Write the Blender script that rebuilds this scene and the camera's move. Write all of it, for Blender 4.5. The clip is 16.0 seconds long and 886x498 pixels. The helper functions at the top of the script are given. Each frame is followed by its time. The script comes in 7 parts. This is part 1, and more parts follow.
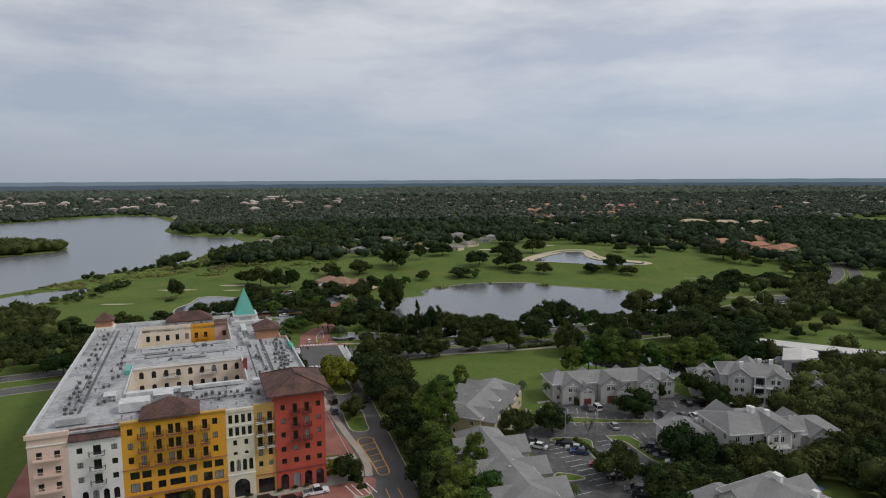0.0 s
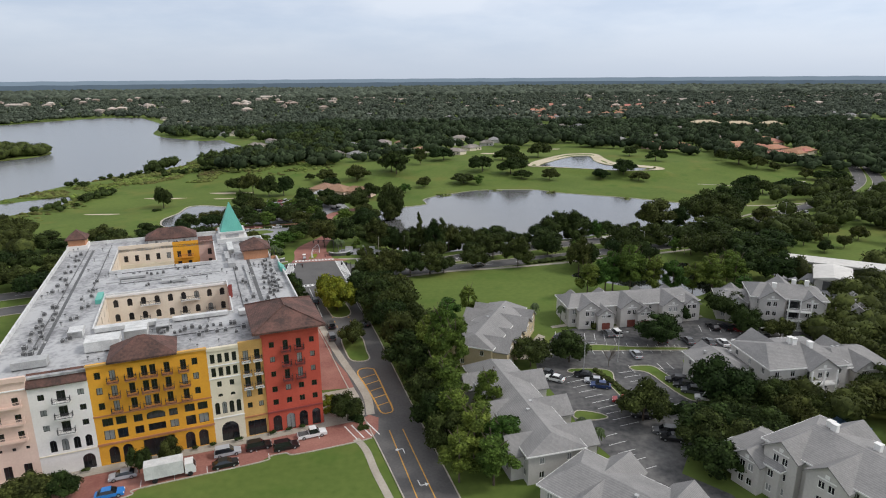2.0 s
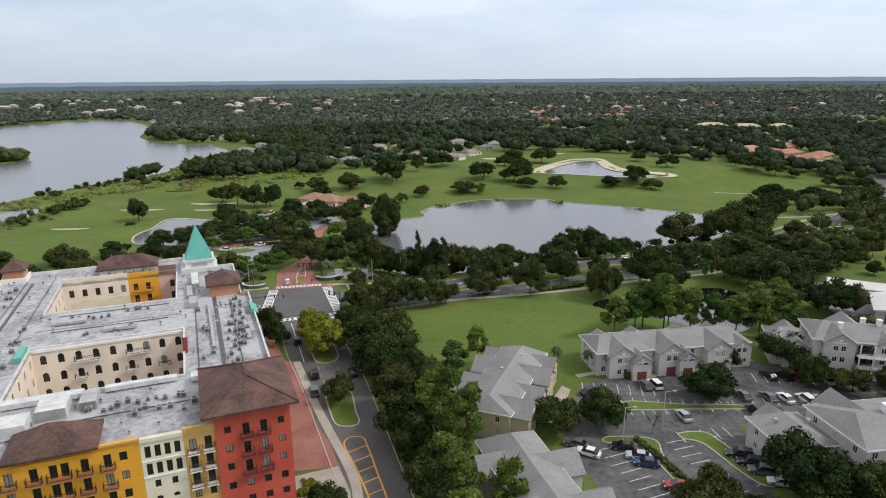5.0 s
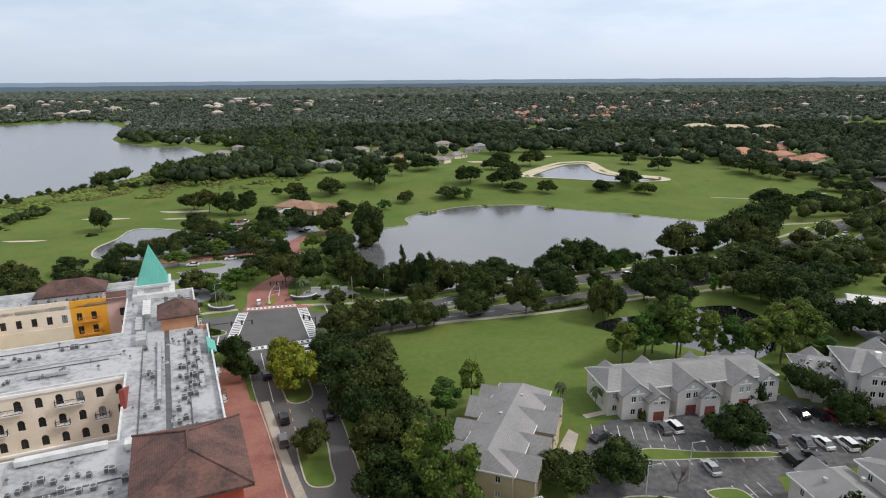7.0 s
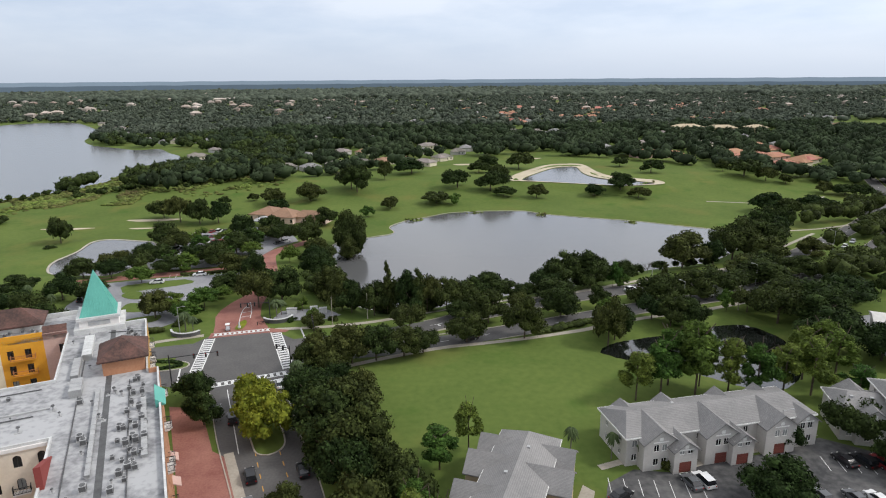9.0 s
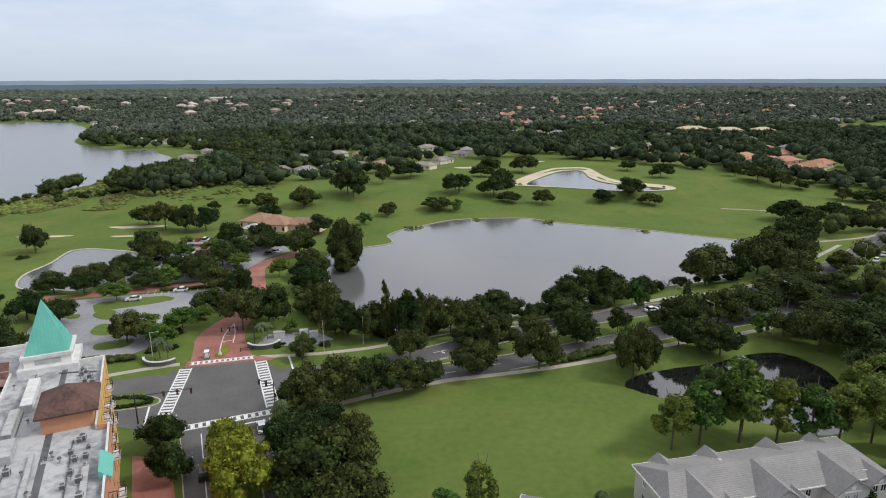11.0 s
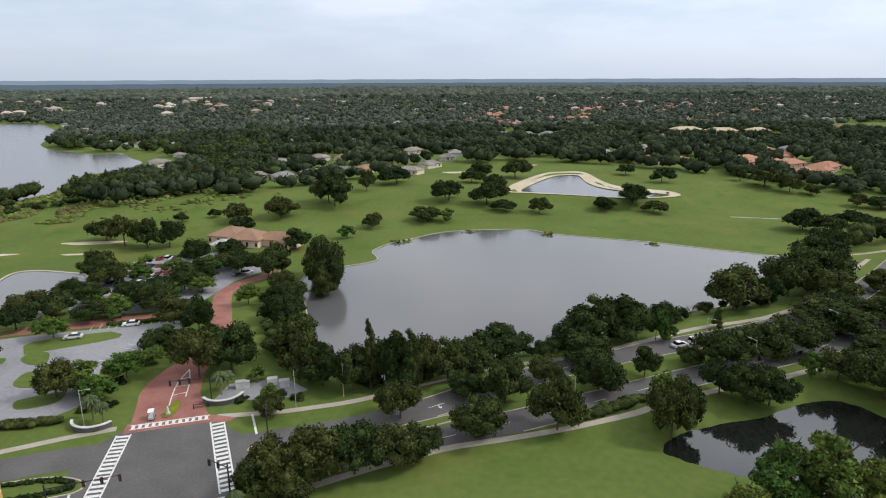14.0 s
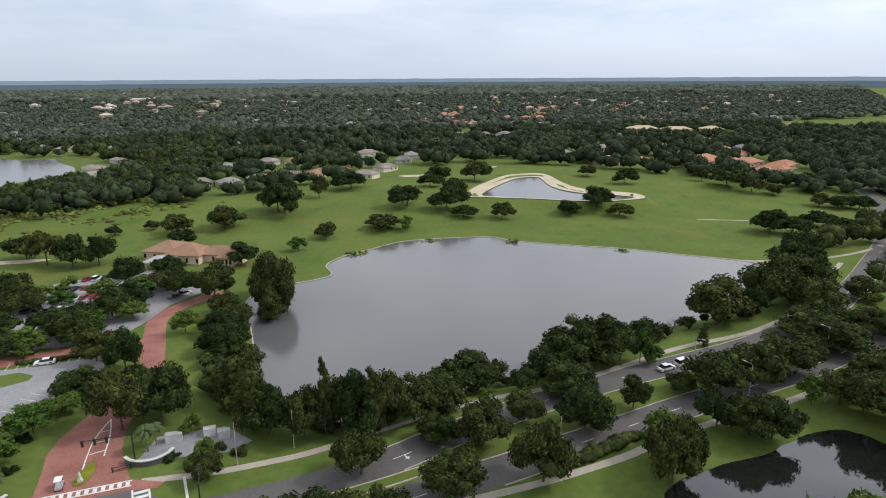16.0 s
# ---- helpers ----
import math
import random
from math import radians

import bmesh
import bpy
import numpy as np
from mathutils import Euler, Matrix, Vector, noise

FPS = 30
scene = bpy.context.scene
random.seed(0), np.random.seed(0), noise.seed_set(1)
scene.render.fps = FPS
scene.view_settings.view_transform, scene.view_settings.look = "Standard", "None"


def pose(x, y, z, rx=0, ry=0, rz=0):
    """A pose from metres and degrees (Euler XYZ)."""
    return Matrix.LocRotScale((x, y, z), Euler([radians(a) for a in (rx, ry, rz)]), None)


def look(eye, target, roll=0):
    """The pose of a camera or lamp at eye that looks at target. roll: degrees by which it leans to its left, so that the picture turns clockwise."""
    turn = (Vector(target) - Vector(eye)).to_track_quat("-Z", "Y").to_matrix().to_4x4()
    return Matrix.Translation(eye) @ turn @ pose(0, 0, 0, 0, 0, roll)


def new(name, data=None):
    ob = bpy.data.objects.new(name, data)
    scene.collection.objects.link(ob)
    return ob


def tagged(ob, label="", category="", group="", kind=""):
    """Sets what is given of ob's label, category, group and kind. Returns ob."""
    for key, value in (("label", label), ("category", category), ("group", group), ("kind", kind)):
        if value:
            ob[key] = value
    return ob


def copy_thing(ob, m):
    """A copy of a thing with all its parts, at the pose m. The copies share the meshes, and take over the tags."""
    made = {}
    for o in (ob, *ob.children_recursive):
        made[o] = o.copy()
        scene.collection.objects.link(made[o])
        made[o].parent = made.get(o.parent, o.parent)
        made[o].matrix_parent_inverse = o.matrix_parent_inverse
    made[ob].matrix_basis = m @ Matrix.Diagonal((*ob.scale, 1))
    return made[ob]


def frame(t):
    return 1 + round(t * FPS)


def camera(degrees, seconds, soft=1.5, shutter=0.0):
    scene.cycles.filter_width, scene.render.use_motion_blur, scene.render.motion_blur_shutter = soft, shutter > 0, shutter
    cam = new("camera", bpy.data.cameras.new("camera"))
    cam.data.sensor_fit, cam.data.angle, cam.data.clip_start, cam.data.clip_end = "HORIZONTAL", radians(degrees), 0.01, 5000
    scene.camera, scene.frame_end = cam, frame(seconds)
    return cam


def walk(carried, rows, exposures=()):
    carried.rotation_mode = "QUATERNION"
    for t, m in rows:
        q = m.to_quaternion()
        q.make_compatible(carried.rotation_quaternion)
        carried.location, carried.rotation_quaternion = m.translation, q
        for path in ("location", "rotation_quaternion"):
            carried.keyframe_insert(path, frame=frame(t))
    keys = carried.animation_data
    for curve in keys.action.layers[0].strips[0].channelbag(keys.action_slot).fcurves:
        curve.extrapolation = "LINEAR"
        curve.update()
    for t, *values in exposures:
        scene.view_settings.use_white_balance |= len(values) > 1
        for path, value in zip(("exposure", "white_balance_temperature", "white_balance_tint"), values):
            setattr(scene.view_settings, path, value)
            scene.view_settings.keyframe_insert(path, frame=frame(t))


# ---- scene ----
cam = camera(70.4, 16.0, soft=1.1)
PATH = [
    (0, (2.25, -16.861, 68.634), (2.303, -14.874, 68.411), -0.3),
    (0.5, (1.832, -11.801, 68.66), (1.886, -9.825, 68.354), -0.3),
    (1, (1.415, -6.739, 68.713), (1.468, -4.778, 68.325), -0.3),
    (1.5, (1.076, -1.633, 68.801), (1.129, 0.312, 68.338), -0.4),
    (2, (0.815, 3.427, 68.855), (0.868, 5.355, 68.326), -0.4),
    (2.5, (0.567, 8.49, 68.948), (0.621, 10.417, 68.412), -0.5),
    (3, (0.317, 13.472, 68.968), (0.373, 15.399, 68.434), -0.5),
    (3.5, (0.084, 18.444, 68.978), (0.142, 20.371, 68.446), -0.5),
    (4, (-0.099, 23.388, 68.982), (-0.04, 25.316, 68.452), -0.4),
    (4.2, (-0.139, 25.359, 68.98), (-0.078, 27.287, 68.451), -0.4),
    (6.5, (-0.349, 47.798, 68.839), (-0.279, 49.727, 68.315), -0.5),
    (7, (-0.447, 52.646, 68.804), (-0.331, 54.572, 68.279), -0.4),
    (7.5, (-0.559, 57.448, 68.734), (-0.416, 59.373, 68.209), -0.4),
    (8, (-0.67, 62.242, 68.684), (-0.509, 64.165, 68.159), -0.4),
    (8.5, (-0.699, 66.98, 68.655), (-0.533, 68.903, 68.13), -0.2),
    (9, (-0.69, 71.721, 68.646), (-0.523, 73.644, 68.12), -0.4),
    (11.5, (-0.815, 95.603, 68.385), (-0.64, 97.525, 67.859), -0.1),
    (12, (-0.846, 100.379, 68.323), (-0.67, 102.3, 67.797), -0.2),
    (12.5, (-0.842, 105.195, 68.242), (-0.664, 107.116, 67.716), -0.3),
    (13, (-0.804, 109.973, 68.176), (-0.625, 111.895, 67.65), -0.2),
    (13.5, (-0.655, 114.734, 68.137), (-0.474, 116.655, 67.611), -0.3),
    (14, (-0.409, 119.519, 68.133), (-0.188, 121.436, 67.606), -0.2),
    (14.5, (-0.159, 124.237, 68.145), (0.091, 126.15, 67.617), -0.3),
    (15, (0.049, 128.894, 68.128), (0.306, 130.806, 67.601), -0.1),
    (15.5, (0.202, 133.509, 68.044), (0.509, 135.413, 67.516), -0.2),
    (16, (0.424, 138.128, 67.99), (0.783, 140.024, 67.461), -0.3),
]


# ---- camera and light ----
EXPOSURES = [(t, stops, 6400, 10) for t, stops in ((0.0, -0.85), (0.5, -0.76), (1.0, -0.6), (1.5, -0.4), (2.0, -0.28), (2.5, -0.2), (4.0, -0.15), (16.0, -0.15))]
walk(cam, [(t, look(eye, target, roll)) for t, eye, target, roll in PATH], EXPOSURES)

SUN_EL, SUN_AZ = 44.0, 96.0   # degrees; azimuth clockwise from +y
world = bpy.data.worlds.new("sky")
scene.world = world
world.use_nodes = True
wn, wl = world.node_tree.nodes, world.node_tree.links
wn.clear()
w_out = wn.new("ShaderNodeOutputWorld")
w_bg = wn.new("ShaderNodeBackground")
w_sky = wn.new("ShaderNodeTexSky")
w_sky.sky_type = "NISHITA"
w_sky.sun_disc = False
w_sky.sun_elevation = radians(SUN_EL)
w_sky.sun_rotation = radians(SUN_AZ)
w_sky.air_density, w_sky.dust_density, w_sky.ozone_density = 1.0, 2.0, 1.0
w_co = wn.new("ShaderNodeTexCoord")
w_map = wn.new("ShaderNodeMapping")
w_map.inputs["Scale"].default_value = (1.0, 1.0, 4.0)
w_noise = wn.new("ShaderNodeTexNoise")
w_noise.inputs["Scale"].default_value = 3.4
w_noise.inputs["Detail"].default_value = 8.0
w_noise.inputs["Roughness"].default_value = 0.55
w_ramp = wn.new("ShaderNodeValToRGB")
w_ramp.color_ramp.elements[0].position, w_ramp.color_ramp.elements[1].position = 0.4, 0.62
w_sep = wn.new("ShaderNodeSeparateXYZ")
w_alt = wn.new("ShaderNodeMapRange")
w_alt.inputs["From Min"].default_value, w_alt.inputs["From Max"].default_value = 0.0, 0.3
w_alt.inputs["To Min"].default_value, w_alt.inputs["To Max"].default_value = 0.0, 1.0
w_band = wn.new("ShaderNodeValToRGB")   # veil of thin cloud, from the horizon upwards
for k, (at, col) in enumerate(((0.0, (5.9, 6.6, 7.7)), (0.25, (5.8, 6.7, 8.2)), (0.6, (6.5, 7.1, 8.4)), (1.0, (7.4, 7.7, 8.4)))):
    e = w_band.color_ramp.elements[k] if k < 2 else w_band.color_ramp.elements.new(at)
    e.position, e.color = at, (*[c / 10 for c in col], 1)
w_mul = wn.new("ShaderNodeVectorMath")
w_mul.operation = "SCALE"
w_mul.inputs["Scale"].default_value = 10.0
w_cloud = wn.new("ShaderNodeMix")
w_cloud.data_type = "RGBA"
w_cloud.inputs["B"].default_value = (11.0, 11.0, 11.2, 1)
w_cf = wn.new("ShaderNodeMath")
w_cf.operation = "MULTIPLY"
w_veil = wn.new("ShaderNodeMix")
w_veil.data_type = "RGBA"
w_veil.inputs["Factor"].default_value = 0.82
w_bg.inputs["Strength"].default_value = 0.1
wl.new(w_co.outputs["Generated"], w_map.inputs["Vector"])
wl.new(w_map.outputs["Vector"], w_noise.inputs["Vector"])
wl.new(w_noise.outputs["Fac"], w_ramp.inputs["Fac"])
wl.new(w_co.outputs["Generated"], w_sep.inputs["Vector"])
wl.new(w_sep.outputs["Z"], w_alt.inputs["Value"])
wl.new(w_alt.outputs["Result"], w_band.inputs["Fac"])
wl.new(w_band.outputs["Color"], w_mul.inputs[0])
wl.new(w_ramp.outputs["Color"], w_cf.inputs[0])
wl.new(w_alt.outputs["Result"], w_cf.inputs[1])
wl.new(w_cf.outputs["Value"], w_cloud.inputs["Factor"])
wl.new(w_mul.outputs["Vector"], w_cloud.inputs["A"])
wl.new(w_sky.outputs["Color"], w_veil.inputs["A"])
wl.new(w_cloud.outputs["Result"], w_veil.inputs["B"])
w_side = wn.new("ShaderNodeMapRange")   # the veil is brighter towards the sun's side
w_side.inputs["From Min"].default_value, w_side.inputs["From Max"].default_value = -0.7, 0.7
w_side.inputs["To Min"].default_value, w_side.inputs["To Max"].default_value = 1.18, 1.46
w_gain = wn.new("ShaderNodeVectorMath")
w_gain.operation = "SCALE"
wl.new(w_sep.outputs["X"], w_side.inputs["Value"])
wl.new(w_side.outputs["Result"], w_gain.inputs["Scale"])
wl.new(w_veil.outputs["Result"], w_gain.inputs[0])
wl.new(w_gain.outputs["Vector"], w_bg.inputs["Color"])
wl.new(w_bg.outputs["Background"], w_out.inputs["Surface"])

sun_data = bpy.data.lights.new("sun", "SUN")
sun_data.energy, sun_data.angle, sun_data.color = 2.2, radians(9.0), (1.0, 0.96, 0.9)
sun = new("sun", sun_data)
_a, _e = radians(SUN_AZ), radians(SUN_EL)
sun.matrix_world = look((math.sin(_a) * math.cos(_e) * 300, math.cos(_a) * math.cos(_e) * 300, math.sin(_e) * 300), (0, 0, 0))


# ---- materials ----
def material(name, base, dark=None, rough=0.8, metal=0.0, scale=1.0, fine=None, bump=0.0, island=0.0, obj=0.0, low=0.35, high=0.65, spec=0.3):
    """A surface whose colour wanders between base and dark at two scales (metres per wave: 1 / scale)."""
    m = bpy.data.materials.new(name)
    m.use_nodes = True
    n, l = m.node_tree.nodes, m.node_tree.links
    b = n["Principled BSDF"]
    b.inputs["Roughness"].default_value, b.inputs["Metallic"].default_value = rough, metal
    b.inputs["Specular IOR Level"].default_value = spec
    dark = dark or tuple(c * 0.72 for c in base)
    co = n.new("ShaderNodeNewGeometry")
    n1 = n.new("ShaderNodeTexNoise")
    n1.inputs["Scale"].default_value, n1.inputs["Detail"].default_value = scale, 4.0
    n2 = n.new("ShaderNodeTexNoise")
    n2.inputs["Scale"].default_value, n2.inputs["Detail"].default_value = fine or scale * 9, 3.0
    mixn = n.new("ShaderNodeMix")
    mixn.data_type = "FLOAT"
    mixn.inputs["Factor"].default_value = 0.4
    rng = n.new("ShaderNodeMapRange")
    rng.inputs["From Min"].default_value, rng.inputs["From Max"].default_value = low, high
    col = n.new("ShaderNodeMix")
    col.data_type = "RGBA"
    col.inputs["A"].default_value, col.inputs["B"].default_value = (*dark, 1), (*base, 1)
    l.new(co.outputs["Position"], n1.inputs["Vector"])
    l.new(co.outputs["Position"], n2.inputs["Vector"])
    l.new(n1.outputs["Fac"], mixn.inputs["A"])
    l.new(n2.outputs["Fac"], mixn.inputs["B"])
    l.new(mixn.outputs["Result"], rng.inputs["Value"])
    l.new(rng.outputs["Result"], col.inputs["Factor"])
    last = col.outputs["Result"]
    for amount, sock in ((island, co.outputs["Random Per Island"]), (obj, None)):
        if amount:
            hv = n.new("ShaderNodeHueSaturation")
            if sock is None:
                sock = n.new("ShaderNodeObjectInfo").outputs["Random"]
                hu = n.new("ShaderNodeMapRange")
                hu.inputs["To Min"].default_value, hu.inputs["To Max"].default_value = 0.5 + amount * 0.12, 0.5 - amount * 0.14
                l.new(sock, hu.inputs["Value"])
                l.new(hu.outputs["Result"], hv.inputs["Hue"])
            mr = n.new("ShaderNodeMapRange")
            mr.inputs["To Min"].default_value, mr.inputs["To Max"].default_value = 1 - amount, 1 + amount
            l.new(sock, mr.inputs["Value"])
            l.new(mr.outputs["Result"], hv.inputs["Value"])
            l.new(last, hv.inputs["Color"])
            last = hv.outputs["Color"]
    l.new(last, b.inputs["Base Color"])
    if bump:
        bp = n.new("ShaderNodeBump")
        bp.inputs["Strength"].default_value, bp.inputs["Distance"].default_value = bump, 0.1
        l.new(n2.outputs["Fac"], bp.inputs["Height"])
        l.new(bp.outputs["Normal"], b.inputs["Normal"])
    return m


def striped(m, axis_scale, strength=0.5, distance=0.05, direction="Z"):
    """Adds courses (roof tiles, shingles) as relief and slight tone, along the object's own axis."""
    n, l = m.node_tree.nodes, m.node_tree.links
    b = n["Principled BSDF"]
    tc = n.new("ShaderNodeTexCoord")
    w = n.new("ShaderNodeTexWave")
    w.wave_type, w.bands_direction, w.wave_profile = "BANDS", direction, "SAW"
    w.inputs["Scale"].default_value, w.inputs["Distortion"].default_value = axis_scale, 0.3
    l.new(tc.outputs["Object"], w.inputs["Vector"])
    bp = n.new("ShaderNodeBump")
    bp.inputs["Strength"].default_value, bp.inputs["Distance"].default_value = strength, distance
    l.new(w.outputs["Fac"], bp.inputs["Height"])
    l.new(bp.outputs["Normal"], b.inputs["Normal"])
    old = b.inputs["Base Color"].links[0].from_socket
    hv = n.new("ShaderNodeHueSaturation")
    mr = n.new("ShaderNodeMapRange")
    mr.inputs["To Min"].default_value, mr.inputs["To Max"].default_value = 0.78, 1.06
    l.new(w.outputs["Fac"], mr.inputs["Value"])
    l.new(mr.outputs["Result"], hv.inputs["Value"])
    l.new(old, hv.inputs["Color"])
    l.new(hv.outputs["Color"], b.inputs["Base Color"])
    return m


M = {}
M["grass"] = material("grass", (0.122, 0.162, 0.04), (0.082, 0.12, 0.028), 0.95, scale=0.022, fine=0.6, bump=0.3, spec=0.08)
_n, _l = M["grass"].node_tree.nodes, M["grass"].node_tree.links
_b = _n["Principled BSDF"]
_g = _n.new("ShaderNodeNewGeometry")
for _sc, _lo, _hi, _colr in ((0.035, 0.56, 0.78, (0.17, 0.155, 0.045)), (0.09, 0.56, 0.75, (0.06, 0.115, 0.02))):   # dry and lush patches
    _t, _r, _x = _n.new("ShaderNodeTexNoise"), _n.new("ShaderNodeMapRange"), _n.new("ShaderNodeMix")
    _t.inputs["Scale"].default_value, _t.inputs["Detail"].default_value = _sc, 5.0
    _r.inputs["From Min"].default_value, _r.inputs["From Max"].default_value, _r.inputs["To Max"].default_value = _lo, _hi, 0.75
    _x.data_type = "RGBA"
    _x.inputs["B"].default_value = (*_colr, 1)
    _l.new(_g.outputs["Position"], _t.inputs["Vector"])
    _l.new(_t.outputs["Fac"], _r.inputs["Value"])
    _l.new(_r.outputs["Result"], _x.inputs["Factor"])
    _l.new(_b.inputs["Base Color"].links[0].from_socket, _x.inputs["A"])
    _l.new(_x.outputs["Result"], _b.inputs["Base Color"])
M["roof_tan"] = material("tan_shingle", (0.27, 0.24, 0.21), (0.19, 0.17, 0.15), 0.88, scale=0.2, fine=2.0, obj=0.25)
M["asphalt"] = material("asphalt", (0.128, 0.122, 0.117), (0.082, 0.079, 0.077), 0.85, scale=0.12, fine=2.0)
M["lot"] = material("lot_asphalt", (0.15, 0.145, 0.14), (0.045, 0.045, 0.046), 0.85, scale=0.07, fine=0.8, low=0.38, high=0.66)
M["oldlot"] = material("worn_concrete_lot", (0.3, 0.3, 0.31), (0.2, 0.2, 0.21), 0.85, scale=0.08, fine=1.0)
M["concrete"] = material("concrete", (0.42, 0.38, 0.32), (0.3, 0.27, 0.22), 0.85, scale=0.2, fine=2.0)
M["kerb"] = material("kerb", (0.48, 0.44, 0.38), (0.32, 0.29, 0.24), 0.85, scale=0.5)
M["brick"] = material("brick_paving", (0.34, 0.16, 0.125), (0.22, 0.085, 0.068), 0.85, scale=0.2, fine=2.5)
M["paint_w"] = material("white_road_paint", (0.75, 0.75, 0.73), (0.55, 0.55, 0.53), 0.7, scale=1.0)
M["paint_y"] = material("orange_road_paint", (0.65, 0.36, 0.07), (0.5, 0.26, 0.05), 0.7, scale=1.0)
M["sand"] = material("sand", (0.55, 0.48, 0.36), (0.42, 0.36, 0.25), 0.95, scale=0.15)
M["reed"] = material("reed_marsh", (0.13, 0.185, 0.04), (0.085, 0.068, 0.03), 0.95, scale=0.04, fine=0.3, island=0.4, spec=0.08)
M["leaf"] = material("oak_leaf", (0.054, 0.075, 0.02), (0.013, 0.021, 0.006), 0.8, scale=0.35, fine=1.6, island=0.55, obj=0.3, spec=0.08)
M["leaf_pine"] = material("pine_leaf", (0.095, 0.15, 0.026), (0.032, 0.06, 0.012), 0.8, scale=0.35, fine=1.6, island=0.45, obj=0.25, spec=0.1)
M["leaf_yellow"] = material("yellow_leaf", (0.2, 0.21, 0.022), (0.09, 0.12, 0.014), 0.8, scale=0.25, fine=1.4, island=0.45, spec=0.1)
M["leaf_light"] = material("light_leaf", (0.085, 0.14, 0.024), (0.036, 0.07, 0.013), 0.8, scale=0.35, fine=1.6, island=0.45, obj=0.2, spec=0.1)
M["leaf_palm"] = material("palm_leaf", (0.07, 0.1, 0.03), (0.035, 0.055, 0.018), 0.6, scale=0.5, island=0.35)
M["hedge"] = material("hedge", (0.05, 0.085, 0.02), (0.025, 0.05, 0.012), 0.8, scale=0.8, fine=3.0, bump=0.8)
# woods past 900 m: haze painted in as a greyer, paler base colour
M["wood_hazed"] = material("far_wood", (0.085, 0.1, 0.07), (0.046, 0.058, 0.043), 0.9, scale=0.012, fine=0.12, island=0.5, spec=0.1)
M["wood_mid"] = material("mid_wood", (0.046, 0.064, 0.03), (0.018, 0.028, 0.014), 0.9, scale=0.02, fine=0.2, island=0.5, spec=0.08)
M["bark"] = material("bark", (0.13, 0.1, 0.075), (0.07, 0.055, 0.04), 0.95, scale=2.0)
M["bark_grey"] = material("bare_bark", (0.2, 0.18, 0.16), (0.12, 0.1, 0.09), 0.95, scale=2.0)
for k, c, d in (("yellow", (0.72, 0.36, 0.035), (0.62, 0.29, 0.03)), ("red", (0.50, 0.095, 0.06), (0.41, 0.07, 0.045)), ("ochre", (0.62, 0.38, 0.13), (0.53, 0.31, 0.1)),
                ("cream", (0.72, 0.66, 0.52), (0.62, 0.55, 0.42)), ("white", (0.78, 0.75, 0.72), (0.68, 0.65, 0.62)), ("pink", (0.74, 0.56, 0.47), (0.65, 0.48, 0.4)),
                ("terracotta", (0.5, 0.26, 0.15), (0.42, 0.2, 0.11)), ("brown", (0.44, 0.2, 0.09), (0.35, 0.15, 0.07)), ("wine", (0.27, 0.06, 0.05), (0.21, 0.045, 0.04)),
                ("apt", (0.52, 0.5, 0.47), (0.43, 0.41, 0.39)), ("apt_tan", (0.5, 0.41, 0.28), (0.42, 0.34, 0.22)), ("trim", (0.8, 0.79, 0.76), (0.7, 0.69, 0.66)),
                ("rose", (0.6, 0.42, 0.36), (0.5, 0.34, 0.29)), ("court", (0.76, 0.67, 0.55), (0.66, 0.57, 0.46))):
    M[k] = material("stucco_" + k, c, d, 0.88, scale=0.3, fine=3.0, bump=0.15)
M["membrane"] = material("roof_membrane", (0.42, 0.42, 0.42), (0.18, 0.18, 0.185), 0.8, scale=0.13, fine=1.1, low=0.36, high=0.56)
M["white_cap"] = material("white_coping", (0.68, 0.68, 0.66), (0.45, 0.45, 0.44), 0.6, scale=0.6)
M["tile"] = striped(material("clay_tile", (0.165, 0.085, 0.068), (0.065, 0.042, 0.036), 0.85, scale=0.3, fine=2.0, low=0.38, high=0.62), 2.6, 0.5)
M["shingle"] = striped(material("grey_shingle", (0.29, 0.28, 0.27), (0.21, 0.205, 0.2), 0.88, scale=0.2, fine=2.0), 2.4, 0.5)
M["club_tile"] = striped(material("brown_tile", (0.36, 0.22, 0.14), (0.25, 0.15, 0.1), 0.85, scale=0.2, fine=2.0), 1.0)
M["orange_tile"] = material("orange_tile", (0.44, 0.215, 0.14), (0.33, 0.15, 0.1), 0.85, scale=0.15, fine=1.0, obj=0.15)
M["copper"] = material("teal_metal_roof", (0.12, 0.42, 0.34), (0.09, 0.34, 0.28), 0.5, scale=0.4, spec=0.5)
M["glass"] = material("dark_glass", (0.018, 0.02, 0.024), (0.01, 0.011, 0.013), 0.12, scale=0.2, spec=0.7)
M["blind"] = material("pale_blind_glass", (0.3, 0.31, 0.3), (0.22, 0.23, 0.23), 0.2, scale=0.3, spec=0.6)
M["iron"] = material("dark_iron", (0.03, 0.03, 0.032), (0.02, 0.02, 0.02), 0.5, scale=2.0)
M["steel"] = material("galvanised_steel", (0.5, 0.51, 0.52), (0.36, 0.37, 0.38), 0.45, metal=0.6, scale=1.0)
M["unit"] = material("unit_grey", (0.45, 0.45, 0.44), (0.3, 0.3, 0.3), 0.6, scale=0.8)
M["unit_dark"] = material("unit_dark", (0.12, 0.12, 0.12), (0.07, 0.07, 0.07), 0.6, scale=0.8)
M["garage"] = material("garage_red", (0.2, 0.06, 0.045), (0.15, 0.045, 0.035), 0.6, scale=0.8)
M["tyre"] = material("tyre_rubber", (0.02, 0.02, 0.02), (0.012, 0.012, 0.012), 0.85, scale=3.0)
M["bluepool"] = material("blue_court", (0.12, 0.24, 0.42), (0.09, 0.19, 0.35), 0.6, scale=0.3)
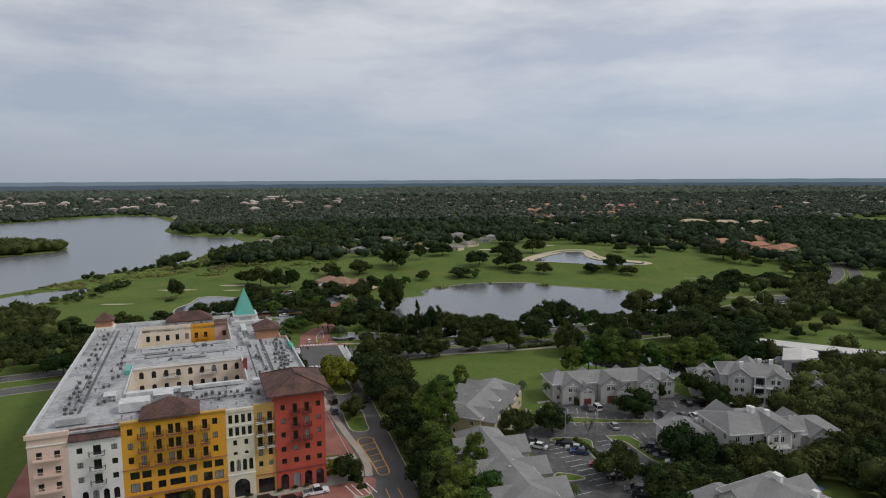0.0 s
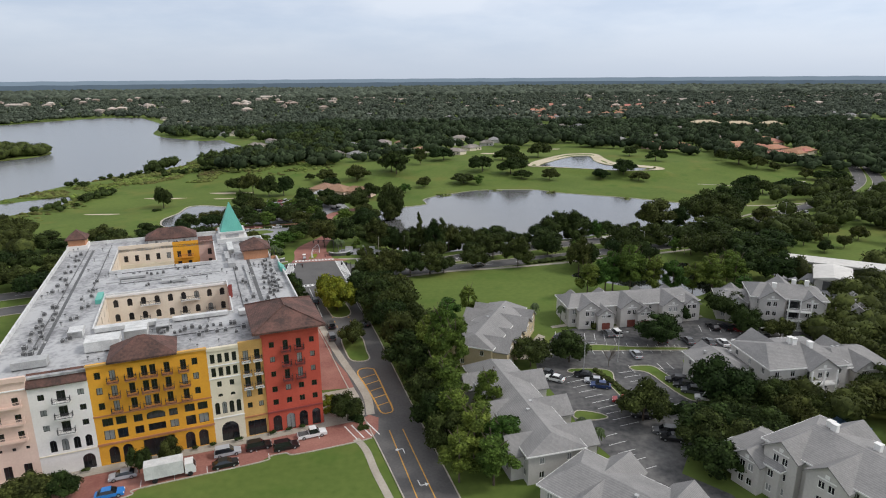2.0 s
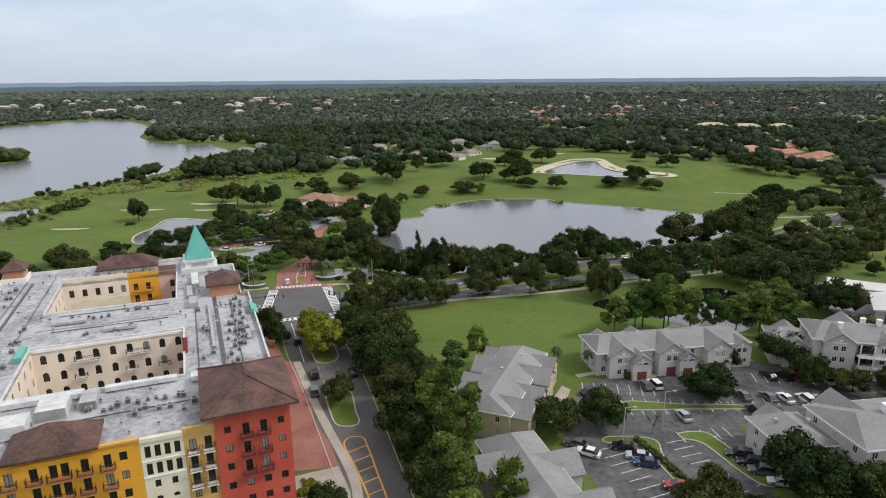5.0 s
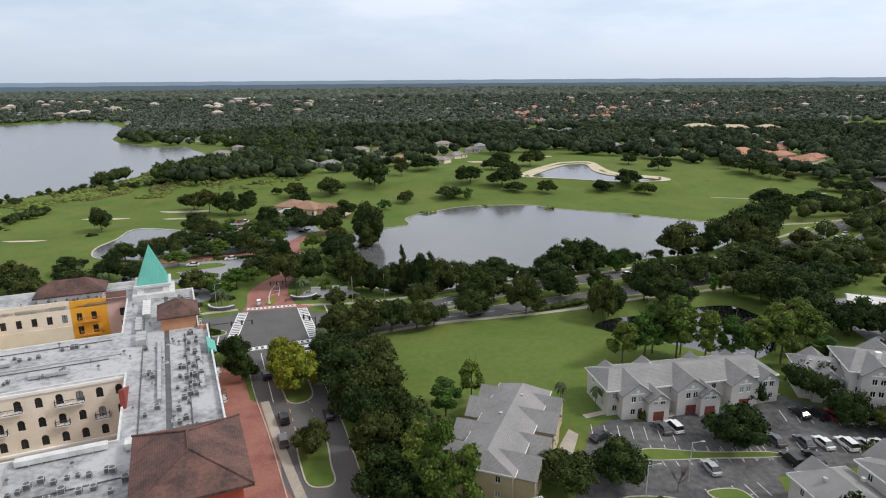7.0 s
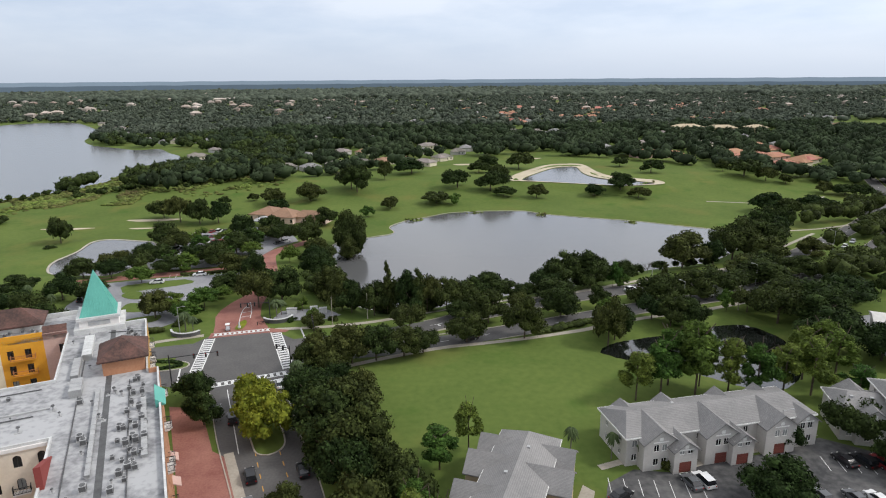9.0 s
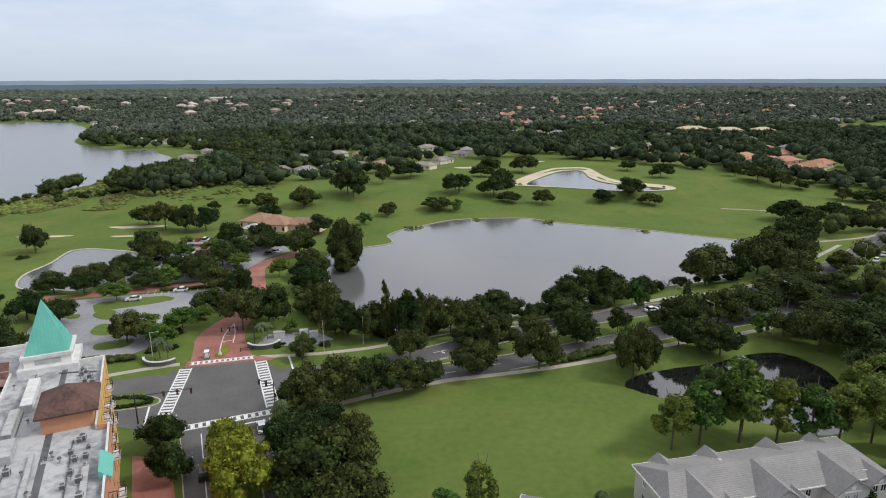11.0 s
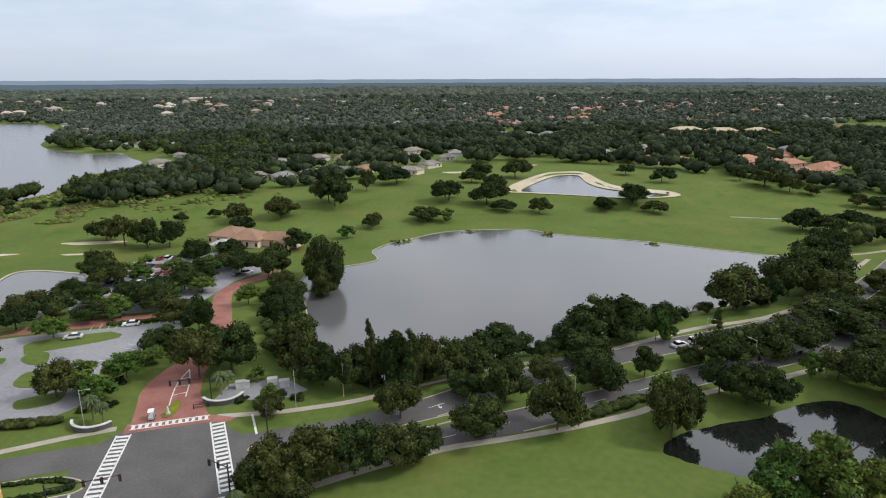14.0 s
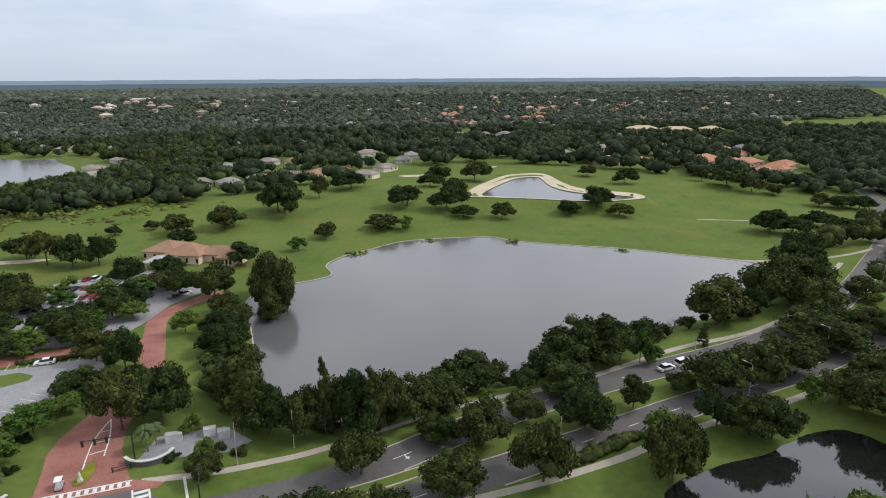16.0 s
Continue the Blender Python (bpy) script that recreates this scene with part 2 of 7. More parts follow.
M["lamp_red"] = material("red_lens", (0.35, 0.02, 0.02), (0.25, 0.015, 0.015), 0.3, scale=3.0)
M["far_roof"] = material("far_roof_mix", (0.46, 0.4, 0.35), (0.24, 0.17, 0.13), 0.8, scale=0.004, fine=0.03, island=0.35, low=0.4, high=0.6)
M["roof_white"] = material("white_metal_roof", (0.62, 0.6, 0.56), (0.48, 0.46, 0.43), 0.6, scale=0.1, fine=0.8)
for k, c in (("car_white", (0.75, 0.75, 0.74)), ("car_silver", (0.42, 0.43, 0.45)), ("car_black", (0.012, 0.012, 0.014)), ("car_blue", (0.03, 0.2, 0.55)),
             ("car_navy", (0.02, 0.045, 0.14)), ("car_red", (0.28, 0.02, 0.025)), ("car_grey", (0.11, 0.115, 0.12)), ("car_yellow", (0.6, 0.4, 0.03))):
    M[k] = material(k + "_paint", c, tuple(v * 0.85 for v in c), 0.3, scale=0.8, spec=0.6)

water_mat = bpy.data.materials.new("lake_water")
water_mat.use_nodes = True
_n, _l = water_mat.node_tree.nodes, water_mat.node_tree.links
_b = _n["Principled BSDF"]
_b.inputs["Base Color"].default_value = (0.11, 0.11, 0.11, 1)
_b.inputs["Roughness"].default_value, _b.inputs["IOR"].default_value = 0.14, 1.6
_g = _n.new("ShaderNodeNewGeometry")
_t = _n.new("ShaderNodeTexNoise")
_t.inputs["Scale"].default_value, _t.inputs["Detail"].default_value = 1.2, 3.0
_bp = _n.new("ShaderNodeBump")
_bp.inputs["Strength"].default_value, _bp.inputs["Distance"].default_value = 0.12, 0.05
_l.new(_g.outputs["Position"], _t.inputs["Vector"])
_l.new(_t.outputs["Fac"], _bp.inputs["Height"])
_l.new(_bp.outputs["Normal"], _b.inputs["Normal"])
M["water"] = water_mat
still = water_mat.copy()
still.name = "still_pond_water"
still.node_tree.nodes["Principled BSDF"].inputs["Roughness"].default_value = 0.03
still.node_tree.nodes["Principled BSDF"].inputs["IOR"].default_value = 2.0
still.node_tree.nodes["Principled BSDF"].inputs["Base Color"].default_value = (0.012, 0.014, 0.012, 1)
M["still"] = still
broad = water_mat.copy()   # wind-ruffled open water
broad.name = "ruffled_lake_water"
_b = broad.node_tree.nodes["Principled BSDF"]
_b.inputs["Base Color"].default_value, _b.inputs["Roughness"].default_value = (0.13, 0.135, 0.135, 1), 0.22
M["broad"] = broad


# ---- mesh tools ----
class Shape:
    """Vertices and faces gathered for one mesh."""

    def __init__(self):
        self.v, self.f = [], []

    def add(self, verts, faces, m=None):
        k = len(self.v)
        self.v += [tuple(m @ Vector(p)) for p in verts] if m is not None else [tuple(p) for p in verts]
        self.f += [tuple(i + k for i in f) for f in faces]
        return self

    def box(self, x0, x1, y0, y1, z0, z1, m=None):
        p = [(x0, y0, z0), (x1, y0, z0), (x1, y1, z0), (x0, y1, z0), (x0, y0, z1), (x1, y0, z1), (x1, y1, z1), (x0, y1, z1)]
        return self.add(p, [(3, 2, 1, 0), (4, 5, 6, 7), (0, 1, 5, 4), (1, 2, 6, 5), (2, 3, 7, 6), (3, 0, 4, 7)], m)

    def tube(self, x, y, z0, z1, r0, r1=None, n=8, m=None):
        r1 = r0 if r1 is None else r1
        a = [(math.cos(2 * math.pi * k / n), math.sin(2 * math.pi * k / n)) for k in range(n)]
        p = [(x + r0 * c, y + r0 * s, z0) for c, s in a] + [(x + r1 * c, y + r1 * s, z1) for c, s in a]
        f = [(k, (k + 1) % n, n + (k + 1) % n, n + k) for k in range(n)] + [tuple(range(n - 1, -1, -1)), tuple(range(n, 2 * n))]
        return self.add(p, f, m)

    def limb(self, a, b, r0, r1, n=6):
        a, b = Vector(a), Vector(b)
        q = (b - a).to_track_quat("Z", "Y").to_matrix().to_4x4()
        return self.tube(0, 0, 0, (b - a).length, r0, r1, n, Matrix.Translation(a) @ q)

    def hip(self, x0, x1, y0, y1, z0, z1, hip=None, thick=0.25, m=None):
        """A hipped roof with its ridge along the longer side; hip = 0 makes gable ends."""
        w, d = x1 - x0, y1 - y0
        along = w >= d
        run = (d if along else w) / 2
        h = run if hip is None else hip
        if along:
            r = [(x0 + h, (y0 + y1) / 2, z1), (x1 - h, (y0 + y1) / 2, z1)]
        else:
            r = [((x0 + x1) / 2, y0 + h, z1), ((x0 + x1) / 2, y1 - h, z1)]
        e = [(x0, y0), (x1, y0), (x1, y1), (x0, y1)]
        p = [(*q, z0) for q in e] + [(*q, z0 - thick) for q in e] + r
        f = [(0, 1, 9, 8), (1, 2, 9), (2, 3, 8, 9), (3, 0, 8)] if along else [(0, 1, 8), (1, 2, 9, 8), (2, 3, 9), (3, 0, 8, 9)]
        f += [(4, 5, 1, 0), (5, 6, 2, 1), (6, 7, 3, 2), (7, 4, 0, 3), (7, 6, 5, 4)]
        return self.add(p, f, m)

    def mesh(self, name, mat, smooth=False):
        seen, index, verts = {}, [], []
        for p in self.v:                       # weld corners that meet
            key = (round(p[0], 4), round(p[1], 4), round(p[2], 4))
            if key not in seen:
                seen[key] = len(verts)
                verts.append(p)
            index.append(seen[key])
        faces = []
        for f in self.f:
            q = [index[i] for i in f]
            q = [a for k, a in enumerate(q) if a != q[k - 1]]
            if len(q) > 2 and len(set(q)) == len(q):
                faces.append(q)
        me = bpy.data.meshes.new(name)
        me.from_pydata(verts, [], faces)
        if mat is not None:
            me.materials.append(mat)
        if smooth:
            me.polygons.foreach_set("use_smooth", [True] * len(me.polygons))
        me.update()
        return me


def np_mesh(name, verts, faces, mat):
    me = bpy.data.meshes.new(name)
    n, k = faces.shape
    me.vertices.add(len(verts))
    me.vertices.foreach_set("co", np.ascontiguousarray(verts, dtype=np.float32).ravel())
    me.loops.add(n * k)
    me.loops.foreach_set("vertex_index", np.ascontiguousarray(faces, dtype=np.int32).ravel())
    me.polygons.add(n)
    me.polygons.foreach_set("loop_start", np.arange(0, n * k, k, dtype=np.int32))
    me.update(calc_edges=True)
    me.materials.append(mat)
    return me


def part(name, shape, mat, parent, label="", m=None):
    me = shape if isinstance(shape, bpy.types.Mesh) else shape.mesh(name, mat)
    ob = new(name, me)
    ob.parent = parent
    if m is not None:
        ob.matrix_basis = m
    return tagged(ob, label)


def thing(name, m, label, category, group="", kind=""):
    ob = new(name)
    ob.matrix_basis = m
    return tagged(ob, label, category, group, kind)


def setting(name, shape, mat, label="", category=""):
    me = shape if isinstance(shape, bpy.types.Mesh) else shape.mesh(name, mat)
    return tagged(new(name, me), label, category, "", "structure")


def sm(t):
    t = np.clip(t, 0.0, 1.0)
    return t * t * (3 - 2 * t)


def smooth_loop(pts, n=6):
    """A closed Catmull-Rom curve through a few control points."""
    p = np.array(pts, float)
    out = []
    for i in range(len(p)):
        a, b, c, d = p[i - 1], p[i], p[(i + 1) % len(p)], p[(i + 2) % len(p)]
        for k in range(n):
            t = k / n
            out.append(0.5 * (2 * b + (c - a) * t + (2 * a - 5 * b + 4 * c - d) * t * t + (3 * b - a - 3 * c + d) * t ** 3))
    return np.array(out)


def smooth_line(pts, n=6):
    p = np.array(pts, float)
    p = np.vstack([2 * p[0] - p[1], p, 2 * p[-1] - p[-2]])
    out = []
    for i in range(1, len(p) - 2):
        a, b, c, d = p[i - 1], p[i], p[i + 1], p[i + 2]
        for k in range(n):
            t = k / n
            out.append(0.5 * (2 * b + (c - a) * t + (2 * a - 5 * b + 4 * c - d) * t * t + (3 * b - a - 3 * c + d) * t ** 3))
    out.append(p[-2])
    return np.array(out)


def signed_distance(x, y, loop):
    """Distance to a closed loop, negative inside."""
    d = np.full(x.shape, 1e9)
    inside = np.zeros(x.shape, bool)
    for i in range(len(loop)):
        (ax, ay), (bx, by) = loop[i - 1], loop[i]
        ex, ey = bx - ax, by - ay
        t = np.clip(((x - ax) * ex + (y - ay) * ey) / (ex * ex + ey * ey + 1e-9), 0, 1)
        d = np.minimum(d, np.hypot(x - ax - t * ex, y - ay - t * ey))
        cross = (ay > y) != (by > y)
        inside ^= cross & (x < ax + (y - ay) / (by - ay + 1e-12) * ex)
    return np.where(inside, -d, d)


# ---- waters ----
LAKE = smooth_loop([(0.7, 365), (-0.6, 379), (8, 392), (17, 398), (31, 408), (45, 411), (56, 411), (74, 409), (84, 399), (106, 387), (124, 378), (142, 365), (166, 346), (152, 325),
                    (136, 309), (122, 301), (96, 294), (81, 287), (67, 281), (53, 276), (40, 272), (26, 268), (12, 262), (-2, 260), (-13, 268), (-18, 282), (-21, 303), (-25, 329), (-27, 340), (-24, 351), (-14, 357)])
POND = smooth_loop([(53.4, 220.7), (58, 225), (68, 228), (79, 229.5), (90, 233.4), (99, 234.7), (104, 231), (106, 222), (102, 208), (92, 197), (82, 197), (73, 205), (64, 211), (57, 216)])
SAND_POND = smooth_loop([(88, 481), (101, 504), (122, 532), (133, 538), (141, 535), (137, 505), (140, 484), (151, 471), (164, 463), (169, 456), (155, 451), (137, 454), (115, 465), (97, 474)])
SAND_RING = smooth_loop([(79, 481), (92, 509), (119, 545), (134, 552), (149, 548), (148, 512), (150, 492), (161, 480), (175, 468), (174, 454), (155, 448.5), (136, 451.5), (114, 462.5), (94, 471)])
CLUB_POND = smooth_loop([(-134, 319), (-129, 311), (-120, 309), (-105, 308), (-100, 330), (-103, 347), (-107, 356), (-116, 360), (-125, 363), (-132, 363), (-135, 358), (-134, 343), (-136, 329)])
BIG_LAKE = smooth_loop([(-262, 392), (-255, 422), (-250, 447), (-240, 465), (-229, 484), (-217, 499), (-210, 528), (-204, 542), (-208, 570), (-213, 604), (-212, 634), (-198, 636), (-186, 642), (-200, 700), (-221, 733), (-244, 774), (-266, 768), (-304, 799), (-334, 824),
                        (-368, 880), (-390, 950), (-418, 1035), (-488, 1160), (-548, 1242), (-610, 1244), (-642, 1191), (-671, 1138), (-700, 1063), (-850, 880), (-950, 700), (-700, 420), (-420, 300), (-300, 320)])
MARSH_POOL = smooth_loop([(-256, 374), (-247, 384), (-238, 394), (-224, 402), (-216, 388), (-214, 374), (-220, 357), (-226, 346), (-240, 340), (-258, 346)])
WATERS = [("lake", LAKE, -3.3, "water"), ("pond", POND, -1.4, "still"), ("sand_pond", SAND_POND, 2.6, "water"), ("club_pond", CLUB_POND, -2.2, "water"), ("big_lake", BIG_LAKE, -3.0, "broad"), ("marsh_pool", MARSH_POOL, -2.8, "broad")]


def rise(x, y):
    return -2.5 * sm((y - 285) / 80) + 5.5 * sm((y - 415) / 85) * sm((x + 240) / 120)


def height(x, y):
    """The lie of the land, with the basins of the waters."""
    x, y = np.asarray(x, float), np.asarray(y, float)
    z = rise(x, y)
    for name, loop, level, _ in WATERS:
        lo, hi = loop.min(0) - 16, loop.max(0) + 16
        near = (x > lo[0]) & (x < hi[0]) & (y > lo[1]) & (y < hi[1])
        if not near.any():
            continue
        d = signed_distance(x[near], y[near], loop)
        shore = level + 0.12 + np.clip(d, -8, 14) * np.where(d < 0, 0.3, 0.1)
        t = sm((d - 1) / 12)
        z[near] = np.where(d > 13, z[near], shore * (1 - t) + z[near] * t)
    return z


def ground_z(x, y):
    return float(height(np.array([x]), np.array([y]))[0])


def axis(fine0, fine1, step, end0, end1):
    mid = list(np.arange(fine0, fine1 + step / 2, step))
    up, down, s = [], [], step
    while (up or mid)[-1] < end1:
        s *= 1.13
        up.append((up or mid)[-1] + s)
    s = step
    while (down or [mid[0]])[-1] > end0:
        s *= 1.13
        down.append((down or [mid[0]])[-1] - s)
    return np.array(down[::-1] + mid + up)


gx, gy = axis(-250, 250, 2.5, -5200, 5200), axis(170, 580, 2.5, -1500, 5200)
GX, GY = np.meshgrid(gx, gy)
GZ = height(GX.ravel(), GY.ravel())
nx, ny = len(gx), len(gy)
idx = np.arange(nx * ny).reshape(ny, nx)
quads = np.stack([idx[:-1, :-1], idx[:-1, 1:], idx[1:, 1:], idx[1:, :-1]], -1).reshape(-1, 4)
setting("ground", np_mesh("ground", np.stack([GX.ravel(), GY.ravel(), GZ], 1), quads, M["grass"]), None, "mown green grass over gently rolling land", "ground")
for name, loop, level, mat in WATERS:
    s = Shape()
    s.add([(x, y, level) for x, y in loop], [tuple(range(len(loop)))])
    setting("water_" + name, s, M[mat], "calm grey water reflecting a pale sky", "water")


# ---- roads and paths ----
def strip(shape, line, w0, w1, lift, closed=False):
    """A band draped on the land between the offsets w0 and w1 (to the right) of a line."""
    line = np.array(line, float)
    t = np.gradient(line, axis=0)
    if closed:
        t = np.roll(line, -1, 0) - np.roll(line, 1, 0)
    t /= np.linalg.norm(t, axis=1)[:, None] + 1e-9
    nrm = np.stack([t[:, 1], -t[:, 0]], 1)
    a, b = line + nrm * w0, line + nrm * w1
    za, zb = height(a[:, 0], a[:, 1]) + lift, height(b[:, 0], b[:, 1]) + lift
    n = len(line)
    v = [(*a[i], za[i]) for i in range(n)] + [(*b[i], zb[i]) for i in range(n)]
    f = [(i, n + i, n + (i + 1) % n, (i + 1) % n) for i in range(n if closed else n - 1)]
    f = [tuple(reversed(q)) for q in f]
    return shape.add(v, f)


def kerb_line(shape, line, off, w=0.22, h=0.16, closed=False):
    strip(shape, line, off - w / 2, off + w / 2, h, closed)
    line = np.array(line, float)
    for o in (off - w / 2, off + w / 2):
        k = len(shape.v)
        tmp = Shape()
        strip(tmp, line, o, o + 0.001, h, closed)
        n = len(line)
        top = tmp.v[:n]
        v = top + [(x, y, z - h - 0.1) for x, y, z in top]
        shape.add(v, [(i, (i + 1) % n, n + (i + 1) % n, n + i) for i in range(n if closed else n - 1)])
    return shape


def patch(shape, loop, lift):
    return shape.add([(x, y, ground_z(x, y) + lift) for x, y in loop], [tuple(range(len(loop)))])


def dashes(shape, line, off, width, dash, gap, lift):
    seg = np.linalg.norm(np.diff(line, axis=0), axis=1)
    s = np.concatenate([[0], np.cumsum(seg)])
    at = 0.0
    while at + dash < s[-1]:
        q = np.array([[np.interp(v, s, line[:, 0]), np.interp(v, s, line[:, 1])] for v in np.linspace(at, at + dash, 3)])
        strip(shape, q, off - width / 2, off + width / 2, lift)
        at += dash + gap


NORTH_BLVD = smooth_line([(-200, 172), (-160, 192), (-125, 208), (-95, 219), (-68, 227), (-50, 230), (-28, 230), (-6, 234), (10, 239.5), (23, 246), (43, 254), (65, 261), (85, 266), (110, 273), (140, 286), (172, 308), (200, 330), (250, 372), (300, 425), (330, 480)])
SOUTH_BLVD = smooth_line([(-200, 156), (-160, 174), (-124, 191), (-95, 204), (-65, 212), (-48, 216), (-26, 222), (0, 225), (27, 232), (42, 236.5), (60, 242.2), (75, 247), (106, 255.5), (129, 264), (149, 272), (175, 288), (206, 312), (256, 358), (306, 413), (336, 470)])
STREET_L = smooth_line([(3, 76), (-8.7, 110.5), (-19, 139), (-28, 164.5), (-35.7, 184.6), (-42, 203.6), (-46, 214)])
STREET_R = smooth_line([(11, 76), (1.6, 110), (-6, 138), (-13.5, 166), (-20, 188), (-26.5, 211), (-27, 216)])
road = Shape()
strip(road, NORTH_BLVD, -3.9, 3.9, 0.04)
strip(road, SOUTH_BLVD, -3.9, 3.9, 0.04)
_n = len(STREET_L)
road.add([(x, y, 0.044) for x, y in STREET_L] + [(x, y, 0.044) for x, y in STREET_R], [(i, _n + i, _n + i + 1, i + 1) for i in range(_n - 1)])
patch(road, [(-46, 205.5), (-27, 211.5), (-23, 219), (-25, 229), (-27, 233), (-34.5, 241), (-51, 238.5), (-56, 231), (-56, 210)], 0.048)
setting("road", road, M["asphalt"], "dark grey asphalt streets meeting at a junction", "road")

marks = Shape()


def ladder(a, b, width, count, z=0.056):
    """A zebra crossing from a to b: two edge lines and bars between."""
    a, b = Vector(a), Vector(b)
    t = (b - a).normalized()
    nrm = Vector((t.y, -t.x))
    for side in (-1, 1):
        p, q = a + nrm * side * width / 2, b + nrm * side * width / 2
        o = nrm * 0.16
        marks.add([(*(p - o), z), (*(q - o), z), (*(q + o), z), (*(p + o), z)], [(0, 1, 2, 3)])
    step = (b - a).length / count
    for k in range(count):
        c = a + t * step * (k + 0.5)
        u, w = t * step * 0.27, nrm * (width / 2 - 0.2)
        marks.add([(*(c - u - w), z), (*(c + u - w), z), (*(c + u + w), z), (*(c - u + w), z)], [(0, 1, 2, 3)])


ladder((-50.7, 236.4), (-48.6, 213.8), 2.6, 17)
ladder((-33.8, 240.5), (-26.4, 215.6), 2.6, 18)
ladder((-43.5, 208.2), (-26.4, 213.4), 1.9, 12)
ladder((-50.4, 238.8), (-35.4, 241.3), 1.6, 12, 0.13)
for a, b, w in (((-38.9, 206), (-30.5, 179.5), 0.2), ((-17.4, 178), (-25.4, 204), 0.16), ((-27.6, 210), (-31.3, 208.8), 0.4), ((-26.8, 241.5), (-24.6, 233.6), 0.45), ((-53.4, 219.8), (-51.2, 209.6), 0.4)):
    strip(marks, np.linspace(a, b, 6), -w / 2, w / 2, 0.06)
dashes(marks, NORTH_BLVD[48:], 0, 0.14, 3, 9, 0.075)
dashes(marks, SOUTH_BLVD[42:], 0, 0.14, 3, 9, 0.075)
dashes(marks, NORTH_BLVD[:24], 0, 0.14, 3, 9, 0.075)


def arrow(x, y, deg, flip=1):
    m = pose(x, y, 0.062, 0, 0, deg)
    marks.add([(-0.1, -1.4, 0), (0.1, -1.4, 0), (0.1, 0.2, 0), (-0.1, 0.2, 0)], [(0, 1, 2, 3)], m)
    marks.add([(0.1, 0.2, 0), (-0.1, 0.4, 0), (-0.9 * flip, 0.4, 0), (-0.9 * flip, 0.1, 0)], [(0, 1, 2, 3)], m)
    marks.add([(-0.9 * flip, -0.3, 0), (-0.9 * flip, 0.8, 0), (-1.6 * flip, 0.25, 0)], [(0, 1, 2)], m)


arrow(-4.2, 109.5, 17)
arrow(-0.9, 98.6, 197)
arrow(12.5, 240.6, 117)
setting("white_markings", marks, M["paint_w"], "worn white painted crossings and lane lines", "road marking")
ymarks = Shape()
for a, b in (((-7.2, 116.5), (-0.5, 92)), ((-4.5, 116.8), (3.0, 90.5)), ((-32.2, 204.0), (-27.6, 180.2))):
    strip(ymarks, np.linspace(a, b, 8), -0.1, 0.1, 0.06)
dashes(ymarks, smooth_line([(-27.6, 180), (-24, 168.5), (-22.4, 163)]), 0, 0.16, 1.6, 2.2, 0.06)
dashes(ymarks, smooth_line([(-23, 180), (-19, 168), (-17, 163.5)]), 0, 0.16, 1.6, 2.2, 0.06)
HATCH = smooth_loop([(-16.2, 142.2), (-15.2, 144.6), (-12.8, 144.4), (-11.6, 141.5), (-8.6, 131), (-6.9, 124.8), (-7.6, 123.3), (-9.3, 123.6), (-11, 128.5), (-13.8, 136)], 4)
strip(ymarks, HATCH, -0.17, 0.17, 0.064, True)
for k in range(5):
    t = (k + 0.7) / 5.4
    a, b = Vector((-16, 141.5)).lerp(Vector((-9.6, 123.9)), t), Vector((-12.4, 144.0)).lerp(Vector((-7.2, 125.5)), t)
    strip(ymarks, np.array([(a.x, a.y), ((a.x + b.x) / 2, (a.y + b.y) / 2), (b.x, b.y)]), -0.14, 0.14, 0.064)
setting("yellow_markings", ymarks, M["paint_y"], "orange painted hatching and turning lane lines", "road marking")

# brick: the gate drive, the square before the hotel, the side street
brick = Shape()
patch(brick, [(-50.8, 240.4), (-52.0, 247), (-53.4, 253), (-53.2, 259), (-51.6, 265), (-48.6, 272), (-46.2, 279), (-45.6, 290), (-40.2, 289), (-40.6, 281), (-41.2, 272), (-41.5, 262), (-40.2, 253), (-36.0, 242.6)], 0.06)
patch(brick, [(-51.4, 240.4), (-51.2, 236.6), (-46, 237.6), (-35.4, 239.2), (-30.8, 239), (-29.8, 240.6), (-36, 242.6)], 0.066)
strip(brick, smooth_line([(-43.2, 287), (-45.6, 300), (-48.4, 313), (-50.2, 324), (-49.0, 332), (-45.5, 339), (-40, 346), (-37, 352)]), -2.9, 2.9, 0.06)
strip(brick, smooth_line([(-112, 292), (-95, 297), (-79, 300), (-60, 304.5), (-49, 306)]), -3.4, 3.4, 0.06)
F0, FA = Vector((-21.0, 120.3)), radians(20.0)
FU, FV = Vector((math.cos(FA), math.sin(FA))), Vector((-math.sin(FA), math.cos(FA)))


def fp(u, v):
    p = F0 + FU * u + FV * v
    return (p.x, p.y)


patch(brick, [fp(-75, -14), fp(-75, -2.4), fp(-64, -2.4), fp(-64, 12), fp(-60, 12), fp(-60, -2.4), fp(6.5, -2.4), fp(9.5, -1.0), fp(11.0, -2.8), fp(9.6, -7.5), fp(7.6, -9.8), fp(4, -10.0), fp(-7, -9.8), fp(-9, -8.6), fp(-12, -8.6), fp(-14, -9.8), fp(-34, -9.8), fp(-36, -11.4), fp(-50, -12.8)], 0.06)
patch(brick, [fp(0.1, 30), fp(0.1, 84), fp(6.4, 80), fp(6.9, 62), fp(9.4, 58), fp(9.6, 44), fp(8.4, 30)], 0.06)
patch(brick, [fp(0.3, 14), fp(0.3, 30), fp(8.2, 30), fp(9.6, 20), fp(9.4, 12)], 0.062)
strip(brick, smooth_line([fp(-62.5, -16), fp(-62.5, 20), fp(-62.5, 60), fp(-62.5, 96)]), -3.6, 3.6, 0.058)
setting("brick_paving", brick, M["brick"], "red brick paving of the square and drives", "paving")

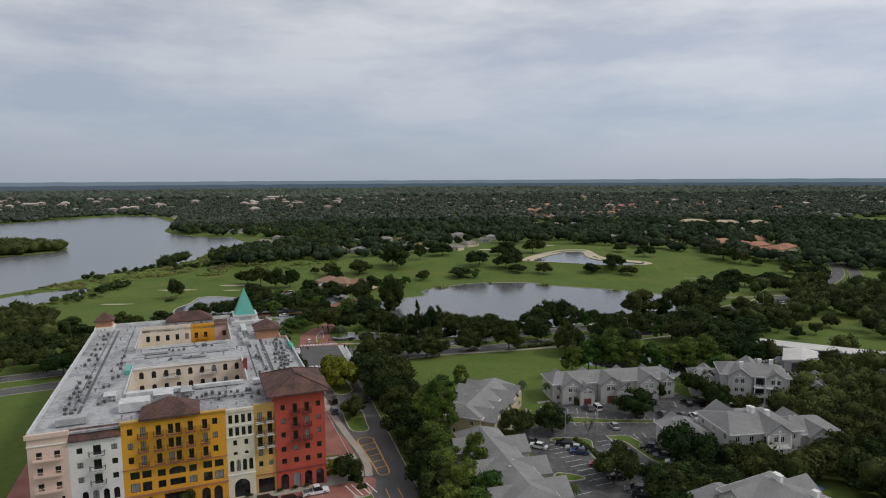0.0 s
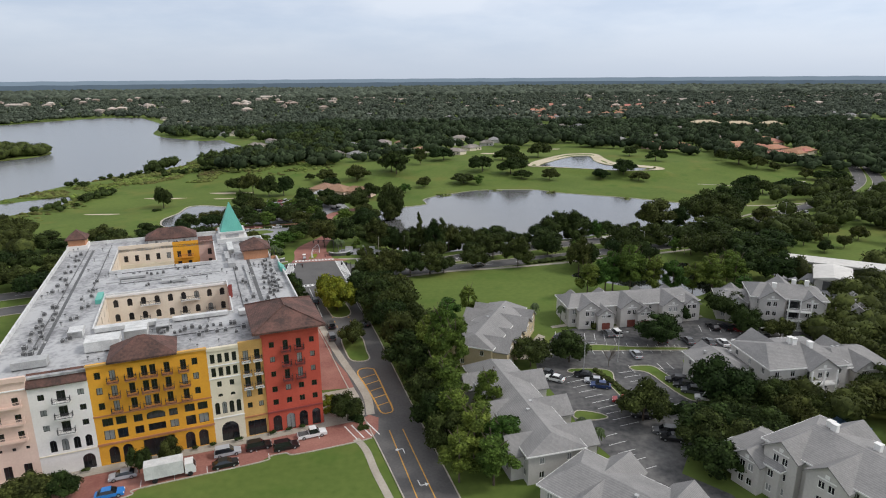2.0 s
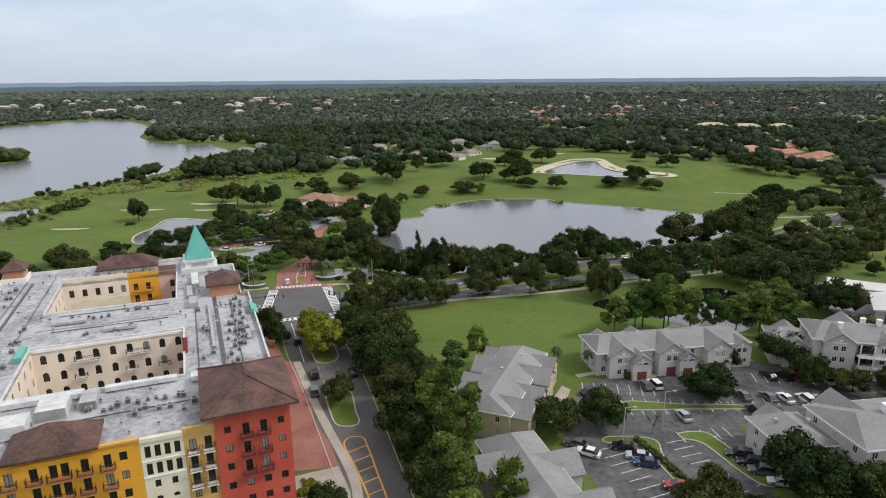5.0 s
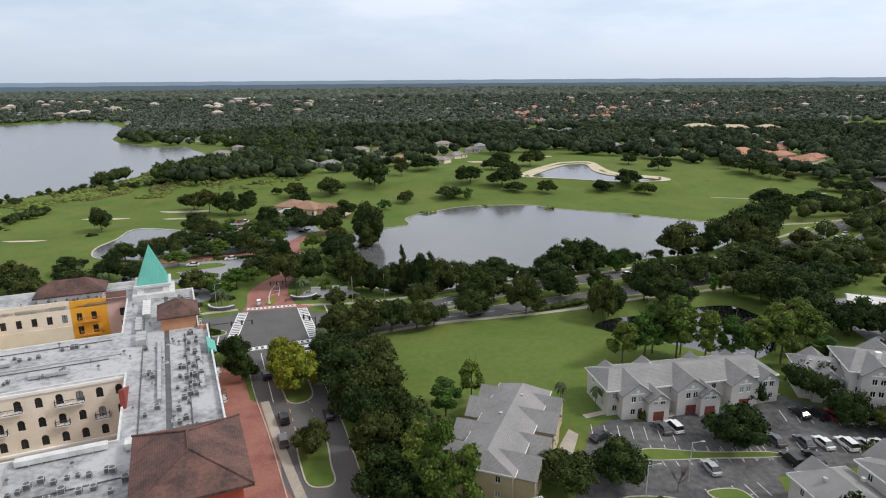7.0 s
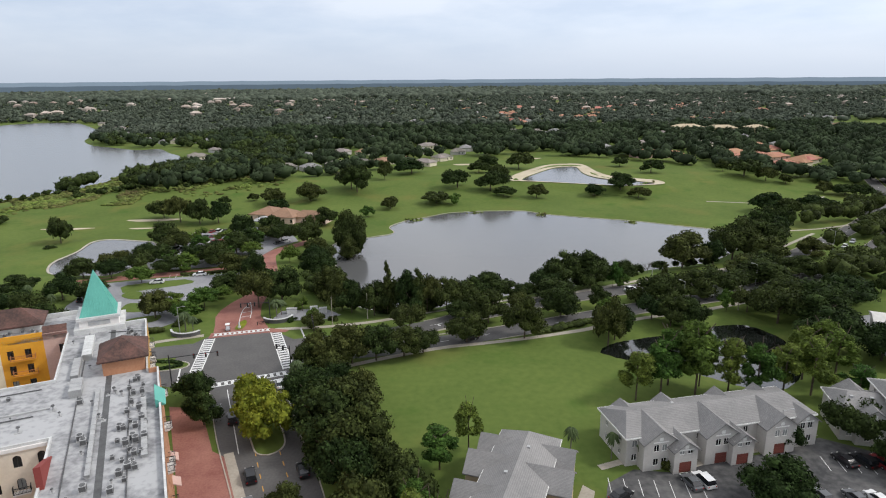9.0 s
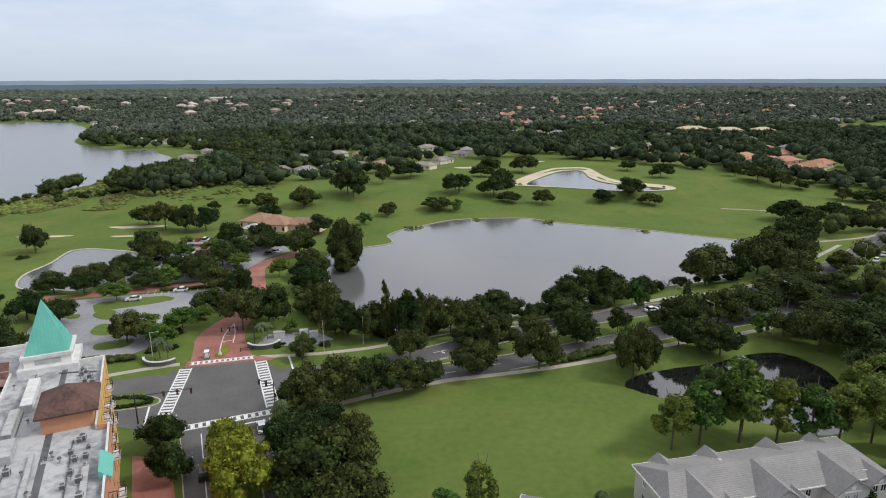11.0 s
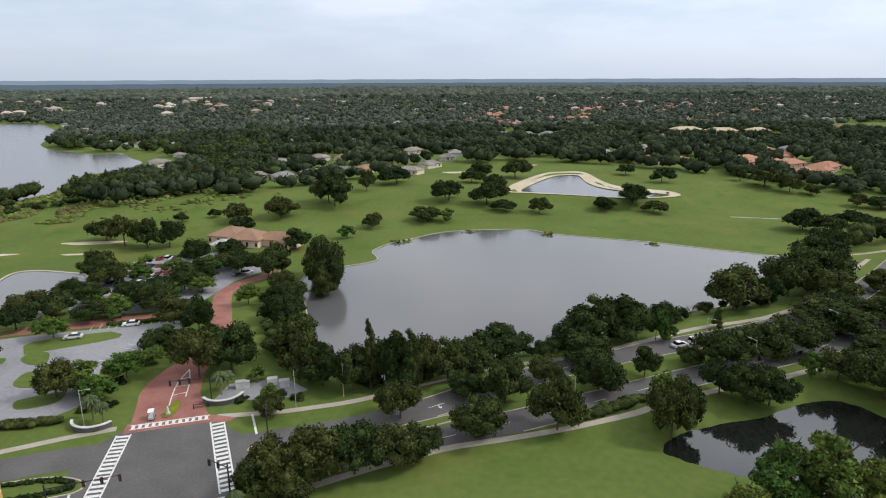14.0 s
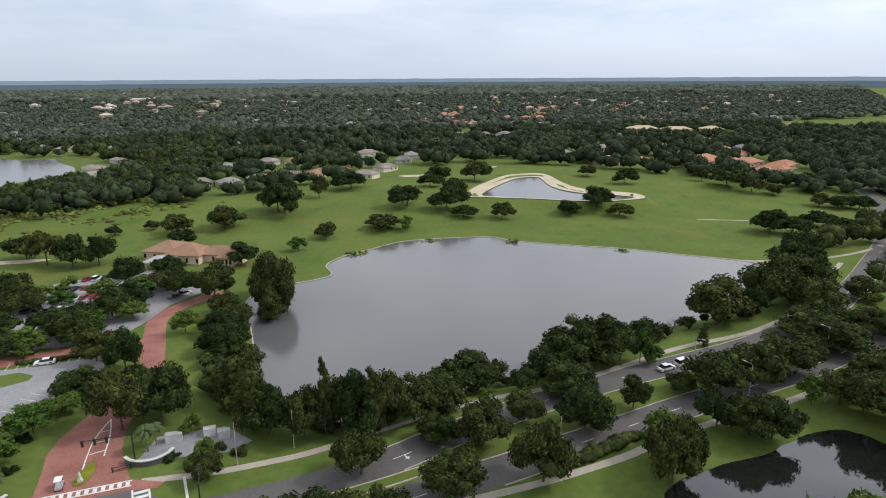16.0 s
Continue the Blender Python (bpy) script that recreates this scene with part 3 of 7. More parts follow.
walks = Shape()
strip(walks, smooth_line([(-16, 214), (-2, 219.5), (12, 224), (25, 226), (38, 228.3), (52, 232), (61, 235.5), (73, 239), (97, 244.5), (117, 251.3), (140, 262)]), -0.9, 0.9, 0.05)
strip(walks, smooth_line([(-34, 241.5), (-22, 241.8), (-15, 242.7), (-4, 245), (12, 251.5), (23, 255.6), (38, 258.8), (50, 260.5), (68, 266.6), (88, 274), (107, 278), (118, 281.7), (134, 290), (165, 314), (194, 337)]), -0.9, 0.9, 0.05)
strip(walks, smooth_line([(-53, 239), (-62, 236.5), (-72, 233), (-95, 226)]), -0.9, 0.9, 0.05)
strip(walks, smooth_line([(-3.6, 181), (-8, 190), (-12, 200)]), -1.0, 1.0, 0.05)
strip(walks, smooth_line([(160, 352), (181, 344.5), (215, 350), (260, 372)]), -1.0, 1.0, 0.05)
strip(walks, smooth_line([(185, 420), (230, 408), (262, 425)]), -0.8, 0.8, 0.05)
strip(walks, smooth_line([(-13.6, 113.4), (-12.2, 111.4), (-10.8, 108.4), (-9.0, 102.8), (-6.2, 95.5), (-3.6, 88)]), -0.7, 0.7, 0.07)
strip(walks, smooth_line([fp(5.6, -2.4), fp(-20, -2.4), fp(-40, -2.4), fp(-58, -2.4), fp(-75, -2.4)]), 0.0, 2.6, 0.075)
patch(walks, [fp(0.2, -2.4), fp(5.6, -2.4), fp(8.6, -0.6), fp(9.6, 4), fp(9.4, 12.2), fp(0.2, 12.2)], 0.07)
strip(walks, smooth_line([fp(9.8, -1), fp(11.0, 6), fp(11.0, 14), fp(10.4, 24), fp(9.8, 40), fp(9.6, 60)]), -0.9, 0.9, 0.07)
setting("pavement", walks, M["concrete"], "pale concrete footpaths", "pavement")

kerbs = Shape()
kerb_line(kerbs, STREET_L, -0.15)
kerb_line(kerbs, STREET_R[:-6], 0.15)
for line in (NORTH_BLVD, SOUTH_BLVD):
    for side in (-4.05, 4.05):
        kerb_line(kerbs, line[:24], side)
        kerb_line(kerbs, line[48:], side)
ISLANDS = [smooth_loop([(-36.2, 204), (-34.2, 208.4), (-31.6, 208.4), (-29.8, 205), (-25.6, 193), (-22.6, 184), (-22.7, 180.4), (-24.8, 178.6), (-27.2, 179.4), (-29, 183.5), (-33, 194)], 4),
           smooth_loop([(-22.6, 162.6), (-20.2, 164.8), (-17.2, 163.6), (-15.2, 155), (-14, 150.3), (-15.4, 148.6), (-18.4, 149.2), (-20.4, 154)], 4),
           smooth_loop([(-95, 214.2), (-80, 219), (-68, 222.2), (-58, 223.4), (-52.2, 221.4), (-52, 218.8), (-56, 217.4), (-68, 215.4), (-80, 212.4), (-95, 208.8)], 4),
           smooth_loop([(-24, 229.3), (-18, 228.9), (-10, 229.8), (0, 232), (8, 234.2), (15, 236.2), (20, 235.8), (8, 231.5), (-8, 227.7), (-20, 226.3), (-25, 227.2)], 4)]
isl = Shape()
for loop in ISLANDS:
    kerb_line(kerbs, loop, 0.0, 0.3, 0.2, True)
    patch(isl, [tuple(p) for p in loop], 0.12)
setting("island_grass", isl, M["grass"], "kerbed traffic islands planted with grass", "grass")
kerb_line(kerbs, smooth_line([fp(7.6, -9.8), fp(4, -10.0), fp(-7, -9.8), fp(-9, -8.6), fp(-12, -8.6), fp(-14, -9.8), fp(-34, -9.8), fp(-36, -11.4), fp(-50, -12.8), fp(-75, -14)]), 0)
setting("kerb", kerbs, M["kerb"], "pale concrete kerbs", "kerb")

sand = Shape()
_k = len(SAND_POND)
sand.add([(x, y, max(ground_z(x, y), 2.6) + 0.3) for x, y in SAND_RING] + [(x, y, 2.95) for x, y in SAND_POND], [(i, (i + 1) % _k, _k + (i + 1) % _k, _k + i) for i in range(_k)])
for cx, cy, rx, ry in ((60, 560, 9, 5), (-124, 406, 13, 3.6), (-123, 387, 6, 1.7), (-160, 390, 12, 2.2), (-175, 342, 9, 2), (120, 590, 7, 4)):
    patch(sand, [(cx + rx * math.cos(a) * (1 + 0.2 * math.sin(3 * a)), cy + ry * math.sin(a) * (1 + 0.2 * math.cos(2 * a))) for a in np.linspace(0, 2 * math.pi, 24, endpoint=False)], 0.1)
banks = Shape()
for _loop, _w in ((LAKE, 0.22), (CLUB_POND, 0.4)):
    strip(banks, _loop, -_w, _w, 0.16, True)
setting("bank_edge", banks, M["kerb"], "pale worn edge along the water", "bank")
setting("sand", sand, M["sand"], "pale sand of bunkers and a pond's bank", "sand")

# backdrop rings of distant land at the horizon, haze painted in as blue glow
_n = 360
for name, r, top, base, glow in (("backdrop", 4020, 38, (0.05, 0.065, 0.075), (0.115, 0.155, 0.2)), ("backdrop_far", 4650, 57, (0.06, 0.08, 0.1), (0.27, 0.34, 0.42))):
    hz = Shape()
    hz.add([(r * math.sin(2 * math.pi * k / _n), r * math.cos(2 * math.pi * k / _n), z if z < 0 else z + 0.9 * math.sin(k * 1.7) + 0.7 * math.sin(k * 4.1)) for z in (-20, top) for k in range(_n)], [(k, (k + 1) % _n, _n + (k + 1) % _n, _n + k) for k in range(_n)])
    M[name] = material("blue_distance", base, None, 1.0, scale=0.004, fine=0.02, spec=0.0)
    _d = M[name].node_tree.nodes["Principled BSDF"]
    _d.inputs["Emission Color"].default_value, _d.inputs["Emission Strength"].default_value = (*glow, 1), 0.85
    setting(name, hz, M[name], "low line of far woods at the horizon, painted haze blue and glowing", "backdrop")


# ---- trees ----
rng = np.random.default_rng(7)


def ico():
    bm = bmesh.new()
    bmesh.ops.create_icosphere(bm, subdivisions=1, radius=1.0)
    v = np.array([p.co[:] for p in bm.verts])
    f = np.array([[p.index for p in q.verts] for q in bm.faces])
    bm.free()
    return v, f


ICO_V, ICO_F = ico()


def leaf_cards(centres, radii, count, size, flat=0.75):
    """Leaf sprays: small three-cornered cards over the surface of many overlapping clumps."""
    n = count
    which = rng.choice(len(centres), n, p=radii ** 2 / (radii ** 2).sum())
    d = rng.normal(size=(n, 3))
    d[:, 2] = np.abs(d[:, 2]) * 0.95 - 0.3
    d /= np.linalg.norm(d, axis=1)[:, None]
    pos = centres[which] + d * radii[which][:, None] * (0.7 + 0.5 * rng.random((n, 1))) * np.array([1, 1, flat])
    nrm = d + rng.normal(size=(n, 3)) * 0.55
    nrm /= np.linalg.norm(nrm, axis=1)[:, None]
    t = np.cross(nrm, rng.normal(size=(n, 3)))
    t /= np.linalg.norm(t, axis=1)[:, None] + 1e-9
    b = np.cross(nrm, t)
    s = size * (0.5 + rng.random((n, 1)))
    v = np.stack([pos - t * s - nrm * s * 0.2, pos + t * s * 0.6 - b * s * 0.8, pos + t * s * 0.7 + b * s * 0.8 - nrm * s * 0.3], 1).reshape(-1, 3)
    f = np.arange(n * 3).reshape(n, 3)
    return v, f


def cores(centres, radii, scale=0.8, flat=0.75):
    """The dark inside of the clumps: rough low-poly bodies just under the leaves."""
    n = len(centres)
    jit = 1 + 0.18 * rng.normal(size=(n, len(ICO_V), 1))
    v = centres[:, None, :] + ICO_V[None] * jit * radii[:, None, None] * scale * np.array([1, 1, flat])
    f = ICO_F[None] + (np.arange(n) * len(ICO_V))[:, None, None]
    return v.reshape(-1, 3), f.reshape(-1, 3)


def crown_mesh(name, centres, radii, count, size, mat, flat=0.75):
    lv, lf = leaf_cards(centres, radii, count, size, flat)
    cv, cf = cores(centres, radii, 0.76, flat)
    tri = np.concatenate([cf, lf + len(cv)])
    return np_mesh(name, np.concatenate([cv, lv]), tri, mat)


def trunk_shape(h, r, limbs, spread, seed):
    s, rr = Shape(), random.Random(seed)
    s.limb((0, 0, -0.4), (rr.uniform(-.02, .02), rr.uniform(-.02, .02), h), r, r * 0.6)
    for k in range(limbs):
        a = 2 * math.pi * (k + rr.random() * 0.5) / max(limbs, 1)
        z0 = h * rr.uniform(0.75, 1.0)
        s.limb((0, 0, z0), (spread * math.cos(a), spread * math.sin(a), h + rr.uniform(0.14, 0.3)), r * 0.5, r * 0.2, 5)
    return s


def oak_clumps(n, seed):
    g = np.random.default_rng(seed)
    a, q = g.random(n) * 2 * math.pi, np.sqrt(g.random(n))
    lean = g.normal(size=2) * 0.08
    zc = 0.2 + 0.14 * g.random(n) + 0.5 * (1 - 0.62 * q ** 2) * g.random(n) ** 0.7
    rad = 0.2 + 0.17 * g.random(n)
    wide = 0.78 + 0.22 * g.random(n)
    c = np.stack([np.cos(a) * q * wide * 0.84 + lean[0], np.sin(a) * q * wide * 0.84 + lean[1], zc], 1)
    return c, rad


# Every kind is built once, with a crown radius of 1 and the height below, and copied.
KINDS = {}
ASPECT = {"oak": 1.9, "golf": 1.5, "pine": 2.8, "cypress": 3.4, "yellow": 1.9, "light": 2.3, "shrub": 1.2, "garden": 1.2, "palm": 1.0, "bare": 1.0}


def tree_kind(key, label, clumps, radii, leaves, leaf, mat, trunk, bark="bark", flat=0.75, name="tree"):
    tall = ASPECT[key]
    holder = thing(name, pose(0, 0, -500), label, "tree")
    trunk.v = [(x, y, z * tall) for x, y, z in trunk.v]
    part("trunk", trunk, M[bark], holder)
    part("crown", crown_mesh("crown", clumps * np.array([1, 1, tall]), radii, leaves, leaf, M[mat], min(flat * tall, 1.0)), None, holder)
    KINDS.setdefault(key, []).append(holder)


for k in range(4):
    c, r = oak_clumps(30, 10 + k)
    tree_kind("oak", "broad dark green live oak on grass", c, r, 6400, 0.045, "leaf", trunk_shape(0.34, 0.05, 5, 0.5, k), flat=0.5)
for k in range(3):
    c, r = oak_clumps(24, 30 + k)
    tree_kind("golf", "rounded dark oak on the golf course grass", c, r, 3200, 0.06, "leaf", trunk_shape(0.36, 0.05, 4, 0.5, 7 + k), flat=0.5)
for k in range(3):
    g = np.random.default_rng(50 + k)
    z = np.linspace(0.38, 0.95, 22)
    a = g.random(22) * 6.28
    q = (0.62 * (1 - ((z - 0.55) / 0.5) ** 2)).clip(0.08, 1) * g.uniform(0.4, 1.1, 22)
    c = np.stack([np.cos(a) * q, np.sin(a) * q, z], 1)
    tree_kind("pine", "tall slender pine with loose bright clumps", c, 0.16 + 0.14 * g.random(22), 4600, 0.048, "leaf_pine", trunk_shape(0.85, 0.045, 4, 0.4, 20 + k), flat=0.42)
for k in range(2):
    g = np.random.default_rng(70 + k)
    z = np.linspace(0.12, 0.93, 26)
    a = g.random(26) * 6.28
    q = np.sqrt(1.02 - z) * g.uniform(0.3, 0.75, 26)
    c = np.stack([np.cos(a) * q, np.sin(a) * q, z], 1)
    tree_kind("cypress", "narrow dense cypress by the water", c, 0.26 * np.sqrt(1.1 - z) + 0.09, 4600, 0.046, "leaf", trunk_shape(0.6, 0.05, 0, 0.1, 30 + k), flat=0.4)
c, r = oak_clumps(30, 91)
tree_kind("yellow", "yellow-green tree on the traffic island", c, r, 4400, 0.05, "leaf_yellow", trunk_shape(0.34, 0.04, 5, 0.5, 41), flat=0.5)
for k in range(2):
    c, r = oak_clumps(20, 95 + k)
    tree_kind("light", "light green young tree with an open crown", c, r * 0.9, 2400, 0.06, "leaf_light", trunk_shape(0.42, 0.035, 5, 0.5, 43 + k), flat=0.6)
c, r = oak_clumps(16, 99)
c[:, 2] -= 0.22
tree_kind("shrub", "round clipped shrub on grass", c, r * 1.1, 1500, 0.07, "leaf", trunk_shape(0.2, 0.03, 0, 0.2, 44), flat=0.7, name="shrub")
tree_kind("garden", "bright yellow-green garden shrub beside the hotel", c, r * 1.1, 1500, 0.07, "leaf_yellow", trunk_shape(0.2, 0.03, 0, 0.2, 45), flat=0.7, name="shrub")


def palm_kind(seed):
    rr = random.Random(seed)
    s, fr = Shape(), Shape()
    s.limb((0, 0, -0.3), (0.03, 0, 0.8), 0.075, 0.06, 7)
    for k in range(52):
        a, el = rr.uniform(0, 6.28), rr.uniform(-0.5, 1.2)
        d = Vector((math.cos(a), math.sin(a), 0))
        side = Vector((-d.y, d.x, 0))
        p, w = Vector((0.03, 0, 0.82)), 0.05
        pts = []
        for j in range(5):
            t = j / 4
            q = p + d * t * math.cos(el) * 0.95 + Vector((0, 0, 1)) * 0.24 * (t * math.sin(el) - 0.9 * t * t)
            ww = 0.16 * math.sin(math.pi * (0.12 + 0.86 * t)) + 0.01
            pts += [q - side * ww - Vector((0, 0, ww * 0.2)), q + Vector((0, 0, 0.015)), q + side * ww - Vector((0, 0, ww * 0.2))]
        fr.add(pts, [(j * 3 + i, j * 3 + i + 1, j * 3 + i + 4, j * 3 + i + 3) for j in range(4) for i in range(2)])
    holder = thing("palm_tree", pose(0, 0, -500), "cabbage palm with a round head of fronds", "palm")
    part("trunk", s, M["bark_grey"], holder)
    part("crown", fr, M["leaf_palm"], holder)
    KINDS.setdefault("palm", []).append(holder)


palm_kind(1), palm_kind(2)


def bare_kind(seed):
    rr = random.Random(seed)
    s = Shape()
    s.limb((0, 0, -0.1), (0, 0, 0.4), 0.05, 0.035)
    for k in range(9):
        a, z = rr.uniform(0, 6.28), rr.uniform(0.25, 0.4)
        e = Vector((math.cos(a) * rr.uniform(.3, .6), math.sin(a) * rr.uniform(.3, .6), rr.uniform(0.6, 0.8)))
        s.limb((0, 0, z), e, 0.025, 0.014, 4)
        for j in range(7):
            b = rr.uniform(0, 6.28)
            s.limb(e * rr.uniform(0.6, 1.0), e + Vector((math.cos(b) * 0.3, math.sin(b) * 0.3, rr.uniform(0.05, 0.25))), 0.01, 0.004, 3)
    holder = thing("bare_tree", pose(0, 0, -500), "small leafless grey tree", "tree")
    part("branch", s, M["bark_grey"], holder)
    KINDS.setdefault("bare", []).append(holder)


bare_kind(3)
placed = []


def plant(rows, key, group):
    """Rows of x, y, height, crown radius."""
    for x, y, h, r in rows:
        pick = KINDS[key][len(placed) % len(KINDS[key])]
        a = rng.random() * 360
        r *= {"palm": 0.72, "shrub": 1.0, "bare": 1.0, "cypress": 1.0}.get(key, 1.12)
        h *= 1.16 if key in ("oak", "golf", "yellow") else 1.0
        m = pose(x, y, ground_z(x, y) - 0.1, 0, 0, a) @ Matrix.Diagonal((r, r * rng.uniform(0.88, 1.12), h / ASPECT[key], 1))
        ob = copy_thing(pick, m)
        tagged(ob, group=group)
        placed.append((x, y, r))


plant([(27, 431, 7.4, 8.6), (69, 444, 6.7, 5.9), (88, 439, 8.5, 5.6), (63, 457, 12.6, 9.1), (43, 466, 12.5, 9.1), (124, 440, 7.4, 6.6), (142, 445, 10.9, 8.1), (149, 433, 7.1, 6.3), (0, 421, 7.4, 5.9),
       (174, 533, 7.6, 5.6), (184, 499, 10.2, 6.9), (-47, 443, 10.9, 8.2), (-67, 438, 9.8, 7.0), (-62, 415, 8.7, 5.7), (-80, 446, 4.9, 3.0), (-95, 440, 4.8, 2.9), (-20, 460, 17.5, 9.5), (-24, 468, 16, 8.5),
       (-3, 493, 13.4, 5.5), (16, 517, 11.2, 10.0), (203, 389, 11.3, 8.5), (231, 395, 7.5, 6.9)], "golf", "golf course trees")
plant([(233, 380, 8.0, 6.8), (258, 458, 6.7, 4.8), (242, 480, 12.1, 10), (249, 466, 10.1, 5.6), (237, 499, 9.0, 4.8), (267, 433, 7.9, 5.4), (277, 428, 7.2, 6.9), (284, 424, 7.7, 6.9), (-120, 410, 9.9, 6),
       (-108, 399, 14.1, 7.0), (-97, 394, 13.5, 7), (-88, 395, 11.8, 6.0), (64, 516, 8.7, 6.9), (74, 536, 10.2, 7.7), (96, 531, 12.6, 9.3), (71, 480, 12.2, 6.5), (-149, 361, 12.3, 6.1), (-101, 352, 9.9, 6.5),
       (210, 383, 9, 6.5), (-58, 373, 8, 5.4)], "golf", "golf course trees")
plant([(38, 426, 8.7, 4.1), (-12, 400, 7.3, 4.0)], "light", "golf course trees")
plant([(108, 288, 14.0, 8.5), (121, 290, 10.4, 4.6), (134, 300, 16.4, 8.5), (175, 337, 15.0, 7.3), (140, 288, 11.4, 8.5), (147, 303, 14.8, 9.0), (152, 312, 16, 8), (160, 318, 15, 8), (84, 285, 6.9, 5.0),
       (59, 272, 14.1, 7.2), (67, 270, 11.9, 6.6), (50, 266, 8.6, 4.9), (52, 258, 6.9, 7.0), (32, 269, 9.7, 6.5), (27, 266, 8.5, 5), (42, 260, 5.6, 3.6), (22, 257, 8.6, 5.5), (16, 253, 10.9, 5.2)], "oak", "lakeside trees")
plant([(5, 250, 13.5, 4.8), (10, 252, 12.8, 4.4), (-6, 250, 10.9, 4.8), (-13, 253, 11.0, 4.8), (-16, 256, 11.1, 4.2), (1, 254, 12.5, 4.6), (-27, 296, 9.4, 6.3), (-22, 288, 7.1, 5.4), 
       (-20, 266, 11.8, 5.2), (-42, 260, 13.1, 6.3), (-35, 262, 12.6, 5.8), (-40, 268, 11, 5), (-55, 277, 6.9, 5.2), (-27, 318, 7.0, 4.8), (-30, 308, 8.5, 5), (-31, 328, 8, 4.5),
       (-49, 288, 10.6, 4.4)], "oak", "trees by the gate drive")
plant([(-2, 250, 17.5, 2.4), (7, 249, 15, 3.2)], "cypress", "lakeside trees")
plant([(-18, 340, 21, 5.6), (-16, 331, 17.7, 5.4), (-21, 346, 15, 4.5), (-17.5, 324, 11, 4.2), (-19, 334, 19, 5)], "oak", "lakeside trees")
plant([(95, 274, 6.4, 2.2)], "cypress", "lakeside trees")
plant([(74, 268, 10.0, 2.9), (77, 266, 5.9, 2.7), (-40, 312, 8.4, 3.7), (-24, 245, 5.8, 2.4), (100, 242, 8.6, 2.5), (115, 248, 5.6, 3.2), (58, 232, 11.7, 3.4), (33, 261, 2.8, 1.3), (64, 235, 7.3, 3.4), (-28, 255.5, 5.5, 2.2)], "light", "young trees")
plant([(94, 287, 4.2, 2.6), (122, 296, 8, 3), (45, 143, 5.5, 2.4)], "bare", "bare trees")
plant([(27, 240, 10.1, 4.9), (19, 227, 9.3, 5.2), (35, 228, 11.8, 5.4), (38, 248, 6.4, 4.2), (49, 243, 9.4, 5.5), (62, 248, 8.1, 3.2), (76, 253, 4.8, 3.5), (4, 236, 9.0, 4.4), (19, 244, 5.9, 3.9),
       (83, 249, 11.1, 7.0), (94, 253, 10.1, 6.6), (106, 257, 9.6, 7.0), (125, 266, 9.2, 8.6), (125, 274, 8.0, 7.6), (144, 273, 7.4, 7.1), (75, 238, 8.1, 4.4), (79, 234, 9.8, 4.9), (84, 233.5, 9.3, 5), (57, 224, 13.6, 5.0), (60, 227, 11, 4.5)], "oak", "boulevard trees")
plant([(148, 247, 6.5, 3.2), (158, 252, 7, 3.4), (166, 257, 6, 3.0), (172, 247, 6, 3.0), (160, 241, 5.5, 2.8), (186, 259, 7, 3.6), (146, 256, 7, 4.0), (176, 264, 7, 3.6)], "oak", "lawn trees by the sheds")
plant([(120, 244, 9.6, 8.0), (133, 279, 8, 6), (165, 296, 7.5, 6), (-18, 216, 10.0, 4.8), (-11, 217, 10.6, 5.4), (-5, 218, 10.3, 5.6), (2, 220, 8.2, 4.8), (7, 221.5, 7.3, 3.6), (-15, 209, 6.9, 3.4), (-21, 213, 8.5, 4.0),
       (-23, 240, 5.5, 3.3), (110, 232, 12, 7), (118, 226, 12, 8), (112, 212, 12, 8), (120, 205, 11, 7), (106, 241, 8, 5), (127, 238, 10, 8), (140, 245, 9, 8)], "oak", "boulevard trees")
plant([(52, 192, 11.3, 4.6), (58, 193, 13.4, 5.0), (66, 193, 16.6, 5.8), (73, 192, 13.1, 5.0), (79, 191, 12.4, 5.4), (86, 192, 12, 5), (92, 191, 12.8, 5.7), (62, 198, 13.8, 5.4), (69, 197, 14.3, 4.3),
       (102, 197, 11.9, 5.5), (96, 200, 12.9, 6.0), (103, 204, 12.9, 6.1), (99, 186, 8.4, 4.8), (4, 140, 17.4, 3.9), (7, 131, 17.7, 4.2), (13, 176, 9.8, 3.4), (13, 118, 12.1, 3.4), (1, 147, 12, 4.5)], "pine", "pines by the pond")
plant([(6, 111, 10.8, 5.0), (9, 104, 11, 5), (14, 104, 9.6, 4.6), (3, 127, 11.0, 4.9), (2, 152, 11, 4.5), (7, 171, 8.0, 4.5), (5, 120, 12, 4.6), (3, 137, 12.5, 4.4), (10, 110, 9, 4.4), (12, 98, 9, 4.6), (6, 99, 9.5, 4.6)], "pine", "pines behind the apartments")
plant([(-28.5, 190, 10.5, 5.4), (-26.6, 184, 9.8, 5.2), (-30.4, 197, 8.5, 4.2)], "yellow", "island trees")
plant([(-19.4, 159.5, 6.4, 3.4), (-19, 196, 9.7, 4.8), (-15, 184, 11.3, 6.4), (-10, 187, 11.5, 6.3), (-8, 175, 11.8, 6.0), (-9, 165, 10.9, 5.4), (-6.5, 154, 11.5, 5.1), (-4.5, 144, 10.4, 5.3), (-1, 135, 9.9, 5.4),
       (1.5, 124, 10.6, 5.6), (2.5, 116, 9.5, 4.8), (1, 160, 9, 4.4), (-2, 166, 9, 4.6), (-14, 200, 8.5, 4.4), (4, 108, 9, 4), (-8, 200, 7, 3.4), (-13, 175, 9, 4.6), (-16, 120.5, 6.6, 3.0), (-17.6, 123, 5, 2.2)], "oak", "street trees")
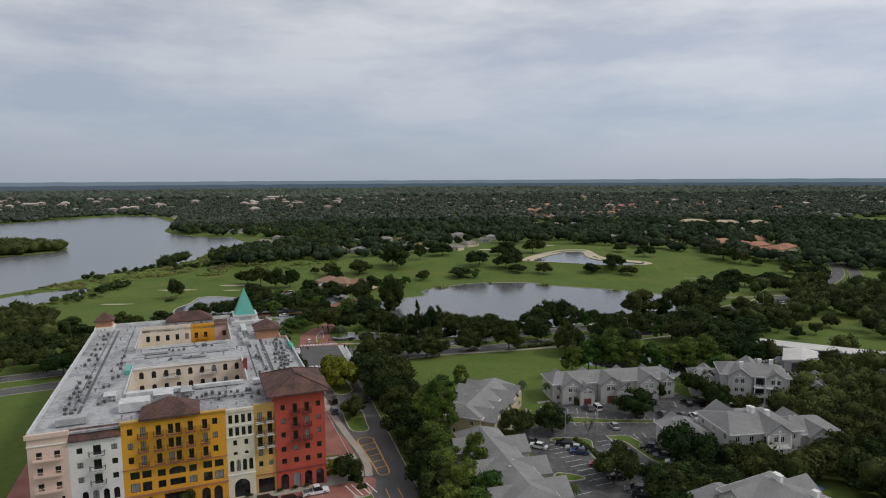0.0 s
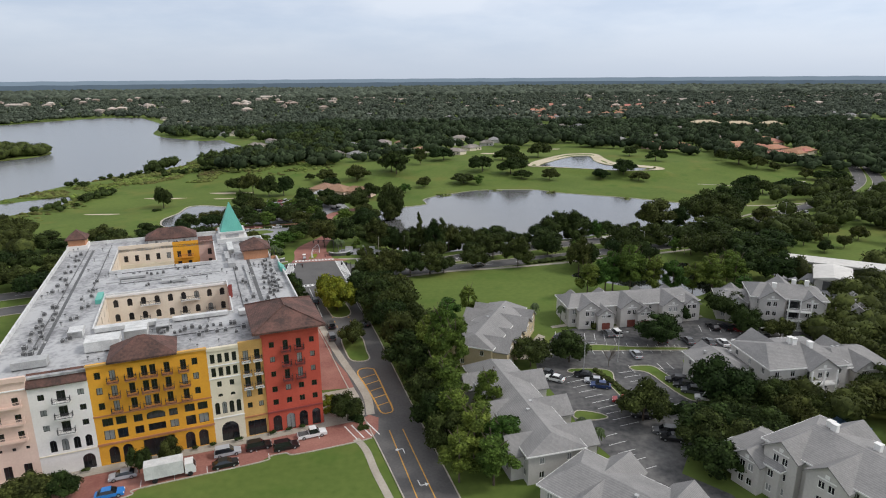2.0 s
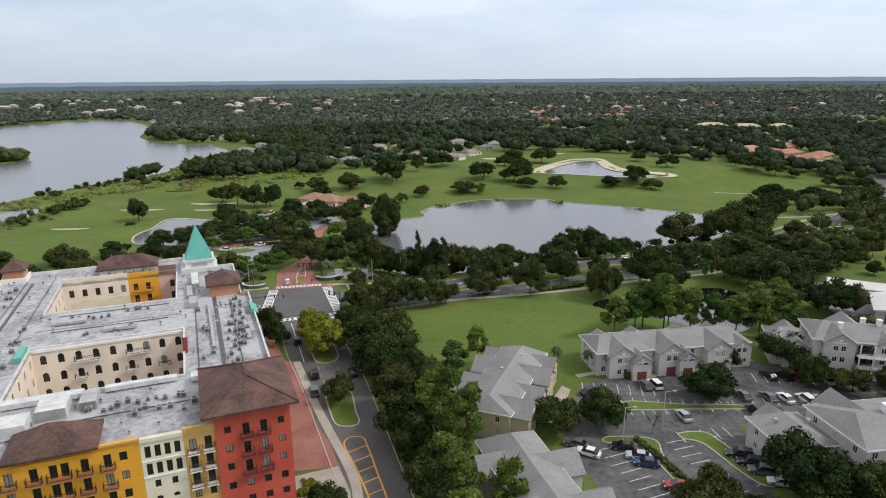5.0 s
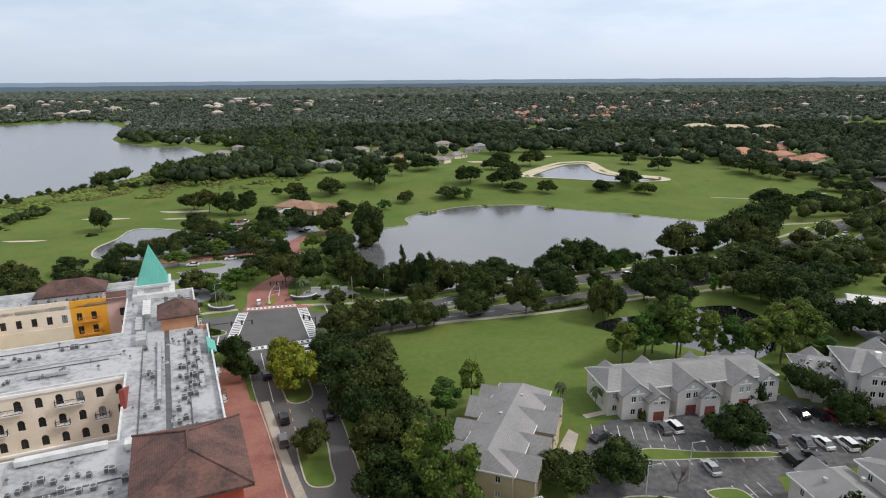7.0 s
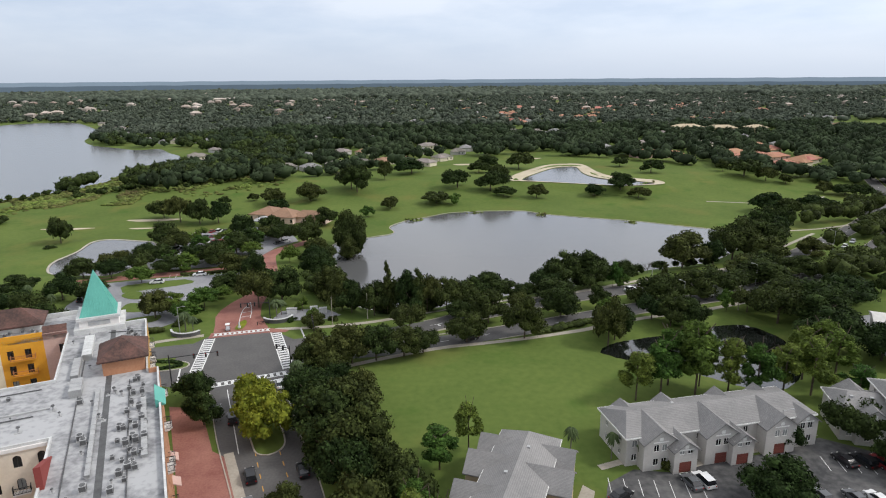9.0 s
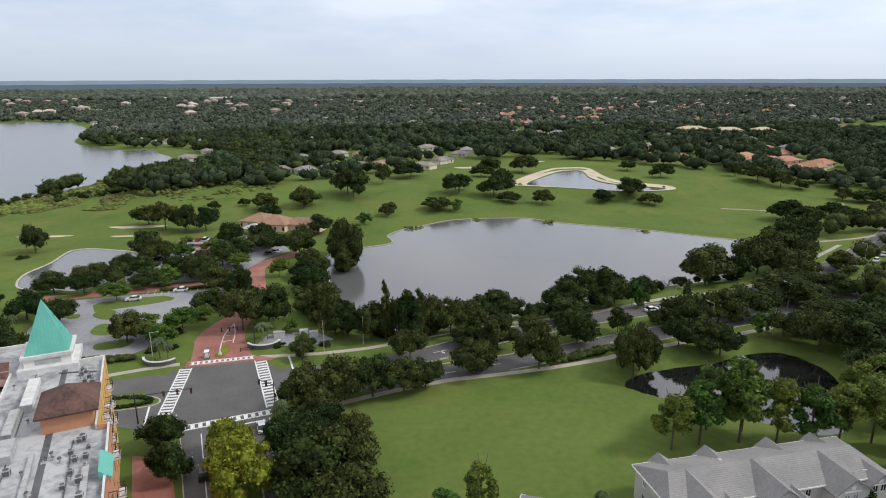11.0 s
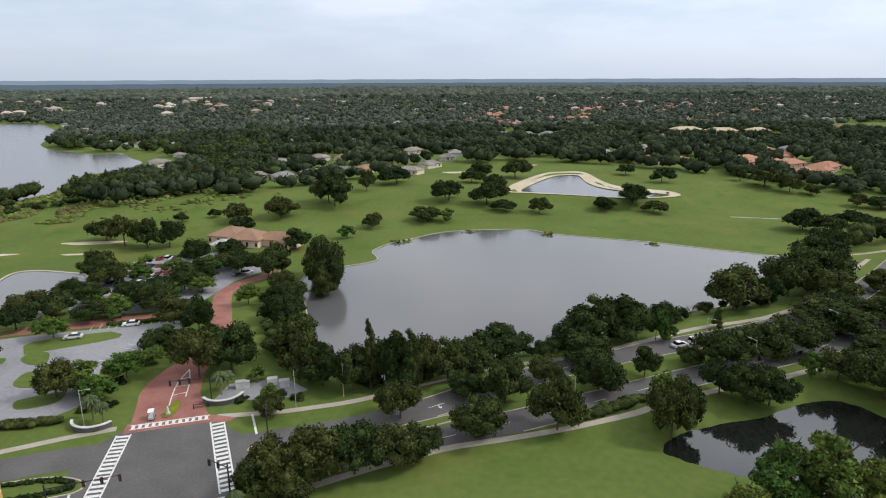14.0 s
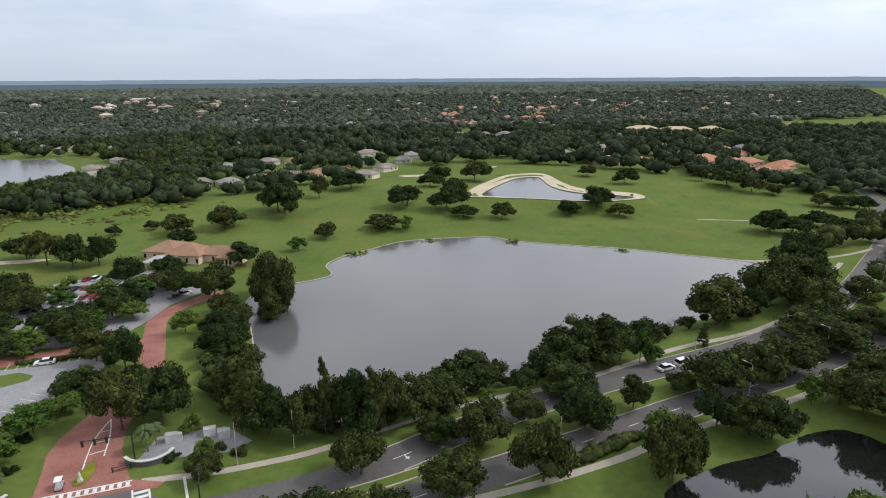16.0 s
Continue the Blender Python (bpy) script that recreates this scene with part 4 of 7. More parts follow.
plant([(-44, 201, 7.6, 4.0), (-40, 191, 7.7, 3.4), (26, 144, 7.6, 5.0), (36, 146, 8.0, 4.8), (62, 156, 9.0, 5.6), (45, 118, 8.8, 5.0), (63, 123, 11.6, 6.0), (89, 162, 7.7, 4.3), (96, 158, 6.1, 3.6), (106, 159, 5.3, 3.4),
       (88, 173, 8.9, 5.0), (74, 172, 5.5, 2.6), (53, 107, 8.7, 5.0), (55, 111, 7.8, 5.6), (63, 115, 7.5, 5.6), (72, 119, 8.3, 4.6), (73, 112, 9.1, 4.3), (64, 108, 7.7, 5.5), (91, 141, 6.8, 3), (102, 142, 9.9, 4.4)], "oak", "car park trees")
plant([(52, 99, 7.5, 4.6), (57, 104, 7.5, 5), (80, 116, 6.9, 3.4), (92, 118, 8, 5), (100, 124, 9, 5), (99, 112, 8, 5), (108, 120, 9, 5.5), (110, 134, 8, 5), (118, 145, 8, 5), (128, 160, 8, 5), (135, 175, 8, 5),
       (132, 187, 7, 4.4), (-66, 96, 5.8, 4.2), (-62, 97.5, 5, 3.2)], "oak", "car park trees")
plant([(-51.6, 103.9, 5.6, 1.9), (-47.0, 106.6, 5.6, 1.9)], "oak", "clipped trees by the entrance")
plant([(-33, 383, 10.2, 5.2), (-37, 343, 12.6, 6.4), (-55, 360, 6.6, 6.3), (-70, 370, 9.6, 6.0), (-65, 332, 9.9, 6.1), (-62, 340, 9.0, 6), (-49, 349, 9.4, 6.3), (-68, 312, 9.2, 6.4), (-58, 296, 9.0, 5.2), (-92, 339, 9.1, 6.2),
       (-108, 318, 9.0, 6.5), (-113, 302, 7.5, 6.0), (-83, 303, 6.6, 5.1), (-96, 308, 8, 6), (-101, 297, 7.5, 5), (-90, 320, 7, 5), (-100, 330, 7, 5), (-95, 346, 7, 5), (-78, 318, 7.5, 5), (-72, 326, 7, 4.6)], "oak", "club car park trees")
plant([(-84, 346, 6, 4), (-76, 357, 6.5, 4.4), (-66, 322, 6.5, 4.2), (-88, 364, 6, 4), (-58, 328, 7, 4.4), (-80, 333, 5.5, 3.4), (-92, 354, 6, 3.8), (-66, 362, 6, 4)], "light", "club car park trees")
plant([(-65, 313, 6.6, 4.3), (-87, 318, 6.6, 4.2), (-77, 307, 7.9, 4.7), (-74, 315, 8.1, 3.9), (-88, 290, 7.3, 4.7), (-75, 303, 6.0, 4.1), (-70, 350, 6, 4), (-60, 350, 6.5, 5), (-59, 262, 8.4, 4.6), (-66, 258, 8, 4.6), (-61, 252, 7.2, 4.2), (-57, 268, 6.5, 4)], "light", "club car park trees")
plant([(-125, 282, 6.9, 5.4), (-107, 274, 8.7, 5.3), (-95, 268, 8.5, 5.3), (-106, 254, 9.7, 5.0), (-98, 246, 9, 5), (-88, 240, 8, 4.6), (-115, 262, 8, 5), (-120, 248, 9, 6), (-130, 262, 9, 6), (-128, 236, 9, 6), (-112, 240, 8, 5),
       (-71, 254, 9.0, 4.9), (-142, 246, 9, 6), (-140, 272, 8, 6), (-150, 230, 9, 6), (-155, 258, 9, 6)], "oak", "trees behind the hotel")
plant([(-112, 222, 8, 5), (-120, 212, 9, 5), (-126, 202, 9, 6), (-130, 222, 9, 6), (-138, 210, 9, 6), (-144, 226, 9, 6), (-152, 216, 9, 6), (-118, 230, 8, 5), (-132, 234, 8, 5), (-160, 231, 9, 6), (-150, 198, 8, 5), (-166, 206, 9, 6)], "oak", "trees behind the hotel")
plant([(-35, 251, 6.5, 3.2), (-34, 253, 5.5, 2.6), (-59, 243, 6.5, 3.0), (-56.5, 241.5, 5.6, 2.4), (-17, 219, 7.0, 2.4), (-12.5, 222, 7.4, 2.4), (-10, 223.5, 6.6, 2.2), (32, 173.5, 6.5, 2.3), (39, 171, 6.5, 2.0), (43.5, 169.5, 5.5, 1.8), (30.5, 111, 6, 2.2),
       (33, 108, 5.4, 2.2), (-104, 262, 7, 2.2), (-116, 272, 7, 2.2), (-23.2, 207, 7, 2.6), (28, 105, 5, 2), (97, 150, 5, 2), (54, 103, 6, 2.4)], "palm", "palms")
plant([(*fp(u, v), h, r) for u, v, h, r in ((1.6, 3.2, 1.6, 1.3), (3.4, 4.6, 1.4, 1.2), (2.2, 6.4, 1.8, 1.4), (4.6, 7.4, 1.5, 1.2), (3.0, 9.4, 1.5, 1.3), (5.6, 4.0, 1.2, 1.0))], "garden", "garden shrubs")
plant([(56, 172.4, 3.2, 1.9), (47.8, 166.8, 3.4, 1.6), (-14.2, 121.6, 2.2, 2.2), (-15.6, 126, 2, 2.2), (-12.8, 117.6, 1.6, 1.4), (53, 122, 2.6, 2.2), (49, 171, 1.4, 1.0), (29.5, 150, 1.6, 1.2), (-62, 247, 2.2, 1.8), (-58, 249, 2, 1.6),
       (-60, 260, 2.4, 1.8), (-48.5, 282, 2.4, 1.8), (-22, 249, 2, 1.8), (-18, 247.5, 2, 1.8), (-30, 248, 2, 1.8), (-100, 345, 2, 1.6), (-150, 352, 2, 3)], "shrub", "shrubs")
for kind in KINDS.values():
    for ob in kind:
        for o in (*ob.children_recursive, ob):
            bpy.data.objects.remove(o)


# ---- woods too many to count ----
def woods(name, pts, hgt, rad, lobes, label, mat="wood_hazed", sprays=0, spray=1.0):
    """Many crowns, each of several rough lobes, in one mesh."""
    n = len(pts)
    V, Fc = ICO_V, ICO_F
    z = height(pts[:, 0], pts[:, 1])
    a, q = rng.random((n, lobes)) * 6.283, np.sqrt(rng.random((n, lobes))) * 0.62
    c = np.stack([pts[:, 0, None] + np.cos(a) * q * rad[:, None], pts[:, 1, None] + np.sin(a) * q * rad[:, None], z[:, None] + hgt[:, None] * (0.42 + 0.3 * rng.random((n, lobes)) * (1.2 - q))], -1).reshape(-1, 3)
    r = (rad[:, None] * (0.42 + 0.25 * rng.random((n, lobes)))).ravel()
    hh = np.repeat(hgt, lobes) * 0.3
    jit = 1 + 0.16 * rng.normal(size=(len(c), len(V), 1))
    v = c[:, None, :] + V[None] * jit * np.stack([r, r, np.maximum(r * 0.7, hh)], 1)[:, None, :]
    f = Fc[None] + (np.arange(len(c)) * len(V))[:, None, None]
    v, f = v.reshape(-1, 3), f.reshape(-1, 3)
    if sprays:
        m = len(c) * sprays
        d = rng.normal(size=(m, 3))
        d[:, 2] = np.abs(d[:, 2]) - 0.2
        d /= np.linalg.norm(d, axis=1)[:, None]
        at = np.repeat(c, sprays, 0) + d * np.repeat(np.stack([r, r, np.maximum(r * 0.7, hh)], 1), sprays, 0) * (0.85 + 0.35 * rng.random((m, 1)))
        tri = at[:, None, :] + rng.normal(size=(m, 3, 3)) * spray * 0.6
        f = np.concatenate([f, np.arange(m * 3).reshape(m, 3) + len(v)])
        v = np.concatenate([v, tri.reshape(-1, 3)])
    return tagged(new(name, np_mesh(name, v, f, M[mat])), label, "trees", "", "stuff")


GOLF = smooth_loop([(-185, 330), (-170, 400), (-142, 438), (-125, 462), (-96, 484), (-56, 505), (-30, 520), (24, 535), (69, 592), (97, 602), (141, 600), (208, 552), (243, 502), (258, 474), (292, 450), (322, 440),
                    (300, 380), (240, 330), (180, 290), (120, 255), (0, 205), (-60, 190), (-160, 215), (-190, 260)], 3)
FAR_FIELD = np.array([(560, 835), (660, 775), (900, 800), (1200, 990), (1150, 1120), (840, 985), (650, 960)], float)


HOUSES = [(-75, 548), (-58, 545), (-40, 556), (-20, 566), (-4, 572), (12, 578), (28, 560), (-95, 552), (44, 590), (-110, 610), (-70, 620), (-20, 640), (30, 640), (-130, 640), (-150, 590), (-165, 640), (62, 630), (90, 660)]
ORANGE = [(217, 588, 20, 1.0), (238, 586, -15, 0.8), (281, 568, 25, 1.2), (297, 562, 110, 1.0), (332, 600, 20, 1.0), (286, 508, 30, 0.95), (306, 520, 120, 0.9), (325, 536, 20, 0.95), (310, 556, 10, 0.9), (345, 640, 30, 0.8)]
_hr = random.Random(5)
FAR_HOUSES = []
LAKE_HOUSES = [(-279, 836), (-260, 833), (-242, 830), (-222, 826), (-164, 690), (-120, 664), (-166, 652), (-394, 1051), (-316, 1008), (-379, 1080), (-335, 930), (-205, 815)]
for _k in range(190):
    _y = _hr.uniform(640, 1900)
    FAR_HOUSES.append((_hr.uniform(-0.62, 0.75) * _y, _y))
for _k in range(40):
    _y = _hr.uniform(950, 1500)
    FAR_HOUSES.append((_hr.uniform(0.12, 0.62) * _y, _y))
CLEAR = np.array(HOUSES + LAKE_HOUSES + [(a, b) for a, b, _, _ in ORANGE] + FAR_HOUSES + [(395 + d, 800) for d in (-50, -30, -10, 10, 30, 50)])


def scatter(n, y0, y1, spread, power=1.0):
    """Points over the wide fan of land ahead, thinned out of waters and open grass."""
    y = y0 + (y1 - y0) * rng.random(n) ** power
    x = (rng.random(n) * 2 - 1) * (spread * y + 120)
    ok = np.ones(n, bool)
    for loop, far in ((GOLF, 3), (BIG_LAKE, 10), (FAR_FIELD, 3)):
        ok &= signed_distance(x, y, loop) > far
    ok &= ~((x < -160) & (x > -420) & (y > 400) & (y < 540))
    ok &= ~((x < -138) & (x > -420) & (y >= 540) & (y < 660)) & ~((x < -172) & (x > -420) & (y >= 660) & (y < 785))
    for hx, hy in CLEAR:
        ok &= ~((np.abs(x - hx) < 12) & (y > hy - 20 - 0.012 * hy) & (y < hy + 9))
    patchy = np.array([noise.noise((a * 0.006, b * 0.006, 3.0)) for a, b in zip(x, y)])
    ok &= (patchy > -0.42) | (rng.random(n) < 0.4)
    return np.stack([x, y], 1)[ok]


p = scatter(4600, 440, 900, 0.85)
p = p[(p[:, 1] > 470) | (np.abs(p[:, 0]) > 180)]
g = rng.random(len(p))
woods("wood_trees", p, 7 + 7 * g, 4.5 + 4.0 * rng.random(len(p)), 5, "dense dark green trees around houses beyond the golf course", "wood_mid", 26, 1.1)
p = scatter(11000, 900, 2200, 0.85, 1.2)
woods("distant_trees", p, 7 + 6 * rng.random(len(p)), 5 + 5 * rng.random(len(p)), 3, "distant dark green woods, greyed for haze", sprays=9, spray=2.2)
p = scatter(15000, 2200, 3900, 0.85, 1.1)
woods("horizon_trees", p, 11 + 7 * rng.random(len(p)), 14 + 14 * rng.random(len(p)), 2, "far woods below the horizon, greyed for haze")
# trees along the near shore of the big lake and past the boulevard's far end
def belt(line, n, wide):
    q = smooth_line(line, 12)
    k = rng.integers(0, len(q) - 1, n)
    return q[k] + rng.normal(size=(n, 2)) * wide


p = np.vstack([belt([(-160, 508), (-140, 520), (-110, 530), (-70, 540)], 100, 8), belt([(-172, 530), (-155, 542), (-140, 550)], 30, 6), belt([(-222, 512), (-208, 530)], 9, 3), belt([(-345, 885), (-322, 840), (-300, 812)], 16, 4), belt([(-105, 570), (-118, 680), (-130, 790)], 110, 13), belt([(-300, 856), (-250, 848), (-200, 838), (-150, 800)], 60, 7), belt([(-225, 790), (-185, 740), (-170, 700)], 16, 6)])
woods("shore_trees", p, 7 + 5 * rng.random(len(p)), 4 + 3.5 * rng.random(len(p)), 5, "dense trees on the big lake's shore", "leaf", 22, 1.1)
p = np.vstack([belt([(205, 330), (225, 345), (238, 352)], 9, 5) + np.array((12, -14)), belt([(176, 297), (205, 321), (240, 350)], 13, 1.5), belt([(152, 262), (176, 276), (204, 298)], 20, 3.5), belt([(212, 356), (240, 376), (262, 396)], 10, 5), belt([(205, 276), (260, 318), (330, 390)], 44, 11), belt([(195, 225), (230, 250), (320, 330)], 44, 18)])
p = p[signed_distance(p[:, 0], p[:, 1], np.array([(128, 205), (196, 205), (196, 282), (140, 256), (128, 232)], float)) > 0]
woods("roadside_trees", p, 7 + 4 * rng.random(len(p)), 4 + 2.5 * rng.random(len(p)), 6, "dark green trees along the boulevard's far end", "leaf", 110, 0.6)
p = np.vstack([belt([(120, 130), (140, 165), (150, 195)], 60, 12), belt([(105, 100), (135, 110), (180, 150)], 90, 18), belt([(-205, 215), (-185, 240), (-190, 290)], 90, 12)])
woods("edge_trees", p, 7 + 4 * rng.random(len(p)), 3.5 + 2.5 * rng.random(len(p)), 6, "dark green trees at the edge of the estate", "leaf", 110, 0.55)

p = np.vstack([belt([(-14, 259), (12, 258), (40, 268), (67, 277), (96, 289), (124, 297)], 84, 1.8), belt([(-24, 272), (-27, 300), (-31, 330)], 70, 2.0)])
p = p[signed_distance(p[:, 0], p[:, 1], LAKE) > 0.5]
woods("shore_bushes", p, 2.5 + 2.5 * rng.random(len(p)), 1.5 + 1.4 * rng.random(len(p)), 4, "low dark bushes under the trees on the lake bank", "leaf", 60, 0.4)

# reeds and marsh brush along the big lake
def noise_at(q):
    return np.array([noise.noise((a * 0.05, b * 0.05, 9.0)) for a, b in q])


rd = rng.random((5200, 2))
line = smooth_line([(-222, 345), (-232, 410), (-222, 470), (-208, 520), (-190, 545), (-150, 505), (-118, 492), (-95, 500)], 20)
k = rng.integers(0, len(line), 5200)
q = line[k] + rng.normal(size=(5200, 2)) * 12
q = np.vstack([q, np.stack([-215 + 65 * rng.random(2200), 445 + 45 * rng.random(2200)], 1)])
q = q[(signed_distance(q[:, 0], q[:, 1], BIG_LAKE) > -3) & (signed_distance(q[:, 0], q[:, 1], MARSH_POOL) > 0) & (noise_at(q) > -0.12)]
zz = height(q[:, 0], q[:, 1])
hh = 0.3 + 1.0 * rng.random(len(q)) ** 3
v = np.stack([q[:, 0], q[:, 1], zz + hh * 0.3], 1)[:, None] + ICO_V[None] * (1 + 0.2 * rng.normal(size=(len(q), len(ICO_V), 1))) * np.stack([1 + 1.4 * rng.random(len(q)), 1 + 1.4 * rng.random(len(q)), hh], 1)[:, None]
f = ICO_F[None] + (np.arange(len(q)) * len(ICO_V))[:, None, None]
tagged(new("reeds", np_mesh("reeds", v.reshape(-1, 3), f.reshape(-1, 3), M["reed"])), "olive and russet marsh reeds along the lake", "reeds", "", "stuff")
p = np.vstack([belt([(-236, 430), (-222, 470), (-205, 505)], 18, 7), belt([(-215, 350), (-204, 385), (-205, 420)], 22, 5), belt([(-190, 470), (-160, 490), (-120, 492)], 40, 7), belt([(-176, 520), (-166, 545)], 18, 5)])
woods("marsh_bushes", p, 2.0 + 3.0 * rng.random(len(p)), 1.6 + 2.2 * rng.random(len(p)), 4, "dark green bushes scattered in the marsh", "leaf", 40, 0.5)
# low reeds on the lake's far edge
w = []
for cx, cy, rx in ((14, 393, 5), (45, 407, 4), (80, 398, 4), (122, 374, 3), (154, 347, 7), (158, 458, 9)):
    for k in range(26):
        w.append((cx + rng.normal() * rx * 0.5, cy + rng.normal() * 1.3))
w = np.array(w)
woods("water_reeds", w, 0.9 + 1.2 * rng.random(len(w)), 0.8 + 0.6 * rng.random(len(w)), 2, "dark reeds at the water's edge", "reed")


def hedge(line, width, h, label="clipped green hedge on grass"):
    q = smooth_line(line, 10)
    n = 0
    pts = []
    seg = np.linalg.norm(np.diff(q, axis=0), axis=1).sum()
    cnt = int(seg / 0.5)
    t = np.linspace(0, len(q) - 1.001, max(cnt, 4))
    c = np.stack([np.interp(t, np.arange(len(q)), q[:, 0]), np.interp(t, np.arange(len(q)), q[:, 1])], 1)
    c = np.repeat(c, 3, 0) + rng.normal(size=(len(c) * 3, 2)) * width * 0.22
    zz = height(c[:, 0], c[:, 1]) + h * 0.45
    r = np.full(len(c), width * 0.42)
    lv, lf = leaf_cards(np.column_stack([c, zz]), r, len(c) * 24, 0.15, h / width)
    cv, cf = cores(np.column_stack([c, zz]), r * 1.05, 1.0, h / width)
    tri = np.concatenate([cf, lf + len(cv)])
    tagged(new("hedge", np_mesh("hedge", np.concatenate([cv, lv]), tri, M["leaf"])), label, "hedge")


hedge([(40, 231.5), (48, 234), (57, 238)], 2.6, 1.3)
hedge([(-92, 214.2), (-80, 218), (-68, 221.2), (-57, 222.2), (-53.6, 220.2), (-57, 218.4), (-68, 216.4), (-80, 213.4)], 0.9, 0.8, "low hedge round a grass island")
hedge([(-76, 297.2), (-66, 299), (-52, 302)], 1.5, 1.2)
hedge([(-90, 243), (-78, 242), (-66, 243)], 2.2, 1.6)
hedge([(41, 141), (43.5, 134), (46, 126)], 1.2, 0.9, "low brown-green hedge between parking rows")


# ---- walls with real openings ----
def wall_panel(shape, width, top, ops, depth=0.3, m=None, base=0.0):
    """A wall face in its own x-z plane, looking to -y, with recessed openings (x0, x1, z0, z1, kind)."""
    xs = sorted({0.0, width, *[round(v, 3) for o in ops for v in o[:2]]})
    zs = sorted({base, top, *[round(v, 3) for o in ops for v in o[2:4]]})
    for i in range(len(xs) - 1):
        for j in range(len(zs) - 1):
            cx, cz = (xs[i] + xs[i + 1]) / 2, (zs[j] + zs[j + 1]) / 2
            if any(o[0] < cx < o[1] and o[2] < cz < o[3] for o in ops):
                continue
            shape.add([(xs[i], 0, zs[j]), (xs[i + 1], 0, zs[j]), (xs[i + 1], 0, zs[j + 1]), (xs[i], 0, zs[j + 1])], [(0, 1, 2, 3)], m)
    for x0, x1, z0, z1, kind in ops:
        r = (x1 - x0) / 2
        if kind == "arch":
            rise_h = min(r, (z1 - z0) * 0.45)
            arc = [((x0 + x1) / 2 - r * math.cos(a), z1 - rise_h + rise_h * math.sin(a)) for a in np.linspace(0, math.pi, 11)]
            shape.add([(x0, 0, z1)] + [(x, 0, z) for x, z in arc[:6]], [tuple(range(6, -1, -1))], m)
            shape.add([(x1, 0, z1)] + [(x, 0, z) for x, z in arc[5:]], [tuple(range(6, -1, -1))], m)
            edge = [(x0, z0)] + arc + [(x1, z0)]
        else:
            edge = [(x0, z0), (x0, z1), (x1, z1), (x1, z0)]
        n = len(edge)
        shape.add([(x, 0, z) for x, z in edge] + [(x, depth, z) for x, z in edge], [(k, (k + 1) % n, n + (k + 1) % n, n + k) for k in range(n)], m)


MESHES = {}


def window_meshes(w, h, kind, frame_mat, pane_mat, bars):
    key = (round(w, 2), round(h, 2), kind, frame_mat, pane_mat, bars)
    if key not in MESHES:
        fr, pn = Shape(), Shape()
        t = 0.09
        if kind == "arch":
            r = w / 2
            rise_h = min(r, h * 0.45)
            arc = [(r - r * math.cos(a), h - rise_h + rise_h * math.sin(a)) for a in np.linspace(0, math.pi, 11)]
            pts = [(0, 0)] + arc + [(w, 0)]
            n = len(pts)
            inner = [((x - r) * (1 - 2 * t / w) + r, (z - h / 2) * (1 - 2 * t / h) + h / 2) for x, z in pts]
            fr.add([(x, -0.06, z) for x, z in pts] + [(x, -0.06, z) for x, z in inner], [(k, (k + 1) % n, n + (k + 1) % n, n + k) for k in range(n)])
            pn.add([(x, 0, z) for x, z in pts], [tuple(range(n))])
        else:
            fr.box(0, w, -0.06, 0, 0, t).box(0, w, -0.06, 0, h - t, h).box(0, t, -0.06, 0, t, h - t).box(w - t, w, -0.06, 0, t, h - t)
            pn.add([(0, 0, 0), (w, 0, 0), (w, 0, h), (0, 0, h)], [(0, 1, 2, 3)])
        for k in range(1, bars + 1):
            x = w * k / (bars + 1)
            fr.box(x - 0.035, x + 0.035, -0.055, -0.005, t, h - t if kind != "arch" else h * 0.8)
        MESHES[key] = (fr.mesh("window", M[frame_mat]), pn.mesh("pane", M[pane_mat]))
    return MESHES[key]


def windows(holder, ops, m, frame_mat="iron", depth=0.24, pane="glass", seed=0, blind=0.2):
    rr = random.Random(seed)
    for x0, x1, z0, z1, kind in ops:
        w, h = x1 - x0, z1 - z0
        a, b = window_meshes(w, h, kind, frame_mat, "blind" if rr.random() < blind else pane, 1 if w < 1.9 else 2)
        ob = part("window", a, None, holder, "", m @ pose(x0, depth, z0))
        part("pane", b, None, ob)


def balcony(holder, m, x, z, w, mat="trim", iron="iron"):
    """A slab on brackets with a railing of posts and rails."""
    key = ("balcony", round(w, 2), mat)
    if key not in MESHES:
        s, r = Shape(), Shape()
        s.box(-w / 2, w / 2, -0.95, 0, -0.18, 0)
        for bx in (-w / 2 + 0.15, w / 2 - 0.3):
            s.box(bx, bx + 0.15, -0.7, 0, -0.42, -0.18)
        r.box(-w / 2, w / 2, -0.95, -0.89, 0.92, 1.0).box(-w / 2, w / 2, -0.95, -0.89, 0.06, 0.12)
        for sx in (-w / 2, w / 2 - 0.06):
            r.box(sx, sx + 0.06, -0.95, 0, 0.92, 1.0).box(sx, sx + 0.06, -0.95, 0, 0.06, 0.12)
        n = int(w / 0.16)
        for k in range(n + 1):
            bx = -w / 2 + (w - 0.04) * k / n
            r.box(bx, bx + 0.03, -0.935, -0.905, 0.12, 0.92)
        for sx in (-w / 2 + 0.015, w / 2 - 0.045):
            for k in range(1, 6):
                r.box(sx, sx + 0.03, -0.95 + k * 0.16, -0.92 + k * 0.16, 0.12, 0.92)
        MESHES[key] = (s.mesh("balcony", M[mat]), r.mesh("railing", M[iron]))
    a, b = MESHES[key]
    ob = part("balcony", a, None, holder, "", m @ pose(x, 0, z))
    part("railing", b, None, ob, "dark iron railing")


# ---- the hotel ----
HM = pose(F0.x, F0.y, 0, 0, 0, 20.0)          # origin at the street corner, x along the front, y to the back
hotel = thing("hotel_building", HM, "six-storey hotel with yellow, white and red stucco facades round two courts", "building")


